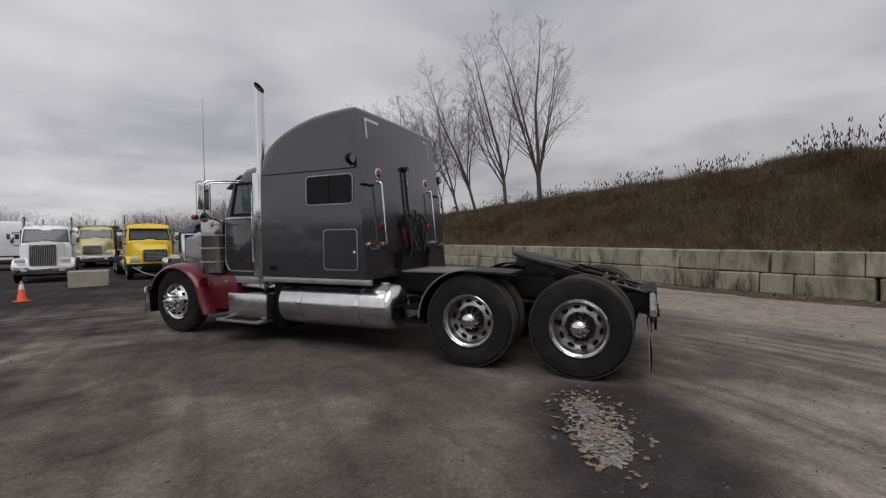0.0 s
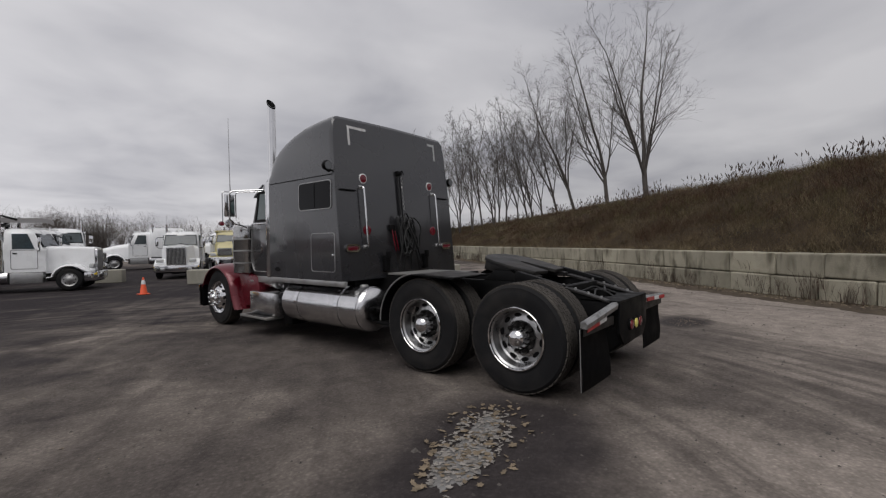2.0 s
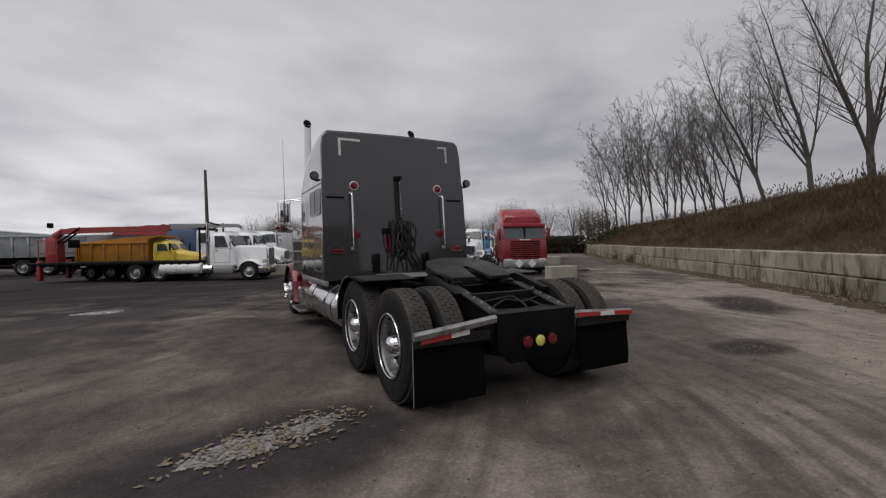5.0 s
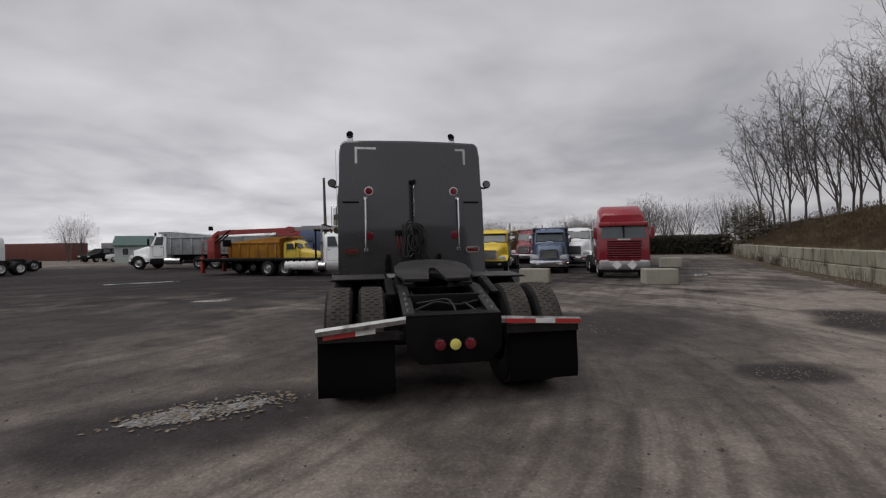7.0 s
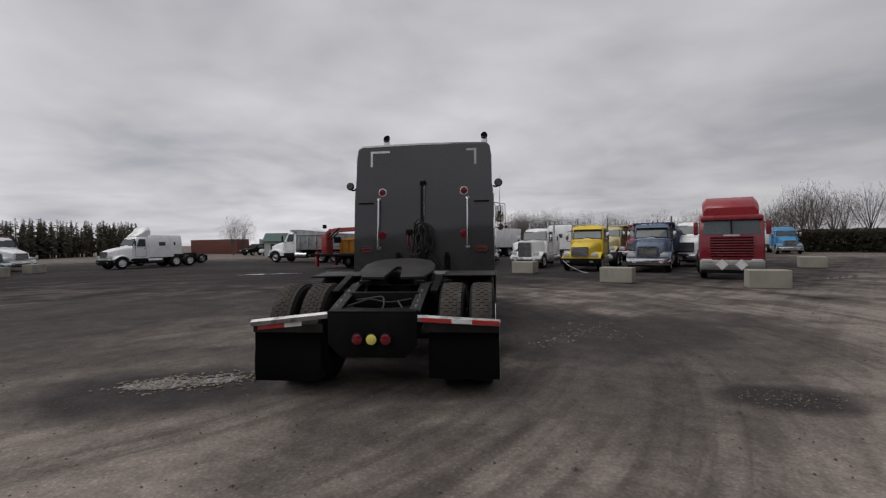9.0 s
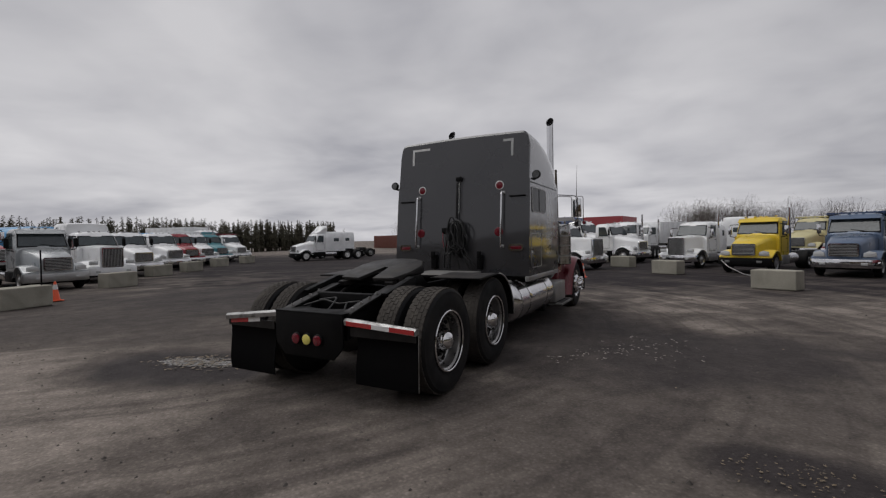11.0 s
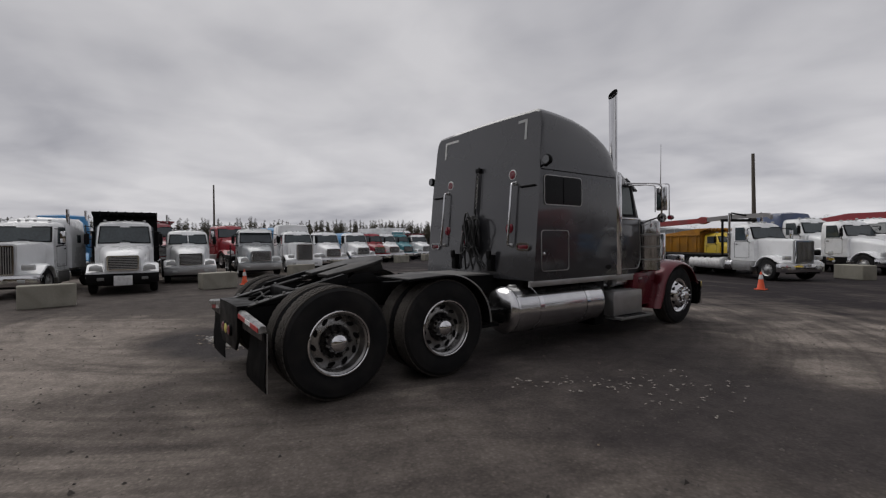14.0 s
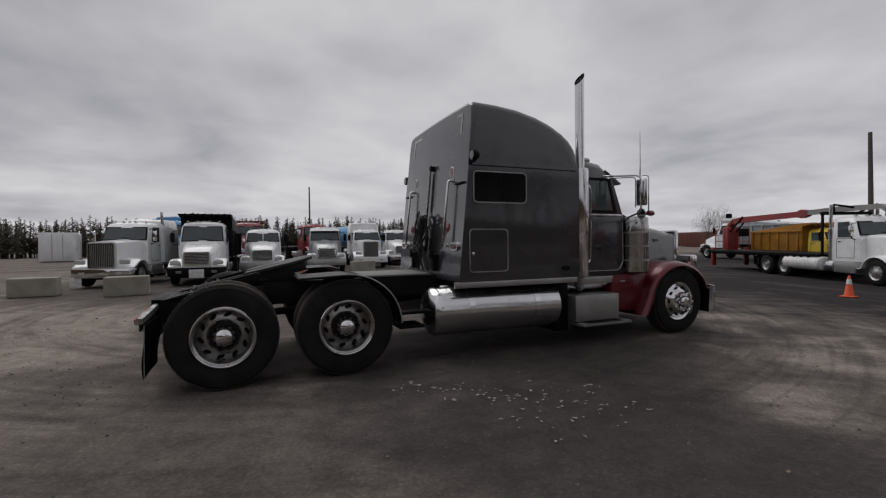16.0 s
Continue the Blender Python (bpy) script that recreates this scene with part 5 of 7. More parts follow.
    for x, m2 in ((-0.145, "lens_red"), (0.0, "lens_yellow"), (0.145, "lens_red")):
        bm = bmesh.new()
        lathe(bm, [(-0.795, 0.064), (-0.815, 0.064), (-0.822, 0.056)], "y", (x, 0, 0.615), 24)
        lamp = part("tail_light", bm, "black", tail)
        bm = bmesh.new()
        lathe(bm, [(-0.812, 0.054), (-0.828, 0.052), (-0.836, 0.03)], "y", (x, 0, 0.615), 24)
        part("lens", bm, m2, lamp, "yellow lens" if x == 0 else "red lens")
    # mud flaps on their hangers
    for s in (-1, 1):
        zz = (0.83, 0.755) if s < 0 else (0.80, 0.765)
        bm = bmesh.new()
        e0, e1 = (s * 0.46, -0.755, zz[0] + 0.02), (s * 1.275, -0.76, zz[1] + 0.01)
        d = Vector(e1) - Vector(e0)
        ring = [(0, -0.028, -0.03), (0, -0.034, 0.012), (0, -0.012, 0.036), (0, 0.03, 0.03), (0, 0.034, -0.02)]
        loft(bm, [[Vector(e0) + Vector(p) for p in ring], [Vector(e1) + Vector(p) for p in ring]])
        hang = part("flap_hanger", bm, "worn_bar", root, "tapered scuffed bright mud flap hanger")
        span = [(0.50, 0.80, "tape_white" if s < 0 else "tape_red"), (0.80, 1.0, "tape_white"), (1.0, 1.265, "tape_red")] if s > 0 else [(0.74, 0.92, "tape_white"), (0.92, 1.21, "tape_red")]
        for a, b2, mm in span:
            za, zb = (zz[0] + (zz[1] - zz[0]) * (q - 0.46) / 0.815 for q in (a, b2))
            drop = 0.012 if s > 0 else -0.038
            hgt = 0.042 if s > 0 else 0.052
            yy = -0.795 if s > 0 else -0.764
            bm = bmesh.new()
            loft(bm, [[(s * q, yy - dy, z + drop + dz + 0.0) for dy, dz in ((0, -hgt / 2), (0.006, -hgt / 2), (0.006, hgt / 2), (0, hgt / 2))] for q, z in ((a, za), (b2, zb))])
            part("tape", bm, mm, hang, "", smooth=False)
        part("backing_strip", box(*sorted((s * 0.52, s * 1.26)), -0.762, -0.748, zz[1] - 0.085, zz[1] + 0.0), "grease", hang)
        # the rubber sheet hangs with a slight curl
        bm = bmesh.new()
        rows = []
        for i in range(9):
            t = i / 8
            z = zz[1] - 0.03 - t * (0.56 if s < 0 else 0.52)
            yy = -0.722 - 0.008 * t + 0.010 * math.sin(6 * t)
            rows.append([(s * x, yy + 0.012 * math.sin(3 * x + 2 * t), z) for x in (0.56, 0.75, 0.95, 1.15, 1.262)] + [(s * x, yy + 0.010 + 0.012 * math.sin(3 * x + 2 * t), z) for x in (1.262, 1.15, 0.95, 0.75, 0.56)])
        loft(bm, rows)
        fl = part("mud_flap", bm, "flap", hang, "long black rubber mud flap")
        zb = zz[1] - 0.03 - (0.56 if s < 0 else 0.52)
        bm = tube(bmesh.new(), [(s * 1.264, -0.718 - 0.008 * t, zz[1] - 0.03 - t * (zz[1] - 0.03 - zb)) for t in [i / 6 for i in range(7)]], 0.005, 6)
        part("flap_edge", bm, "dull_alu", hang)

    # coupling plate (fifth wheel), tipped back
    bm = bmesh.new()
    outline = [(-0.10, -0.42), (-0.38, -0.40), (-0.47, -0.12), (-0.46, 0.14), (-0.38, 0.32), (-0.20, 0.42), (0.0, 0.44), (0.20, 0.42), (0.38, 0.32), (0.46, 0.14), (0.47, -0.12), (0.38, -0.40), (0.10, -0.42), (0.055, -0.08), (0.035, 0.03), (-0.035, 0.03), (-0.055, -0.08)]
    prism(bm, outline, "z", -0.02, 0.02, 0.006)
    tip = pose(0, 0.58, 1.235, 13, 0, 0)
    bmesh.ops.transform(bm, matrix=tip, verts=bm.verts)
    fw = part("coupling_plate", bm, "worn_plate", root, "greasy black horseshoe coupling plate")
    bm = bmesh.new()
    for s in (-1, 1):
        bx(bm, s * 0.36 - 0.03, s * 0.36 + 0.03, -0.30, 0.30, -0.13, -0.02, 0.01)
        prism(bm, [(0.0, -0.02), (s * 0.30, -0.46), (s * 0.40, -0.46), (s * 0.34, -0.2), (0.10 * s, 0.10)], "z", -0.075, -0.022)
    bx(bm, -0.12, 0.12, -0.05, 0.30, -0.12, -0.02, 0.01)
    bmesh.ops.transform(bm, matrix=tip, verts=bm.verts)
    part("plate_ribs", bm, "grease", fw)
    for s in (-1, 1):
        bm = bmesh.new()
        prism(bm, [(0.30, 1.045), (0.86, 1.045), (0.70, 1.17), (0.48, 1.17)], "x", *sorted((s * 0.37, s * 0.46)), 0.008)
        part("plate_bracket", bm, "black", fw)
    # slide rails and cross brace seen through the open tail
    bm = bmesh.new()
    tube(bm, [(-0.38, -0.05, 0.90), (0.36, 0.10, 0.95)], 0.022, 8)
    tube(bm, [(-0.30, 0.05, 0.98), (-0.36, 0.42, 1.10)], 0.015, 8)
    lathe(bm, [(0.84, 0.055), (0.96, 0.06)], "z", (-0.2, 0.12, 0), 14)
    lathe(bm, [(0.84, 0.055), (0.96, 0.06)], "z", (0.25, 0.12, 0), 14)
    part("torque_rod", bm, "grease", root)

    # fenders over the forward drive wheels, with flat dark tops
    for s in (-1, 1):
        a, b2 = sorted((s * 0.56, s * 1.25))
        prof = [(0.72, 1.125), (1.30, 1.15)] + [(MID + 0.645 * math.cos(radians(t)), HUB + 0.605 * math.sin(radians(t))) for t in range(80, -6, -8)]
        bm = bmesh.new()
        rows = []
        for x in (a, b2):
            rows.append([(x, y, z) for y, z in prof] + [(x, MID + (y - MID) * 0.985, z - 0.014) for y, z in reversed(prof)])
        loft(bm, rows)
        fe = part("half_fender", bm, "black", root, "black half fender over the drive wheels")
        bm = bmesh.new()
        loft(bm, [[(x, 0.74, 1.128), (x, 1.27, 1.151), (x, 1.27, 1.156), (x, 0.74, 1.133)] for x in (a + 0.03, b2 - 0.01)])
        part("fender_top", bm, "worn_plate", fe, "worn dark fender top")
        bm = tube(bmesh.new(), [(s * 1.255, y, z + 0.004) for y, z in prof[2:]], 0.009, 6)
        part("fender_edge", bm, "dull_alu", fe)
        bm = bmesh.new()
        bx(bm, *sorted((s * 0.46, s * 1.10)), 1.90, 1.94, 0.66, 0.70, 0.008)
        bx(bm, *sorted((s * 0.46, s * 0.52)), 1.88, 1.96, 0.40, 0.80, 0.01)
        bx(bm, *sorted((s * 0.62, s * 0.98)), 1.95, 2.28, 0.42, 0.46, 0.008)
        bx(bm, *sorted((s * 0.62, s * 0.98)), 1.95, 2.28, 0.60, 0.64, 0.008)
        bx(bm, *sorted((s * 0.62, s * 0.66)), 1.95, 1.99, 0.42, 0.80, 0.008)
        part("side_bracket", bm, "black", fe)
    bm = bmesh.new()
    bx(bm, -0.47, 0.47, 1.62, 2.58, 1.05, 1.075, 0.004)
    dk = part("deck_plate", bm, "plate", root, "bright deck plate behind the sleeper")
    part("plate_lip", box(-0.475, 0.475, 1.60, 1.625, 1.04, 1.08, 0.003), "black", dk)
    part("under_body", box(-0.95, 0.95, 2.75, 4.45, 0.90, 1.0, 0.02), "black", root)

    # fuel tanks
    for s in (-1, 1):
        cx, cz, r = s * 0.905, 0.605, 0.315
        bm = bmesh.new()
        lathe(bm, [(2.30, 0.0), (2.306, 0.10), (2.322, 0.19), (2.35, 0.255), (2.385, 0.298), (2.43, r), (4.24, r), (4.27, 0.285), (4.285, 0.20)], "y", (cx, 0, cz), 56)
        tk = part("fuel_tank", bm, "brushed", root, "big round brushed aluminium fuel tank")
        for y in (2.86, 3.86):
            bm = bmesh.new()
            lathe(bm, [(y - 0.04, r + 0.002), (y - 0.04, r + 0.010), (y + 0.04, r + 0.010), (y + 0.04, r + 0.002)], "y", (cx, 0, cz), 48, closed=True)
            part("strap", bm, "chrome", tk)
        bm = bmesh.new()
        lathe(bm, [(cz + r - 0.03, 0.060), (cz + r + 0.008, 0.060), (cz + r + 0.018, 0.05)], "z", (cx + s * 0.02, 2.58, 0), 20)
        part("filler_cap", bm, "dull_alu", tk)
        bm = bmesh.new()
        lathe(bm, [(2.425, r - 0.01), (2.425, r + 0.005), (2.455, r + 0.006), (2.46, r - 0.004)], "y", (cx, 0, cz), 48, closed=True)
        part("end_seam", bm, "chrome", tk)
        # steps
        sb = part("step_box", box(*sorted((s * 0.62, s * 1.19)), 4.52, 5.32, 0.34, 0.72, 0.012), "dull_alu" if s > 0 else "brushed", root, "bright step and battery box")
        part("step_tread", box(*sorted((s * 1.0, s * 1.31)), 4.56, 5.46, 0.285, 0.325, 0.008), "plate", sb)
        part("tread_pad", box(*sorted((s * 1.02, s * 1.29)), 4.66, 5.30, 0.325, 0.332), "black", sb)
        part("side_step", box(*sorted((s * 0.55, s * 1.02)), 4.28, 4.52, 0.20, 0.95, 0.02), "black", root)
        bm = bmesh.new()
        lathe(bm, [(4.55, 0.10), (5.30, 0.10)], "y", (s * 0.86, 0, 0.86), 20)
        part("air_tank", bm, "brushed", root, "small bright air tank")

    # exhaust stacks
    for s in (-1, 1):
        x, y = s * 1.075, 4.69
        bm = bmesh.new()
        ring = [(math.cos(2 * math.pi * i / 24), math.sin(2 * math.pi * i / 24)) for i in range(24)]
        def stack(r, z, cut=0.0):
            return [(x + r * c, y + r * q, z + cut * c * s * 0 + cut * q) for c, q in ring]
        loft(bm, [stack(0.066, 2.5), stack(0.066, 3.6), stack(0.068, 3.88, 0.075)], caps=False)
        st = part("exhaust_pipe", bm, "chrome", root, "tall chrome exhaust stack with a slanted mouth")
        bm = bmesh.new()
        lathe(bm, [(0.98, 0.115), (1.0, 0.125), (2.53, 0.125), (2.56, 0.118), (2.565, 0.066)], "z", (x, y, 0), 32)
        part("heat_shield", bm, "chrome", st, "bright perforated heat shield")
        bm = bmesh.new()
        loft(bm, [stack(0.05, 3.5), stack(0.0645, 3.879, 0.074)], caps=False)
        loft(bm, [stack(0.0685, 3.845, 0.073), stack(0.0705, 3.875, 0.075), stack(0.0645, 3.882, 0.075)], caps=False)
        part("soot", bm, "black", st, "sooty black mouth")
        bm = tube(bmesh.new(), rounded([(x, y, 1.02), (x, y, 0.86), (s * 0.6, y + 0.35, 0.72)], 0.16, 6), 0.06, 14)
        part("elbow", bm, "dull_alu", st)
        part("stack_bracket", box(*sorted((s * 0.9, s * 1.06)), 4.55, 4.60, 1.0, 2.5, 0.01), "black", st)

    # cab
    bm = bmesh.new()
    def cab_ring(y, roof, half, low):
        w = 0.985
        pts = [(w, 0.96), (w, 1.90), (w - 0.02, 2.30), (half, roof - 0.12), (half - 0.05, roof - 0.04), (half - 0.16, roof), (0, roof + 0.03)]
        return [(x, y, max(z, low)) for x, z in pts] + [(-x, y, max(z, low)) for x, z in reversed(pts[:-1])]
    loft(bm, [cab_ring(4.56, 2.74, 0.93, 0.96), cab_ring(4.9, 2.76, 0.93, 0.96), cab_ring(5.2, 2.72, 0.93, 0.96), cab_ring(5.38, 2.60, 0.93, 0.96)])
    prism(bm, [(5.36, 0.96), (5.36, 2.55), (5.40, 2.50), (5.62, 1.92), (5.78, 1.86), (5.78, 0.96)], "x", -0.95, 0.95)
    cab = part("cab", bm, "grey_paint", root, "dark grey cab", sharp=45)
    for s in (-1, 1):
        outer = [(4.74, 1.93), (5.47, 1.93), (5.33, 2.46), (4.74, 2.46)]
        inner = [(4.78, 1.97), (5.40, 1.97), (5.29, 2.42), (4.78, 2.42)]
        bm = bmesh.new()
        ring_frame(bm, outer, inner, "x", s * 0.968, s * 1.000)
        dr = part("door", bm, "black", cab, "cab door window surround")
        bm = bmesh.new()
        prism(bm, inner, "x", s * 0.972, s * 0.990)
        part("door_glass", bm, "cab_glass", dr, "pale greenish door glass")
        bm = bmesh.new()
        prism(bm, [(4.70, 1.06), (5.52, 1.06), (5.58, 1.16), (5.55, 1.88), (4.70, 1.88)], "x", s * 0.984, s * 1.004, 0.008)
        part("door_panel", bm, "grey_paint", dr)
        part("door_strip", box(*sorted((s * 1.0, s * 1.012)), 4.70, 5.55, 1.885, 1.91, 0.003), "chrome", dr)
        bm = tube(bmesh.new(), rounded([(s * 1.0, 4.66, 2.40), (s * 1.08, 4.72, 2.42), (s * 1.10, 4.86, 2.30), (s * 1.10, 4.86, 1.22), (s * 1.08, 4.78, 1.14), (s * 1.0, 4.74, 1.14)], 0.06), 0.016, 8)
        part("grab_bar", bm, "chrome", cab, "tall bright door grab bar")
        bm = tube(bmesh.new(), rounded([(s * 1.006, 5.56, 1.90), (s * 1.006, 5.585, 1.18), (s * 1.006, 5.50, 1.05), (s * 1.006, 4.72, 1.05)], 0.08), 0.008, 6)
        part("door_edge", bm, "dull_alu", cab)
        part("sill", box(*sorted((s * 0.80, s * 1.01)), 4.58, 5.40, 0.86, 0.965, 0.008), "dull_alu", cab, "bright sill plate")
        # door mirror
        bm = tube(bmesh.new(), rounded([(s * 0.93, 5.25, 2.50), (s * 1.42, 5.52, 2.46), (s * 1.42, 5.52, 1.92), (s * 1.20, 5.50, 1.86), (s * 0.99, 5.56, 1.80)], 0.08), 0.014, 8)
        tube(bm, rounded([(s * 0.93, 5.32, 2.47), (s * 1.30, 5.54, 2.45), (s * 1.30, 5.54, 2.0)], 0.05), 0.010, 8)
        tube(bm, rounded([(s * 1.42, 5.52, 2.45), (s * 1.53, 5.55, 2.45), (s * 1.53, 5.55, 1.93)], 0.04), 0.010, 8)
        mi = part("door_mirror", bm, "chrome", cab, "chrome west-coast mirror on bright tubes")
        part("mirror_case", box(*sorted((s * 1.315, s * 1.495)), 5.535, 5.575, 2.02, 2.41, 0.016), "chrome", mi)
        part("mirror_glass", box(*sorted((s * 1.325, s * 1.485)), 5.528, 5.537, 2.03, 2.40, 0.003), "mirror", mi)
        bm = bmesh.new()
        lathe(bm, [(5.515, 0.075), (5.53, 0.078), (5.56, 0.06), (5.58, 0.03)], "y", (s * 1.42, 0, 1.90), 20)
        part("round_mirror", bm, "chrome", mi)
        bm = bmesh.new()
        lathe(bm, [(5.52, 0.035), (5.58, 0.042), (5.62, 0.03)], "y", (s * 1.545, 0, 1.90), 14)
        part("marker", bm, "lens_red", mi)
    # antennas
    for s, top in ((-1, 3.72), (1, 3.1)):
        bm = tube(bmesh.new(), [(s * 1.40, 5.52, 2.45), (s * 1.405, 5.52, 2.62), (s * 1.42, 5.50, top)], [0.011, 0.006, 0.003], 6)
        part("antenna", bm, "dull_alu", root, "thin whip antenna")
    # visor, roof lamps, windscreen
    bm = bmesh.new()
    loft(bm, [[(-0.93, 5.30, 2.60), (-0.93, 5.62, 2.40), (-0.93, 5.60, 2.38), (-0.93, 5.28, 2.58)], [(0.93, 5.30, 2.60), (0.93, 5.62, 2.40), (0.93, 5.60, 2.38), (0.93, 5.28, 2.58)]])
    part("visor", bm, "grey_paint", cab, "drop visor over the windscreen")
    bm = bmesh.new()
    loft(bm, [[(-0.86, 5.425, 2.46), (-0.86, 5.645, 1.93), (-0.86, 5.63, 1.92), (-0.86, 5.41, 2.45)], [(0.86, 5.425, 2.46), (0.86, 5.645, 1.93), (0.86, 5.63, 1.92), (0.86, 5.41, 2.45)]])
    part("windscreen", bm, "screen", cab)
    for x in (-0.6, -0.3, 0, 0.3, 0.6):
        bm = bmesh.new()
        lathe(bm, [(5.12, 0.02), (5.17, 0.045), (5.25, 0.04), (5.27, 0.02)], "y", (x, 0, 2.79), 12)
        part("roof_lamp", bm, "dull_alu", cab)
    # hood, grille, bumper
    bm = bmesh.new()
    def hood_ring(y, half, top, low):
        pts = [(half + 0.02, low), (half + 0.01, top - 0.14), (half - 0.05, top - 0.05), (half - 0.16, top - 0.01), (0, top + 0.02)]
        return [(x, y, z) for x, z in pts] + [(-x, y, z) for x, z in reversed(pts[:-1])]
    loft(bm, [hood_ring(5.72, 0.72, 1.84, 0.95), hood_ring(6.3, 0.62, 1.80, 0.95), hood_ring(6.9, 0.53, 1.72, 0.95), hood_ring(7.30, 0.47, 1.65, 0.95)])
    hd = part("hood", bm, "grey_paint", root, "long dark grey hood")
    part("grille_shell", box(-0.50, 0.50, 7.29, 7.40, 0.72, 1.68, 0.03), "chrome", hd)
    bm = bmesh.new()
    for i in range(15):
        bx(bm, -0.42 + i * 0.06 - 0.01, -0.42 + i * 0.06 + 0.01, 7.40, 7.415, 0.80, 1.60)
    part("grille_bars", bm, "dull_alu", hd)
    for s in (-1, 1):
        bm = bmesh.new()
        prism(bm, [(6.72 + 0.10 * math.cos(a * math.pi / 10), 1.50 + 0.028 * math.sin(a * math.pi / 10)) for a in range(20)], "x", *sorted((s * 0.555, s * 0.578)))
        part("side_badge", bm, "chrome", hd, "plain oval badge")
        part("head_lamp", box(*sorted((s * 0.60, s * 0.88)), 7.22, 7.40, 1.02, 1.24, 0.03), "chrome", hd)
    bm = bmesh.new()
    prism(bm, [(-1.2, 7.36), (-0.9, 7.52), (0.9, 7.52), (1.2, 7.36), (1.2, 7.40), (0.92, 7.56), (-0.92, 7.56), (-1.2, 7.40)], "z", 0.30, 0.74, 0.01)
    part("bumper", bm, "chrome", root, "deep chrome bumper")
    part("engine_bay", box(-0.5, 0.5, 5.4, 7.2, 0.62, 1.2, 0.03), "black", root)
    # front fenders
    for s in (-1, 1):
        prof = [(5.78, 0.34)] + [(STEER + 0.70 * math.cos(radians(t)), 0.53 + 0.64 * math.sin(radians(t))) for t in range(172, 18, -9)] + [(7.33, 0.72)]
        bm = bmesh.new()
        rows = []
        for x, k in ((0.60, 1.0), (0.86, 1.0), (1.00, 0.995), (1.09, 0.98), (1.155, 0.955), (1.195, 0.92), (1.212, 0.88), (1.205, 0.86)):
            rows.append([(s * x, STEER + (y - STEER) * k, 0.53 + (z - 0.53) * k if z > 0.53 else z) for y, z in prof])
        loft(bm, rows, closed=False, caps=False)
        rows2 = [[(p[0], STEER + (p[1] - STEER) * 0.955, 0.53 + (p[2] - 0.53) * 0.955 if p[2] > 0.53 else p[2]) for p in row] for row in rows[:4]]
        loft(bm, rows2, closed=False, caps=False)
        fe = part("front_fender", bm, "red_paint", root, "dark red rounded front fender", sharp=60)
        bm = bmesh.new()
        prism(bm, [(5.30, 0.50), (5.36, 0.95), (5.80, 1.02), (6.05, 0.98), (5.95, 0.60), (5.86, 0.40), (5.55, 0.42)], "x", *sorted((s * 0.62, s * 1.02)), 0.02)
        part("cowl_panel", bm, "red_paint", fe)
        part("latch_lamp", box(*sorted((s * 1.018, s * 1.035)), 5.50, 5.60, 0.86, 0.89, 0.006), "dull_alu", fe)
        bm = bmesh.new()
        bx(bm, *sorted((s * 0.78, s * 1.18)), 7.27, 7.285, 0.30, 0.74, 0.004)
        part("front_flap", bm, "flap", fe)
        part("inner_fender", box(*sorted((s * 0.58, s * 0.64)), 5.9, 7.2, 0.5, 1.1, 0.01), "black", fe)
        # air cleaner canister
        bm = bmesh.new()
        cx, cy = s * 0.985, 5.83
        lathe(bm, [(1.00, 0.19), (1.02, 0.218), (1.60, 0.218), (1.62, 0.224), (1.64, 0.224), (1.645, 0.212), (1.84, 0.212), (1.86, 0.205), (1.88, 0.16)], "z", (cx, cy, 0), 40)
        ac = part("air_cleaner", bm, "cleaner", root, "polished round air cleaner")
        for z in (1.20, 1.42, 1.63):
            bm = bmesh.new()
            lathe(bm, [(z - 0.012, 0.219), (z - 0.012, 0.227), (z + 0.012, 0.227), (z + 0.012, 0.219)], "z", (cx, cy, 0), 36, closed=True)
            part("band", bm, "dull_alu", ac)
        part("cleaner_bracket", box(*sorted((s * 0.70, s * 0.92)), 5.70, 5.82, 1.1, 1.7, 0.01), "black", ac)
    return root


tractor = build_tractor()
# ---- the other trucks parked round the yard ----
def plain_wheel(root, x, y, side, r=0.51, dual=False, rim="dull_alu"):
    """A parked truck's wheel: tyre with its rim and hub."""
    s = side
    bm = bmesh.new()
    w = 0.58 if dual else 0.28
    prof = [(0.0, r * 0.60), (0.0, r * 0.85), (0.03, r * 0.97), (0.06, r), (w - 0.06, r), (w - 0.03, r * 0.97), (w, r * 0.85), (w, r * 0.60)]
    lathe(bm, [(s * (x - a), q) for a, q in prof], "x", (0, y, r), 26, closed=True)
    wheel = part("wheel", bm, "rubber", root)
    bm = bmesh.new()
    deep = 0.13 if dual else 0.05
    lathe(bm, [(s * (x - 0.005), r * 0.60), (s * (x - 0.03), r * 0.55), (s * (x - deep), r * 0.50), (s * (x - deep + 0.02), r * 0.30), (s * (x - deep + 0.03), r * 0.24), (s * (x - 0.005), r * 0.20), (s * (x + 0.01), r * 0.12)], "x", (0, y, r), 24, caps=(False, True))
    part("rim", bm, rim, wheel)
    # flat black spots paint the shade in the hand holes
    bm = bmesh.new()
    for i in range(8):
        a = math.tau * i / 8
        lathe(bm, [(s * (x - deep), 0.028), (s * (x - deep + 0.012), 0.028)], "x", (0, y + r * 0.42 * math.cos(a), r + r * 0.42 * math.sin(a)), 8)
    part("hand_hole_ring", bm, "black", wheel)
    return wheel


def place(x, y, heading, k):
    return pose(x, y, 0, 0, 0, heading - 90) @ Matrix.Diagonal((k, k, k, 1))


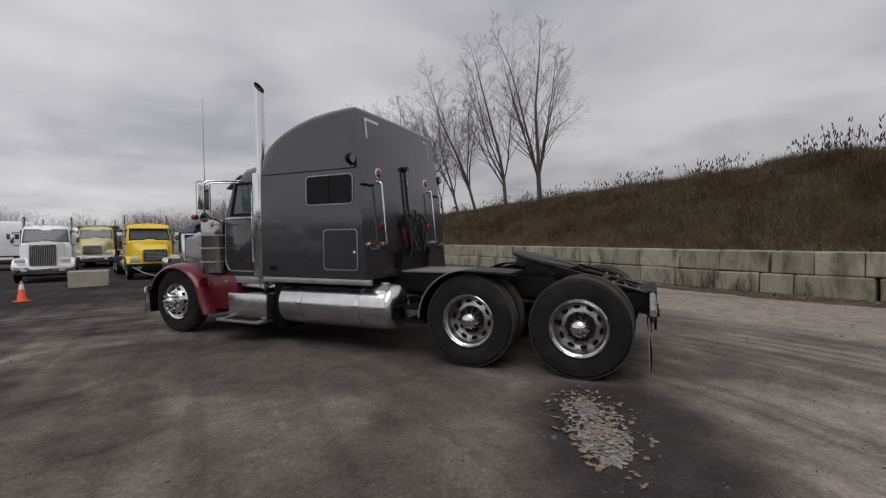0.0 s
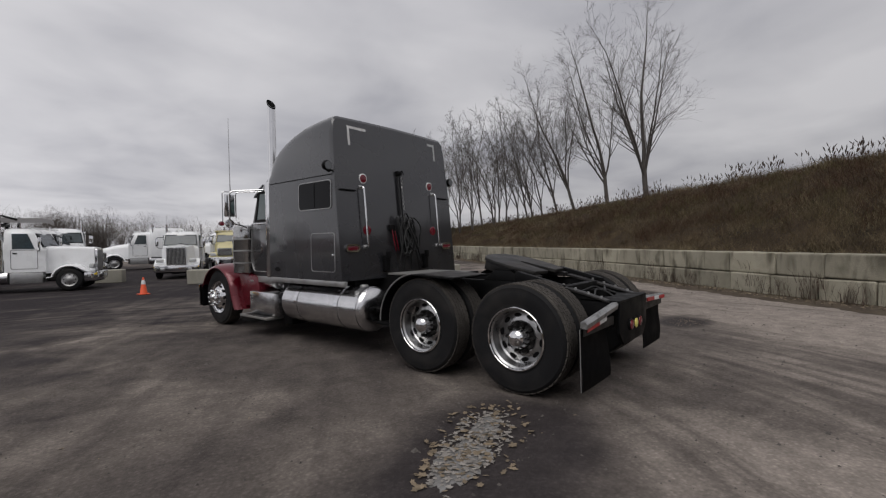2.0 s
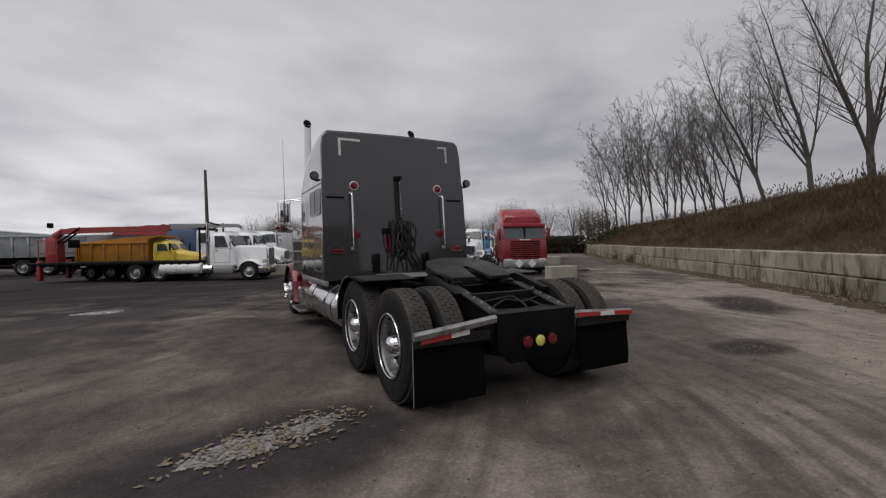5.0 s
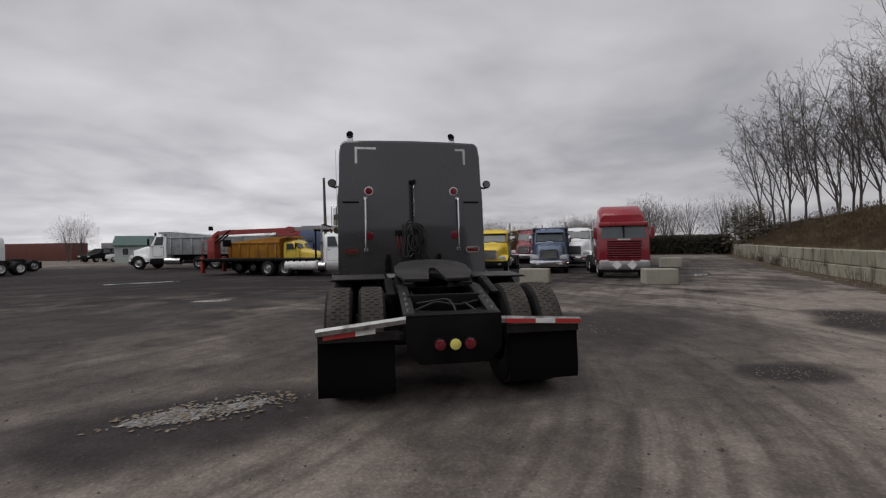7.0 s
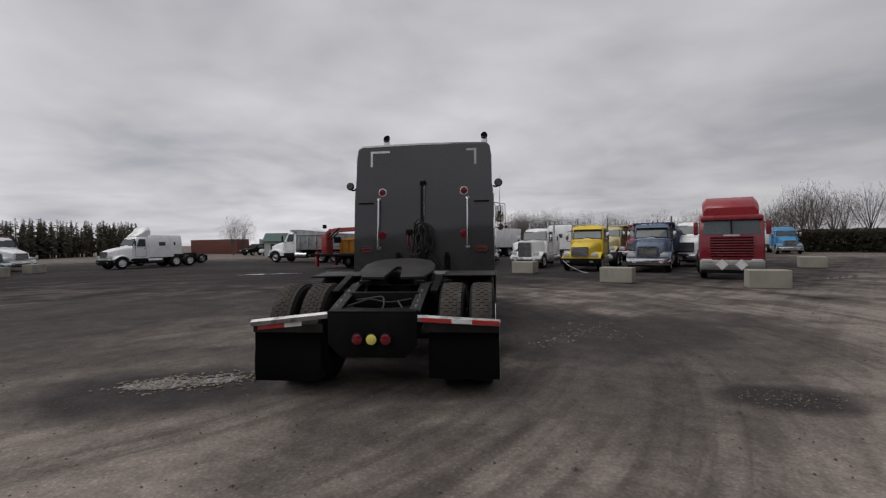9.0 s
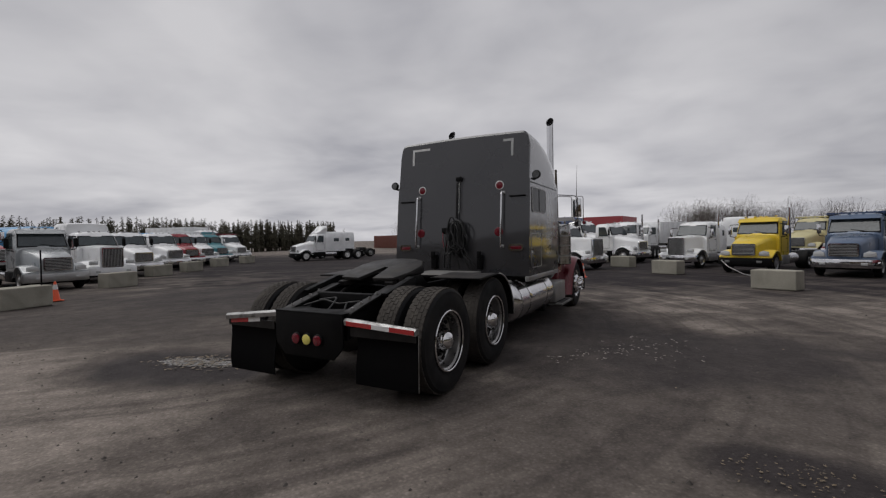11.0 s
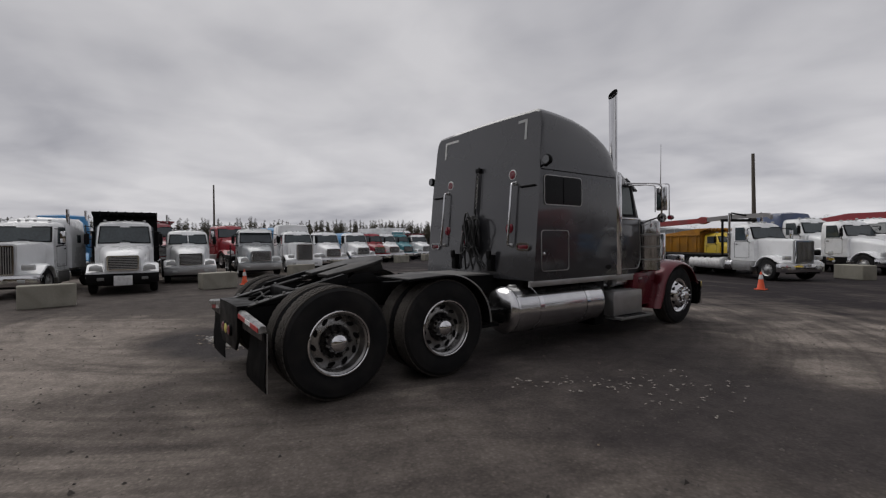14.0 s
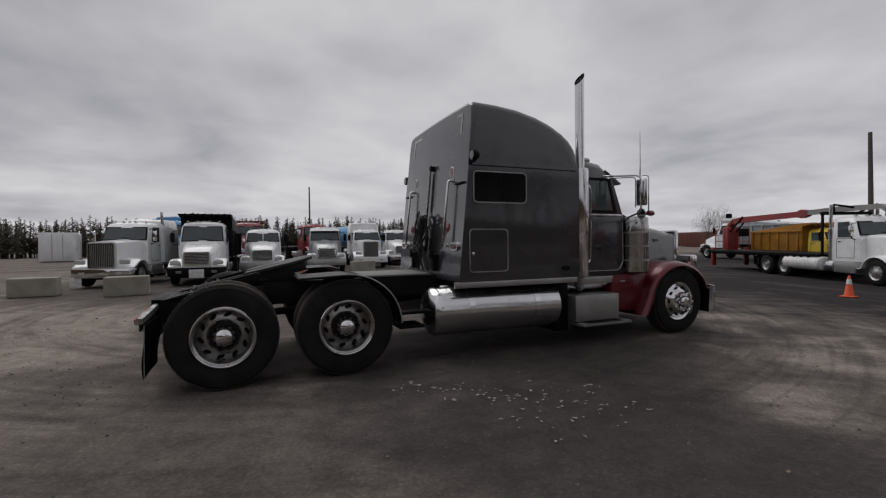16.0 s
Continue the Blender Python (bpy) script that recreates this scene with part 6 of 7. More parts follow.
def conventional(label, x, y, heading, paint, k=1.0, bumper="chrome", grille="grille", hood="slope", sleeper=0.0, sleeper_top=2.9, stacks=0, load="", load_paint="black", visor=False, cab_top=2.78, plate=False, tall_grille=False, rim="dull_alu", sleeper_paint=None, length=6.6, fairing=False, high=0.0, boards=False, group="trucks parked in a row"):
    """A bonneted truck; its bumper stands at the given point and it faces the heading."""
    root = thing("parked_truck", label, "truck", place(x, y, heading, k), group=group)
    # bonnet with fenders, from the bumper (0) back to the cab (-1.75)
    square = hood == "square"
    gh, gz0, gz1 = (0.50, 0.82, 1.86) if tall_grille else (0.52, 0.92, 1.50)
    top0 = gz1 + 0.05
    bm = bmesh.new()

    def ring(yy, half, top, low, r):
        pts = [(half, low), (half, top - r), (half - r * 0.35, top - r * 0.3), (half - r, top), (0, top + 0.03)]
        return [(px, yy, pz) for px, pz in pts] + [(-px, yy, pz) for px, pz in reversed(pts[:-1])]
    if square:
        loft(bm, [ring(-0.06, 0.56, top0, 0.80, 0.10), ring(-0.9, 0.64, top0 + 0.04, 0.80, 0.12), ring(-1.8, 0.78, top0 + 0.08, 0.80, 0.14)])
    else:
        loft(bm, [ring(-0.04, 0.58, top0 - 0.10, 0.80, 0.10), ring(-0.14, 0.62, top0, 0.80, 0.16), ring(-0.9, 0.74, top0 + 0.22, 0.80, 0.22), ring(-1.8, 0.88, 1.92, 0.80, 0.26)])
    hd = part("hood", bm, paint, root)
    for s in (-1, 1):
        prof = [(-1.72, 0.62)] + [(-0.86 + 0.70 * math.cos(radians(t)), 0.52 + 0.66 * math.sin(radians(t))) for t in range(168, 36, -11)] + [(-0.10, 0.86), (-0.06, 0.62)]
        bm = bmesh.new()
        rows = [[(s * xx, -0.86 + (yy + 0.86) * q, 0.52 + (zz - 0.52) * q if zz > 0.52 else zz) for yy, zz in prof] for xx, q in ((0.50, 1.04), (0.85, 1.03), (1.08, 1.0), (1.17, 0.96), (1.19, 0.90), (1.17, 0.87), (0.6, 0.87))]
        loft(bm, rows, closed=False, caps=False)
        fe = part("fender", bm, paint, hd)
        if square:
            part("head_lamp", box(*sorted((s * 0.66, s * 1.04)), -0.16, -0.02, 0.98, 1.18, 0.03), "lamp_glass", hd)
        else:
            bm = bmesh.new()
            prism(bm, [(s * 0.64, 0.90), (s * 1.08, 0.92), (s * 1.06, 1.10), (s * 0.84, 1.16), (s * 0.66, 1.08)], "y", -0.14, -0.035, 0.02)
            part("head_lamp", bm, "lamp_glass", hd)
    bm = bmesh.new()
    ring_frame(bm, rrect(-gh, gh, gz0, gz1, 0.06), rrect(-gh + 0.05, gh - 0.05, gz0 + 0.05, gz1 - 0.05, 0.04), "y", -0.05, 0.03)
    gr = part("grille", bm, "chrome" if grille != paint else paint, hd)
    part("grille_core", box(-gh + 0.04, gh - 0.04, -0.05, -0.01, gz0 + 0.04, gz1 - 0.04), "black", gr)
    if tall_grille:
        for i in range(13):
            xx = -gh + 0.09 + i * (2 * gh - 0.18) / 12
            part("grille_bar", box(xx - 0.014, xx + 0.014, -0.015, 0.012, gz0 + 0.05, gz1 - 0.05), "dull_alu", gr)
    else:
        for i in range(7):
            zz = gz0 + 0.09 + i * (gz1 - gz0 - 0.18) / 6
            part("grille_bar", box(-gh + 0.05, gh - 0.05, -0.015, 0.012, zz - 0.017, zz + 0.017), "dull_alu", gr)
    bm = bmesh.new()
    prism(bm, [(-1.20, -0.30), (-1.18, -0.06), (-0.95, 0.10), (0.95, 0.10), (1.18, -0.06), (1.20, -0.30), (1.05, -0.30), (0.9, 0.0), (-0.9, 0.0), (-1.05, -0.30)], "z", 0.42, 0.80, 0.015)
    bp = part("bumper", bm, bumper, root)
    for s in (-1, 1):
        part("fog_lamp", box(*sorted((s * 0.60, s * 0.82)), 0.095, 0.112, 0.55, 0.66, 0.006), "lamp_glass" if bumper != "black" else "grille", bp)
    part("underside", box(-0.9, 0.9, -0.12, -0.02, 0.34, 0.44), "black", bp)
    if plate:
        part("sign_board", box(-0.30, 0.30, 0.11, 0.125, 0.34, 0.72, 0.004), "tape_white", bp, "blank white board")
    if boards:
        for s in (-1, 1):
            part("sign_board", box(*sorted((s * 0.72, s * 1.16)), 0.06, 0.075, 0.06, 0.44, 0.004), "tape_white", bp, "blank white board")
    # cab
    bm = bmesh.new()
    c0, c1, hw = -1.72, -3.12, 1.02
    zt = cab_top

    def cring(yy, top, half, low=0.88):
        pts = [(hw, low), (hw, 1.86), (half + 0.02, top - 0.20), (half - 0.08, top - 0.05), (half - 0.26, top), (0, top + 0.04)]
        return [(px, yy, pz) for px, pz in pts] + [(-px, yy, pz) for px, pz in reversed(pts[:-1])]
    loft(bm, [cring(c0, 1.90, 0.96), cring(c0 - 0.06, 1.96, 0.96), cring(c0 - 0.40, zt - 0.10, 0.93), cring(c0 - 0.62, zt, 0.93), cring(c1, zt, 0.93)])
    cab = part("cab", bm, paint, root, sharp=42)
    # windscreen lies on the sloping front
    def slope(z):
        return c0 - 0.06 - 0.34 * (z - 1.96) / (zt - 0.10 - 1.96)
    z0, z1 = 1.98, zt - 0.20
    for nm, m2, inset, off in (("screen_frame", "black", 0.0, 0.012), ("windscreen", "screen", 0.045, 0.02)):
        bm = bmesh.new()
        ws = [(-0.93 + inset, z0 + inset), (0.93 - inset, z0 + inset), (0.86 - inset, z1 - inset), (-0.86 + inset, z1 - inset)]
        lo = [bm.verts.new((px, slope(pz) + off, pz)) for px, pz in ws]
        hi = [bm.verts.new((px, slope(pz) - 0.05, pz)) for px, pz in ws]
        bm.faces.new(lo)
        bm.faces.new(hi)
        for i in range(4):
            bm.faces.new((lo[i], lo[(i + 1) % 4], hi[(i + 1) % 4], hi[i]))
        part(nm, bm, m2, cab, smooth=False)
    part("wiper", tube(bmesh.new(), [(-0.45, slope(2.0) + 0.04, 2.02), (0.1, slope(2.12) + 0.04, 2.12)], 0.010, 5), "black", cab)
    if visor:
        bm = bmesh.new()
        loft(bm, [[(px, c0 - 0.36, zt - 0.06), (px, c0 - 0.12, zt - 0.24), (px, c0 - 0.14, zt - 0.26), (px, c0 - 0.38, zt - 0.10)] for px in (-0.92, 0.92)])
        part("visor", bm, paint, cab)
    for px in (-0.7, -0.25, 0, 0.25, 0.7):
        part("roof_lamp", box(px - 0.05, px + 0.05, c0 - 0.66, c0 - 0.54, zt + 0.01, zt + 0.075, 0.02), "lamp_glass" if not visor else paint, cab)
    for s in (-1, 1):
        bm = bmesh.new()
        prism(bm, [(c0 - 0.36, 1.90), (c0 - 0.60, zt - 0.22), (c1 + 0.28, zt - 0.22), (c1 + 0.28, 1.90)], "x", *sorted((s * 0.965, s * (hw + 0.006))))
        part("door_window", bm, "screen", cab)
        bm = bmesh.new()
        ring_frame(bm, rrect(c1 + 0.22, c0 - 0.26, 1.02, 1.86, 0.05), rrect(c1 + 0.235, c0 - 0.275, 1.035, 1.845, 0.045), "x", *sorted((s * (hw - 0.01), s * (hw + 0.006))))
        part("door_seam", bm, "black", cab)
        part("door_handle", box(*sorted((s * hw, s * (hw + 0.03))), c1 + 0.30, c1 + 0.44, 1.70, 1.74, 0.008), "black", cab)
        bm = tube(bmesh.new(), rounded([(s * 0.95, c0 - 0.30, 2.50), (s * 1.28, c0 - 0.10, 2.48), (s * 1.28, c0 - 0.10, 1.85), (s * 0.98, c0 - 0.25, 1.80)], 0.06), 0.018, 6)
        mi = part("door_mirror", bm, "black", cab)
        part("mirror_case", box(*sorted((s * 1.19, s * 1.37)), c0 - 0.15, c0 - 0.07, 1.95, 2.40, 0.03), "black" if not stacks else "chrome", mi)
        part("fuel_tank", lathe(bmesh.new(), [(-4.3, 0.20), (-4.27, 0.29), (-3.0, 0.29), (-2.97, 0.20)], "y", (s * 0.85, 0, 0.66), 24), "brushed", root)
        part("step", box(*sorted((s * 0.75, s * 1.12)), -2.92, -1.80, 0.40, 0.86, 0.02), "dull_alu" if stacks else "black", root)
        if stacks:
            bm = lathe(bmesh.new(), [(0.95, 0.10), (2.3, 0.10), (2.32, 0.065), (3.35, 0.065)], "z", (s * 0.98, c1 - 0.14, 0), 16)
            if stacks == 2 or s < 0:
                part("exhaust_pipe", bm, "chrome", root)
            else:
                bm.free()
    # frame and wheels
    for s in (-1, 1):
        part("frame_rail", box(*sorted((s * 0.38, s * 0.46)), -length - 1.3, -0.3, 0.72, 0.98, 0.01), "black", root)
        plain_wheel(root, 1.15, -0.86, s, rim=rim)
        for yy in (-length + 0.68, -length - 0.68):
            plain_wheel(root, 1.20, yy, s, dual=True, rim=rim)
        part("mud_flap", box(*sorted((s * 0.62, s * 1.2)), -length - 1.28, -length - 1.265, 0.25, 0.85), "flap", root)
    part("axle_beam", box(-0.8, 0.8, -length - 0.05, -length + 0.05, 0.5, 0.7, 0.02), "black", root)
    back = c1
    if sleeper:
        bm = bmesh.new()
        e = c1 - sleeper
        sp = sleeper_paint or paint
        tops = [(c1 + 0.02, zt + 0.02, 0.95), (c1 - 0.10, sleeper_top - 0.06, 1.02), (c1 - 0.35, sleeper_top, 1.04), (e + 0.06, sleeper_top, 1.06), (e, sleeper_top - 0.05, 1.04)]
        loft(bm, [[(px, yy, pz) for px, pz in [(1.14, 0.92), (1.14, 2.2), (hf, tp - 0.16), (hf - 0.12, tp - 0.02), (0, tp + 0.03), (-hf + 0.12, tp - 0.02), (-hf, tp - 0.16), (-1.14, 2.2), (-1.14, 0.92)]] for yy, tp, hf in tops])
        sl = part("sleeper", bm, sp, root, sharp=45)
        for s in (-1, 1):
            part("sleeper_window", box(*sorted((s * 1.12, s * 1.146)), e + sleeper * 0.35, e + sleeper * 0.62, 1.95, 2.3, 0.01), "screen", sl)
        if fairing:
            bm = bmesh.new()
            loft(bm, [[(px * w, yy, pz) for px, pz in ((0.86, zt - 0.02), (0.86, zt + h * 0.7), (0.66, zt + h), (-0.66, zt + h), (-0.86, zt + h * 0.7), (-0.86, zt - 0.02))] for yy, w, h in ((c0 - 0.55, 0.8, 0.06), (c0 - 0.9, 0.92, 0.38), (c1 + 0.15, 1.0, 0.78), (c1 - 0.25, 1.0, 0.84))])
            part("roof_fairing", bm, paint, cab)
        back = e
    if load == "dump":
        bm = bmesh.new()
        b0, b1 = back - 0.25, -length - 1.7
        prism(bm, [(b0 + 0.02, 1.15), (b0, 2.75 + high), (b0 + 0.75, 2.86 + high), (b0 + 0.75, 2.94 + high), (b0 - 0.2, 2.94 + high), (b1, 2.5), (b1 + 0.05, 1.15)], "x", -1.19, 1.19, 0.02)
        dm = part("dump_body", bm, load_paint, root)
        for s in (-1, 1):
            for i in range(6):
                yy = b0 - 0.3 - i * (b0 - b1 - 0.6) / 5
                part("side_rib", box(*sorted((s * 1.19, s * 1.26)), yy - 0.05, yy + 0.05, 1.2, 2.5, 0.01), load_paint, dm)
            part("top_rail", box(*sorted((s * 1.17, s * 1.27)), b1, b0, 2.42, 2.54, 0.01), load_paint, dm)
        for i in range(7):
            xx = -0.9 + i * 0.3
            part("front_rib", box(xx - 0.03, xx + 0.03, b0 + 0.60, b0 + 0.77, 2.76 + high, 2.96 + high, 0.005), load_paint, dm)
        part("body_base", box(-0.5, 0.5, b1, b0, 0.98, 1.16), "black", dm)
    elif load == "tank":
        bm = lathe(bmesh.new(), [(-length - 1.6, 0.3), (-length - 1.5, 0.85), (-length - 1.3, 0.92), (back - 0.5, 0.92), (back - 0.35, 0.85), (back - 0.3, 0.3)], "y", (0, 0, 1.95), 28)
        part("tank", bm, load_paint, root)
    elif load == "flat":
        part("flat_deck", box(-1.2, 1.2, -length - 2.2, back - 0.2, 1.0, 1.16, 0.01), "black", root)
    elif load == "box":
        bx2 = part("cargo_box", box(-1.22, 1.22, -length - 1.8, back - 0.15, 1.05, 3.1, 0.03), load_paint, root)
        for i in range(7):
            yy = back - 0.6 - i * 0.7
            part("side_rib", box(-1.245, 1.245, yy - 0.03, yy + 0.03, 1.1, 3.05), load_paint, bx2)
    else:
        part("coupling_plate", box(-0.45, 0.45, -length - 0.45, -length + 0.4, 1.0, 1.13, 0.03), "black", root)
        part("cab_guard", box(-0.9, 0.9, back - 0.10, back - 0.02, 0.95, 1.25, 0.02), "dull_alu", root)
    return root


def cabover(x, y, heading, k):
    root = thing("cabover_truck", "tall dark red cab-over tractor with two blank white diamond boards", "truck", place(x, y, heading, k), group="trucks parked in a row")
    bm = bmesh.new()
    hw = 1.2
    prof = [(0.0, 0.62), (0.02, 1.25), (-0.06, 1.95), (-0.30, 2.70), (-0.42, 2.82), (-2.3, 2.95), (-2.3, 0.85), (-1.6, 0.85), (-1.5, 0.95), (-0.6, 0.95), (-0.5, 0.62)]
    prism(bm, prof, "x", -hw, hw, 0.06, 3)
    cab = part("cab", bm, "crimson", root, sharp=50)
    bm = bmesh.new()
    loft(bm, [[(px * w, yy, zz) for px, zz in ((1, 2.78), (1, 3.35 + dz), (0.85, 3.55 + dz), (-0.85, 3.55 + dz), (-1, 3.35 + dz), (-1, 2.78))] for yy, w, dz in ((-0.55, 1.05, -0.38), (-0.75, 1.08, -0.15), (-1.2, 1.06, 0.10), (-2.25, 1.0, 0.14))])
    part("roof_fairing", bm, "scarlet", root)
    part("sun_visor", box(-1.16, 1.16, -0.42, -0.14, 2.60, 2.80, 0.04), "scarlet", cab)
    bm = bmesh.new()
    pts = [(-1.08, 1.98), (1.08, 1.98), (1.0, 2.62), (-1.0, 2.62)]
    face = lambda z: 0.0 - 0.06 - 0.24 * (z - 1.95) / 0.75
    lo = [bm.verts.new((px, face(pz) + 0.015, pz)) for px, pz in pts]
    hi = [bm.verts.new((px, face(pz) - 0.05, pz)) for px, pz in pts]
    bm.faces.new(lo)
    bm.faces.new(hi)
    for i in range(4):
        bm.faces.new((lo[i], lo[(i + 1) % 4], hi[(i + 1) % 4], hi[i]))
    part("windscreen", bm, "screen", cab, smooth=False)
    part("screen_post", box(-0.02, 0.02, -0.30, 0.0, 1.98, 2.62), "black", cab)
    gr = part("grille", box(-0.80, 0.80, -0.05, 0.025, 0.98, 1.90, 0.02), "black", cab, "dark grille behind red slats")
    for i in range(8):
        zz = 1.03 + i * 0.115
        part("slat", box(-0.80, 0.80, 0.0, 0.055, zz, zz + 0.06, 0.012), "crimson", gr)
    part("nose_badge", box(-0.30, 0.30, 0.0, 0.045, 1.88, 1.96, 0.02), "lamp_glass", cab, "plain bright badge")
    bp = part("bumper", box(-1.2, 1.2, -0.45, 0.08, 0.42, 0.86, 0.05), "dull_alu", root)
    part("bumper_lip", box(-1.1, 1.1, -0.3, 0.06, 0.28, 0.44, 0.02), "black", bp)
    for s in (-1, 1):
        part("head_lamp", box(*sorted((s * 0.72, s * 1.14)), -0.1, 0.095, 0.74, 0.90, 0.03), "lamp_glass", bp)
        bm = bmesh.new()
        c = s * 0.36
        prism(bm, [(c - 0.24, 0.66), (c, 0.42), (c + 0.24, 0.66), (c, 0.90)], "y", 0.085, 0.10)
        part("diamond_board", bm, "tape_white", bp, "blank white diamond board")
        part("mirror_case", box(*sorted((s * 1.26, s * 1.44)), -0.25, -0.1, 1.95, 2.55, 0.04), "crimson", cab)
        part("mirror_arm", tube(bmesh.new(), [(s * 1.15, -0.35, 2.5), (s * 1.3, -0.2, 2.45)], 0.02, 6), "black", cab)
        bm = bmesh.new()
        prism(bm, [(-0.5, 1.9), (-0.7, 2.55), (-1.35, 2.55), (-1.35, 1.9)], "x", *sorted((s * 1.15, s * 1.207)))
        part("door_window", bm, "screen", cab)
        part("frame_rail", box(*sorted((s * 0.38, s * 0.46)), -6.6, -1.0, 0.72, 0.98, 0.01), "black", root)
        plain_wheel(root, 1.16, -1.05, s)
        for yy in (-4.6, -5.95):
            plain_wheel(root, 1.2, yy, s, dual=True)
        part("fuel_tank", lathe(bmesh.new(), [(-3.8, 0.2), (-3.77, 0.29), (-2.3, 0.29), (-2.27, 0.2)], "y", (s * 0.85, 0, 0.66), 24), "brushed", root)
    return root


# the row that faces the lane ahead of the grey tractor
R1 = 245
cabover(10.0, 12.5, R1 + 3, 0.85)
conventional("light blue dump truck with a chrome bumper and vertical grille", 8.35, 16.5, R1, "blue", 0.80, hood="slope", stacks=1, load="dump", load_paint="navy", visor=True, cab_top=2.85)
conventional("bright yellow tractor with a black bumper", 5.5, 17.5, R1, "yellow", 0.80, bumper="black", hood="slope", stacks=2, visor=True, cab_top=2.85)
conventional("white long-nose tractor with a tall chrome grille", 3.05, 20.4, R1 - 3, "white", 0.78, hood="square", tall_grille=True, stacks=2, sleeper=0.9, sleeper_top=2.7, cab_top=2.85)
conventional("white truck with a bare frame behind the cab", -0.2, 24.6, 262, "white", 0.88, stacks=1, length=7.2)
for x, y, c, ld, lp, lab in ((11.6, 20.5, "white", "", "black", "white tractor standing behind the red cab-over"), (15.0, 25.0, "azure", "", "black", "blue tractor far down the lane"), (11.0, 27.5, "crimson", "dump", "crimson", "dark red dump truck in the second rank"), (9.2, 29.0, "cream", "dump", "cream", "cream dump truck in the second rank"), (20.5, 33.0, "white", "box", "silver", "white box truck far down the lane"), (6.7, 32.0, "crimson", "", "black", "dark red tractor far behind the row"), (-0.8, 36.0, "white", "box", "white", "white box truck far behind the row")):
    conventional(lab, x, y, 236, c, 0.88, load=ld, load_paint=lp, stacks=1, group="trucks in the far rank")

conventional("white box-backed tractor standing across the far rank", 3.1, 33.2, 168, "white", 0.88, sleeper=2.2, sleeper_top=3.1, stacks=1, group="trucks in the far rank")
conventional("white tractor with a bare frame in the far rank", 8.4, 33.6, 168, "white", 0.88, stacks=2, group="trucks in the far rank")

# the row on the other side of the yard
R2 = -5
conventional("white long-nose tractor with a tall chrome grille and white boards", -12.5, -4.55, R2 - 9, "white", 0.83, hood="square", tall_grille=True, stacks=1, sleeper=1.6, sleeper_top=3.0, cab_top=2.8, boards=True)
conventional("white dump truck with a black bumper and blank board", -12.0, -1.6, R2 + 2, "white", 0.80, bumper="black", load="dump", load_paint="black", plate=True, cab_top=2.92, high=0.42)
conventional("white short-nose truck with a grey bumper", -15.2, 0.65, R2 + 2, "white", 0.78, bumper="dull_alu", load="flat", cab_top=2.72)
conventional("silver grey bonneted truck with a broad grille", -16.5, 3.66, R2, "silver", 0.80, bumper="dull_alu", cab_top=2.85, load="flat", visor=True)
conventional("white sleeper tractor with a tall grille", -18.4, 6.35, R2, "white", 0.80, hood="square", bumper="white", tall_grille=True, sleeper=1.7, sleeper_top=3.3, cab_top=2.75)
conventional("white bonneted truck with a bright bumper", -20.8, 8.95, R2, "white", 0.80, load="flat")
conventional("white truck with a bright blue tank body", -24.0, 12.5, R2, "white", 0.82, load="tank", load_paint="azure")
conventional("orange red truck with a silver hood", -25.9, 14.8, R2, "scarlet", 0.82, load="flat")
conventional("white bonneted truck in the far end of the row", -27.3, 16.9, R2, "white", 0.82, load="box", load_paint="white")
conventional("teal blue bonneted truck", -28.7, 19.1, R2, "teal", 0.82, stacks=1, load="box", load_paint="teal")
conventional("white truck with a red body at the far end", -30.4, 22.2, R2, "white", 0.82, load="dump", load_paint="crimson")
conventional("white aerodynamic sleeper tractor standing across the yard end", -25.0, 22.9, 250, "white", 0.81, sleeper=2.2, sleeper_top=2.95, rim="tape_white", bumper="black", fairing=True, length=6.2)
conventional("white sleeper tractor with a dark cab back", -27.3, 27.2, 250, "white", 0.82, sleeper=1.9, sleeper_top=3.0, sleeper_paint="white")
# second rank behind that row
for x, y, h, c, ld, lp, sl, lab in ((-21.5, -4.0, 0, "azure", "", "black", 1.8, "bright blue sleeper tractor in the second rank"), (-23.5, 0.5, 12, "crimson", "dump", "crimson", 0, "dark red dump truck in the second rank"), (-26.0, 5.0, 12, "scarlet", "flat", "black", 0, "red flat-bed truck in the second rank"), (-29, 9.5, 12, "azure", "tank", "azure", 0, "blue tank truck in the second rank"), (-23.0, -16.0, 8, "white", "box", "white", 0, "white box truck beyond the blocks"), (-33, 23, 12, "white", "box", "white", 0, "white box truck by the spruces")):
    conventional(lab, x, y, h, c, 1.0, load=ld, load_paint=lp, sleeper=sl, sleeper_top=3.1, stacks=1, group="trucks in the far rank")


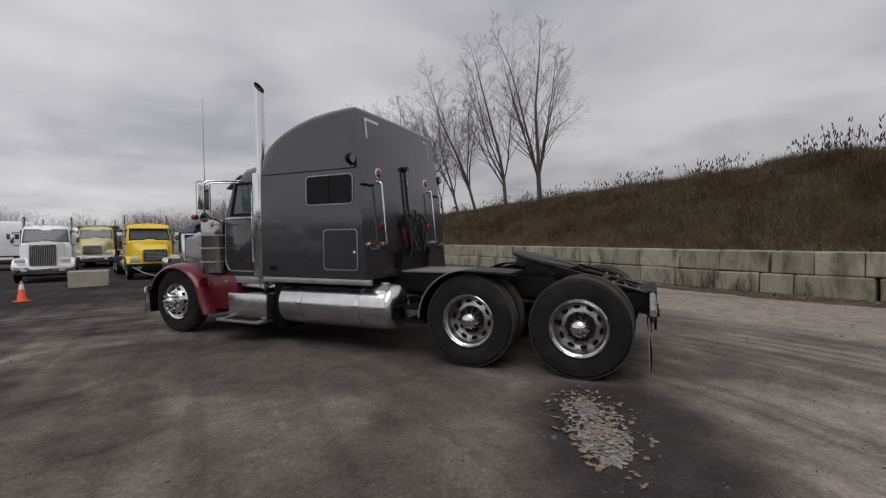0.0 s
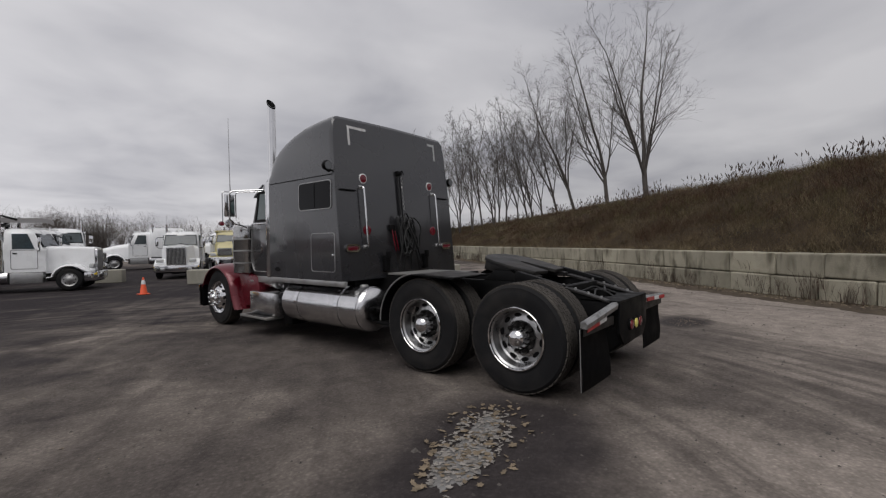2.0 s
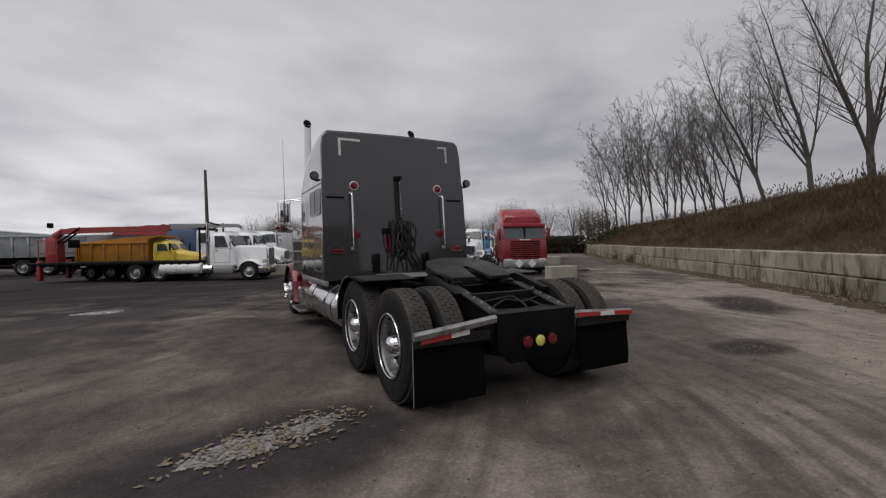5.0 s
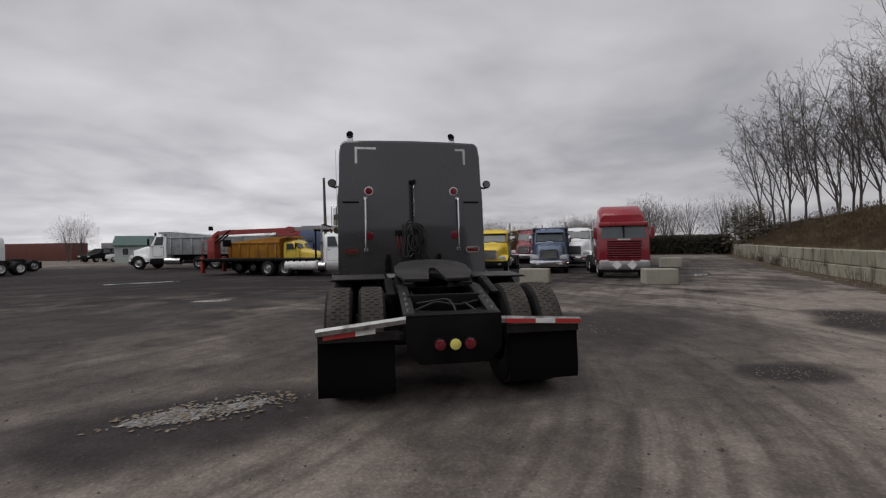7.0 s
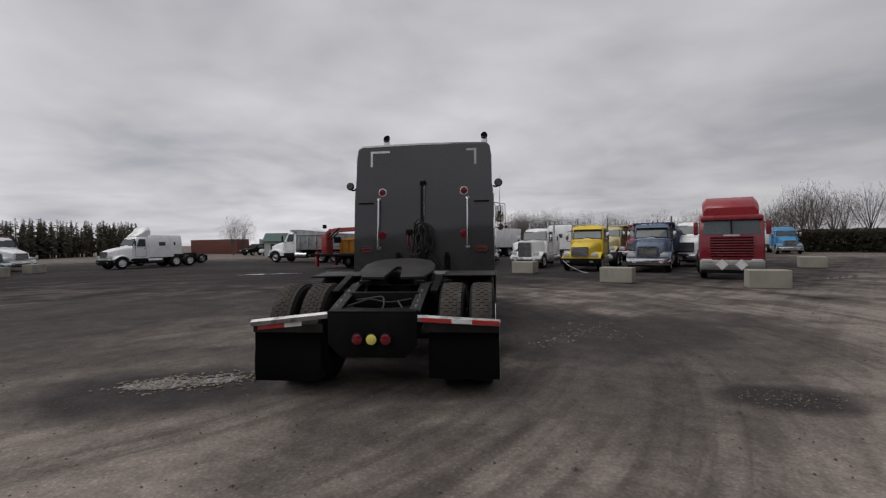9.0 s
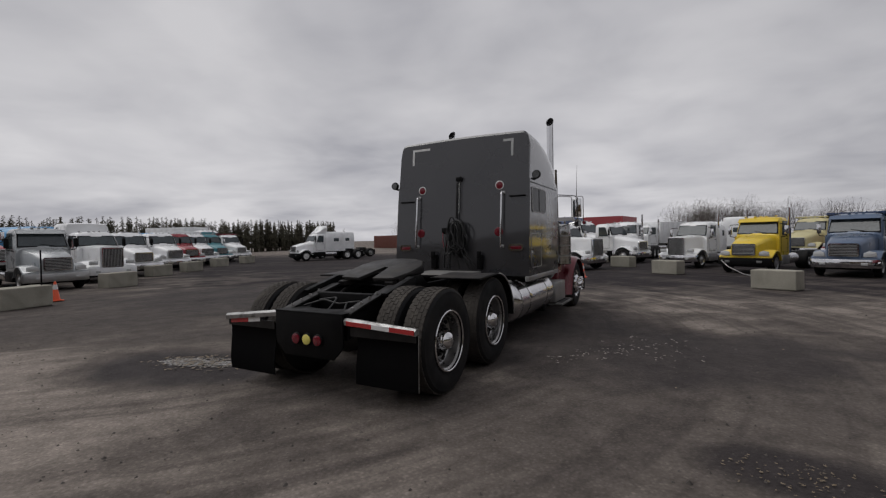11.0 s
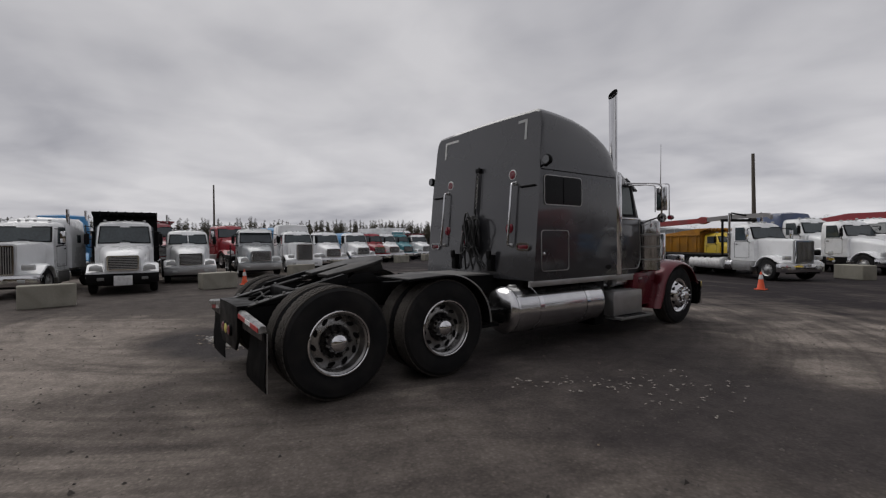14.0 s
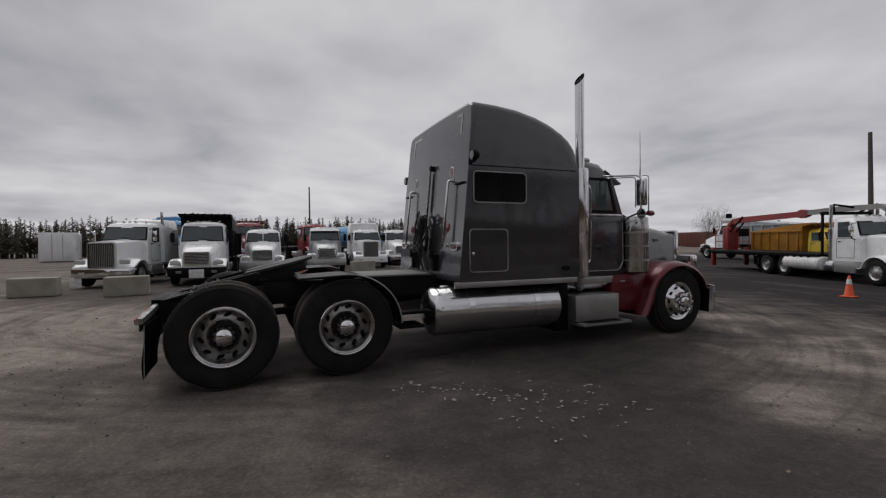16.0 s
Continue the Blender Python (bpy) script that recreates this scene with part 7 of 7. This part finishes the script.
def crane_truck():
    """White flat-bed truck with a red loader crane folded over its deck."""
    hx, hy = -0.95, 18.9
    root = conventional("white flat-bed truck with a folded red loader crane", hx + 0.68, hy - 0.38, -26, "white", 0.79, hood="square", tall_grille=True, stacks=2, load="", length=6.6, cab_top=2.78, group="trucks at the crane end")
    root.name = "crane_truck"
    part("flat_deck", box(-1.2, 1.2, -13.3, -3.7, 1.02, 1.16, 0.01), "black", root)
    bm = bmesh.new()
    for i in range(20):
        bx(bm, -1.21, 1.21, -13.1 + i * 0.46, -12.98 + i * 0.46, 0.94, 1.02)
    part("deck_bearers", bm, "black", root)
    # head rack behind the cab
    hr = part("head_rack", box(-1.05, -0.97, -3.75, -3.65, 1.1, 3.05, 0.01), "black", root, "black rack that carries the folded boom")
    part("rack_post", box(0.97, 1.05, -3.75, -3.65, 1.1, 3.05, 0.01), "black", hr)
    part("rack_beam", box(-1.05, 1.05, -3.80, -3.60, 2.92, 3.06, 0.01), "black", hr)
    bm = bmesh.new()
    for s in (-1, 1):
        tube(bm, [(s * 0.5, -3.7, 3.0), (s * 0.9, -3.2, 3.35), (s * 0.3, -2.9, 3.2)], 0.05, 6)
    part("grapple", bm, "black", hr, "black grapple resting on the rack")
    # mast and boom
    mast = part("crane_mast", box(-0.35, 0.35, -13.00, -12.40, 1.1, 2.6, 0.05), "crane_red", root, "faded red crane mast")
    bm = tube(bmesh.new(), [(0, -12.70, 2.5), (0, -12.60, 2.75), (0, -12.20, 3.02)], [0.26, 0.22, 0.18], 8)
    part("mast_neck", bm, "crane_red", mast)
    bm = bmesh.new()
    loft(bm, [[(dx, y, z + dz) for dx, dz in ((-w, -h), (w, -h), (w, h), (-w, h))] for y, z, w, h in ((-12.30, 2.95, 0.13, 0.14), (-11.50, 3.02, 0.16, 0.17), (-6.6, 3.10, 0.14, 0.14), (-6.3, 3.11, 0.14, 0.22), (-5.9, 3.12, 0.12, 0.14))])
    part("boom", bm, "crane_red", mast, "faded red crane boom")
    bm = bmesh.new()
    loft(bm, [[(dx, y, z + dz) for dx, dz in ((-w, -h), (w, -h), (w, h), (-w, h))] for y, z, w, h in ((-6.0, 3.14, 0.10, 0.12), (-3.9, 3.20, 0.10, 0.12), (-1.9, 3.18, 0.08, 0.10), (-1.7, 3.05, 0.08, 0.10))])
    part("boom_extension", bm, "shed", mast, "grey boom extension")
    for s in (-1, 1):
        part("ram", tube(bmesh.new(), [(s * 0.2, -12.40, 2.3), (s * 0.17, -11.10, 3.2)], 0.05, 8), "black", mast)
        for yy in (-13.05, -12.0):
            part("stand_post", tube(bmesh.new(), [(s * 0.75, yy, 1.1), (s * 0.75, yy, 2.45)], 0.03, 6), "crane_red", mast)
        for zz in (1.7, 2.45):
            part("stand_rail", tube(bmesh.new(), [(s * 0.75, -13.05, zz), (s * 0.75, -12.00, zz)], 0.03, 6), "crane_red", mast)
        part("outrigger", box(*sorted((s * 0.9, s * 1.15)), -12.85, -12.65, 0.15, 1.3, 0.02), "crane_red", mast)
    part("crane_seat", box(-0.55, -0.1, -12.05, -11.65, 2.0, 2.5, 0.04), "black", mast)
    part("work_light", box(-0.25, 0.1, -13.10, -12.95, 3.2, 3.5, 0.04), "black", mast)
    bm = bmesh.new()
    lathe(bm, [(-5.9, 0.28), (-5.86, 0.32), (-3.6, 0.32), (-3.56, 0.28)], "y", (1.0, 0, 0.72), 24)
    part("side_tank", bm, "tape_white", root, "long dull off-white fuel tank")
    return root


crane_truck()
conventional("yellow dump truck with a battered box, standing beyond the crane", -3.0, 21.8, -26, "yellow", 0.72, load="dump", load_paint="orange", bumper="black", cab_top=2.6, group="trucks at the crane end")
conventional("white truck standing close behind the crane truck", 1.3, 24.6, -26, "white", 0.84, load="flat", group="trucks at the crane end")
conventional("dark blue sleeper tractor beyond the crane truck", -0.6, 26.6, -26, "white", 0.93, sleeper=1.8, sleeper_top=3.2, sleeper_paint="navy", group="trucks at the crane end")
conventional("white dump truck with a silver box beyond the crane", -17.6, 32.8, 165, "white", 0.93, load="dump", load_paint="silver", group="trucks at the crane end")
conventional("blue tractor far along the lane", 27.0, 37.0, 250, "azure", 0.8, stacks=1, sleeper=1.4, sleeper_top=3.0, group="trucks far along the lane")
conventional("white sleeper tractor standing across the lane end", 39.0, 43.0, -20, "white", 0.75, sleeper=1.6, sleeper_top=2.9, sleeper_paint="white", group="trucks far along the lane")
conventional("white box truck far along the lane", 33.5, 43.5, -20, "white", 0.7, load="box", load_paint="white", group="trucks far along the lane")
# ---- small things in the yard ----
def tow_rod():
    """A thin tow rod hooked on the yellow truck's bumper, its eye lying on the ground."""
    bm = tube(bmesh.new(), rounded([(0.98, 0.10, 0.66), (0.55, 0.42, 0.36), (-0.35, 1.02, 0.06), (-0.62, 1.15, 0.03)], 0.15), 0.022, 7)
    tube(bm, [(-0.62 - 0.07 + 0.07 * math.cos(a), 1.15 + 0.07 * math.sin(a), 0.03) for a in [math.tau * i / 12 for i in range(13)]], 0.018, 6)
    ob = part("tow_rod", bm, "dull_alu")
    ob.matrix_world = place(5.5, 17.5, R1, 0.8)
    tagged(ob, "thin grey tow rod leaning from the yellow bumper to the ground", "tow rod")


tow_rod()


def loose_block(x, y, turn, k=1.0):
    bm = box(-0.56 * k, 0.56 * k, -0.30, 0.30, 0, 0.56 * k, 0.03, 2)
    for v in bm.verts:
        v.co += noise.noise_vector(v.co * 2.1 + Vector((x, y, 0))) * 0.02
    ob = part("barrier_block", bm, "concrete", smooth=False)
    ob.matrix_world = pose(x, y, -0.01, 0, 0, turn)
    return tagged(ob, "rough stained concrete barrier block on the yard", "concrete block", "barrier blocks before the trucks")


for x, y, t in ((-10.6, -5.7, 96), (-9.7, -3.2, 97), (-12.1, 1.1, 98), (-15.9, 5.3, 100), (-20.2, 9.3, 100), (-22.0, 12.2, 100), (-25.2, 16.3, 100), (-27.0, 20.0, 100), (0.6, 21.0, 150), (2.8, 16.9, 150), (5.75, 11.8, 152), (9.7, 9.8, 165), (17.0, 19.0, 160)):
    loose_block(x, y, t)


def cone(x, y, k=1.0, band=False):
    root = thing("traffic_cone", "orange plastic traffic cone on a square foot", "traffic cone", pose(x, y, 0.0) @ Matrix.Diagonal((k, k, k, 1)), group="traffic cones")
    bm = lathe(bmesh.new(), [(0.03, 0.15), (0.06, 0.135), (0.69, 0.035), (0.71, 0.025)], "z", (0, 0, 0), 22)
    b = part("cone_body", bm, "cone_orange", root)
    part("collar", lathe(bmesh.new(), [(0.42, 0.083), (0.422, 0.086), (0.60, 0.056), (0.602, 0.052)], "z", (0, 0, 0), 22), "tape_white" if band else "cone_orange", b)
    part("foot", box(-0.19, 0.19, -0.19, 0.19, 0.0, 0.035, 0.012), "cone_orange", root)
    return root


cone(-0.15, 14.2, 0.76, True)
cone(-12.9, 2.15, 0.80, True)


def marker_post(x, y):
    bm = tube(bmesh.new(), [(0, 0, 0), (0, 0, 1.5)], 0.02, 6)
    ob = part("marker_post", bm, "black")
    ob.matrix_world = pose(x, y, 0)
    tagged(ob, "thin dark marker post beside a block", "post")


marker_post(-12.0, 1.5)


def container(x, y, turn, paint, length, label):
    root = thing("cargo_container", label, "container", pose(x, y, 0, 0, 0, turn))
    part("shell", box(-1.2, 1.2, -length / 2, length / 2, 0.05, 2.5, 0.02), paint, root)
    for i in range(int(length / 0.4)):
        yy = -length / 2 + 0.2 + i * 0.4
        part("corrugation", box(-1.235, 1.235, yy - 0.07, yy + 0.07, 0.2, 2.35), paint, root)
    for s in (-1, 1):
        part("door_leaf", box(*sorted((s * 0.03, s * 1.15)), length / 2, length / 2 + 0.03, 0.15, 2.4, 0.01), paint, root)
        part("lock_bar", tube(bmesh.new(), [(s * 0.35, length / 2 + 0.05, 0.2), (s * 0.35, length / 2 + 0.05, 2.35)], 0.018, 6), "dull_alu", root)
    return root


container(-44.5, -15.6, -78, "white", 6.0, "off-white cargo container with a rusty side")
container(-49.0, -12.4, -78, "rust", 6.0, "rust red cargo container beside a white one")
container(-46.5, 70.0, 70, "rust", 12.0, "rust red cargo container by the far gate")
container(-37.0, 74.0, 75, "shed", 8.0, "grey cargo container by the far gate")


def car(x, y, heading, paint, label, category, tall):
    """A small vehicle parked by the office."""
    root = thing("parked_car", label, category, pose(x, y, 0, 0, 0, heading - 90), group="cars by the office")
    bm = bmesh.new()
    prof = [(-4.3, 0.45), (-4.32, 0.95), (-4.2, 1.05), (-1.25, 1.05), (-0.1, 0.85), (0.0, 0.6), (-0.02, 0.4)]
    prism(bm, prof, "x", -0.88, 0.88, 0.06)
    body = part("body", bm, paint, root)
    bm = bmesh.new()
    loft(bm, [[(-0.84, -4.2, 1.03), (0.84, -4.2, 1.03), (0.84, -1.2, 1.03), (-0.84, -1.2, 1.03)], [(-0.68, -4.0, tall), (0.68, -4.0, tall), (0.68, -2.0, tall), (-0.68, -2.0, tall)]])
    cabin = part("cabin", bm, paint, body, smooth=False)
    for s in (-1, 1):
        for y0, y1 in ((-3.9, -2.95), (-2.8, -1.75)):
            bm = bmesh.new()
            loft(bm, [[(s * 0.835, y0, 1.1), (s * 0.835, y1, 1.1), (s * 0.70, y1 - 0.25, tall - 0.08), (s * 0.70, y0 + 0.05, tall - 0.08)], [(s * 0.855, y0, 1.1), (s * 0.855, y1, 1.1), (s * 0.72, y1 - 0.25, tall - 0.08), (s * 0.72, y0 + 0.05, tall - 0.08)]])
            part("side_window", bm, "screen", cabin, smooth=False)
        for yy in (-0.85, -3.45):
            plain_wheel(root, 0.88, yy, s, 0.34)
        part("head_lamp", box(*sorted((s * 0.5, s * 0.82)), -0.06, 0.02, 0.62, 0.78, 0.02), "lamp_glass", body)
    return root


car(-33.4, 55.0, 250, "black", "dark estate car parked by the office", "car", 1.62)
car(-30.8, 54.6, 200, "white", "white van parked beside the office", "van", 2.1)


def leaves(name, label, count, where, size, material, flat=0.35, lift=0.0):
    rnd = random.Random(len(name) * 7 + count)
    verts, faces = [], []
    shape = [(0, -1), (0.45, -0.5), (0.95, -0.35), (0.6, 0.05), (0.75, 0.55), (0.28, 0.5), (0, 1.05), (-0.28, 0.5), (-0.75, 0.55), (-0.6, 0.05), (-0.95, -0.35), (-0.45, -0.5)]
    for _ in range(count):
        x, y = where(rnd)
        z = ground_height(x, y) - 0.012 + rnd.uniform(0.006, 0.016) + lift
        k = rnd.uniform(*size)
        thin = rnd.uniform(0.25, 0.9)
        a = rnd.uniform(0, math.tau)
        tilt = Euler((rnd.gauss(0, flat), rnd.gauss(0, flat), a)).to_matrix()
        n = len(verts)
        verts.append(tuple(Vector((x, y, z + 0.004)) + tilt @ Vector((0, 0, 0.05 * k))))
        for px, py in shape:
            q = tilt @ Vector((px * k * thin, py * k, 0.12 * k * (px * px)))
            verts.append((x + q.x, y + q.y, max(z + q.z, z - 0.001)))
        faces += [(n, n + 1 + i, n + 1 + (i + 1) % 12) for i in range(12)]
    me = bpy.data.meshes.new(name)
    me.from_pydata(verts, [], faces)
    me.materials.append(M[material])
    return tagged(new(name, me), label, "leaves", kind="stuff")


def blob(cx, cy, rx, ry, turn):
    c, s = math.cos(radians(turn)), math.sin(radians(turn))

    def pick(rnd):
        a, q = rnd.uniform(0, math.tau), rnd.random() ** 0.6
        k = 1 + 0.4 * noise.noise((math.cos(a) * 2 + cx, math.sin(a) * 2, 1.0))
        u, v = q * k * rx * math.cos(a), q * k * ry * math.sin(a)
        return cx + c * u - s * v, cy + s * u + c * v
    return pick


leaves("leaf_litter", "wet bleached leaves matted on a frozen puddle", 420, blob(-2.36, -0.34, 0.70, 0.24, 17), (0.010, 0.034), "leaf_mat", 0.07)
leaves("brown_leaf_litter", "brown and tan leaves round the frozen puddle", 200, blob(-2.32, -0.34, 0.86, 0.38, 17), (0.012, 0.048), "leaf", 0.16)
leaves("strewn_leaves", "pale leaves strewn over the damp ground", 60, blob(3.0, 2.9, 0.75, 0.75, 20), (0.012, 0.032), "leaf_wet", 0.12)
leaves("track_leaves", "leaf scraps in a rut beside the tractor", 40, blob(2.2, 2.1, 0.75, 0.28, 45), (0.014, 0.032), "leaf_wet", 0.12)
leaves("patch_leaves", "leaf scraps on a dark patch", 120, blob(4.1, -0.5, 0.5, 0.3, 0), (0.006, 0.018), "leaf", 0.12)
leaves("lane_leaves", "leaf scraps in the lane", 260, blob(8.6, 2.2, 1.5, 0.7, 45), (0.012, 0.032), "leaf", 0.2)
leaves("loose_leaves", "single dry leaves scattered over the yard", 200, lambda r: (r.uniform(-8, 9), r.uniform(-5, 11)), (0.008, 0.024), "leaf", 0.2)


def wall_litter(rnd):
    p, d = BANK[int((len(BANK) - 1) * rnd.random() ** 1.2)]
    q = p + d * rnd.uniform(-0.4, 0.4) - Vector((d.y, -d.x, 0)) * (0.36 + abs(rnd.gauss(0, 0.28)))
    return q.x, q.y


leaves("wall_litter", "brown leaf litter along the foot of the wall", 4200, wall_litter, (0.024, 0.055), "litter", 0.4, 0.03)


def stones():
    rnd = random.Random(77)
    verts, faces = [], []
    for i in range(9000):
        a, r = rnd.uniform(0, math.tau), 9.5 * math.sqrt(rnd.random())
        x, y = r * math.cos(a), 0.5 + r * math.sin(a)
        k = 0.004 + 0.012 * rnd.random() ** 3 + (rnd.uniform(0.008, 0.022) if rnd.random() < 0.012 else 0)
        z = ground_height(x, y) - 0.012
        n = len(verts)
        t = rnd.uniform(0, math.tau)
        for j in range(4):
            verts.append((x + k * rnd.uniform(0.7, 1.4) * math.cos(t + j * math.pi / 2), y + k * rnd.uniform(0.7, 1.4) * math.sin(t + j * math.pi / 2), z))
        verts.append((x + rnd.uniform(-0.3, 0.3) * k, y + rnd.uniform(-0.3, 0.3) * k, z + k * rnd.uniform(0.6, 1.2)))
        faces += [(n, n + 1, n + 4), (n + 1, n + 2, n + 4), (n + 2, n + 3, n + 4), (n + 3, n, n + 4)]
    me = bpy.data.meshes.new("gravel")
    me.from_pydata(verts, [], faces)
    me.materials.append(M["pebble"])
    tagged(new("gravel", me), "loose grit and small stones on the yard", "gravel", kind="stuff")


stones()


def puddle(x, y, rx, ry, turn, seed, label, film="puddle"):
    bm = bmesh.new()
    rnd = random.Random(seed)
    vs = []
    for i in range(72):
        a = math.tau * i / 72
        k = 1 + 0.22 * noise.noise((math.cos(a) * 5 + seed, math.sin(a) * 5, seed)) + 0.35 * noise.noise((math.cos(a) * 1.6 + seed, math.sin(a) * 1.6, seed)) + 0.1 * rnd.uniform(-1, 1)
        vs.append(bm.verts.new((rx * k * math.cos(a), ry * k * math.sin(a), 0)))
    bm.faces.new(vs)
    ob = part("puddle", bm, film, smooth=False)
    z = max(ground_height(x + rx * u, y + ry * v) for u in (-1, 0, 1) for v in (-1, 0, 1)) - 0.012 + 0.003
    ob.matrix_world = pose(x, y, z, 0, 0, turn)
    tagged(ob, label, "puddle", "puddles on the yard", "structure")


puddle(-5.2, 9.2, 0.55, 0.30, 10, 3, "small frozen puddle", "ice")
puddle(-2.62, -0.42, 0.34, 0.17, 17, 6, "film of thin ice under matted leaves", "ice")
puddle(-2.05, -0.24, 0.27, 0.11, 20, 12, "scrap of thin ice under matted leaves", "ice")
puddle(-10.5, 17.5, 1.6, 0.3, 20, 8, "long thin puddle across the yard")
puddle(14.5, 13.5, 1.2, 0.3, 40, 9, "thin puddle in the lane")
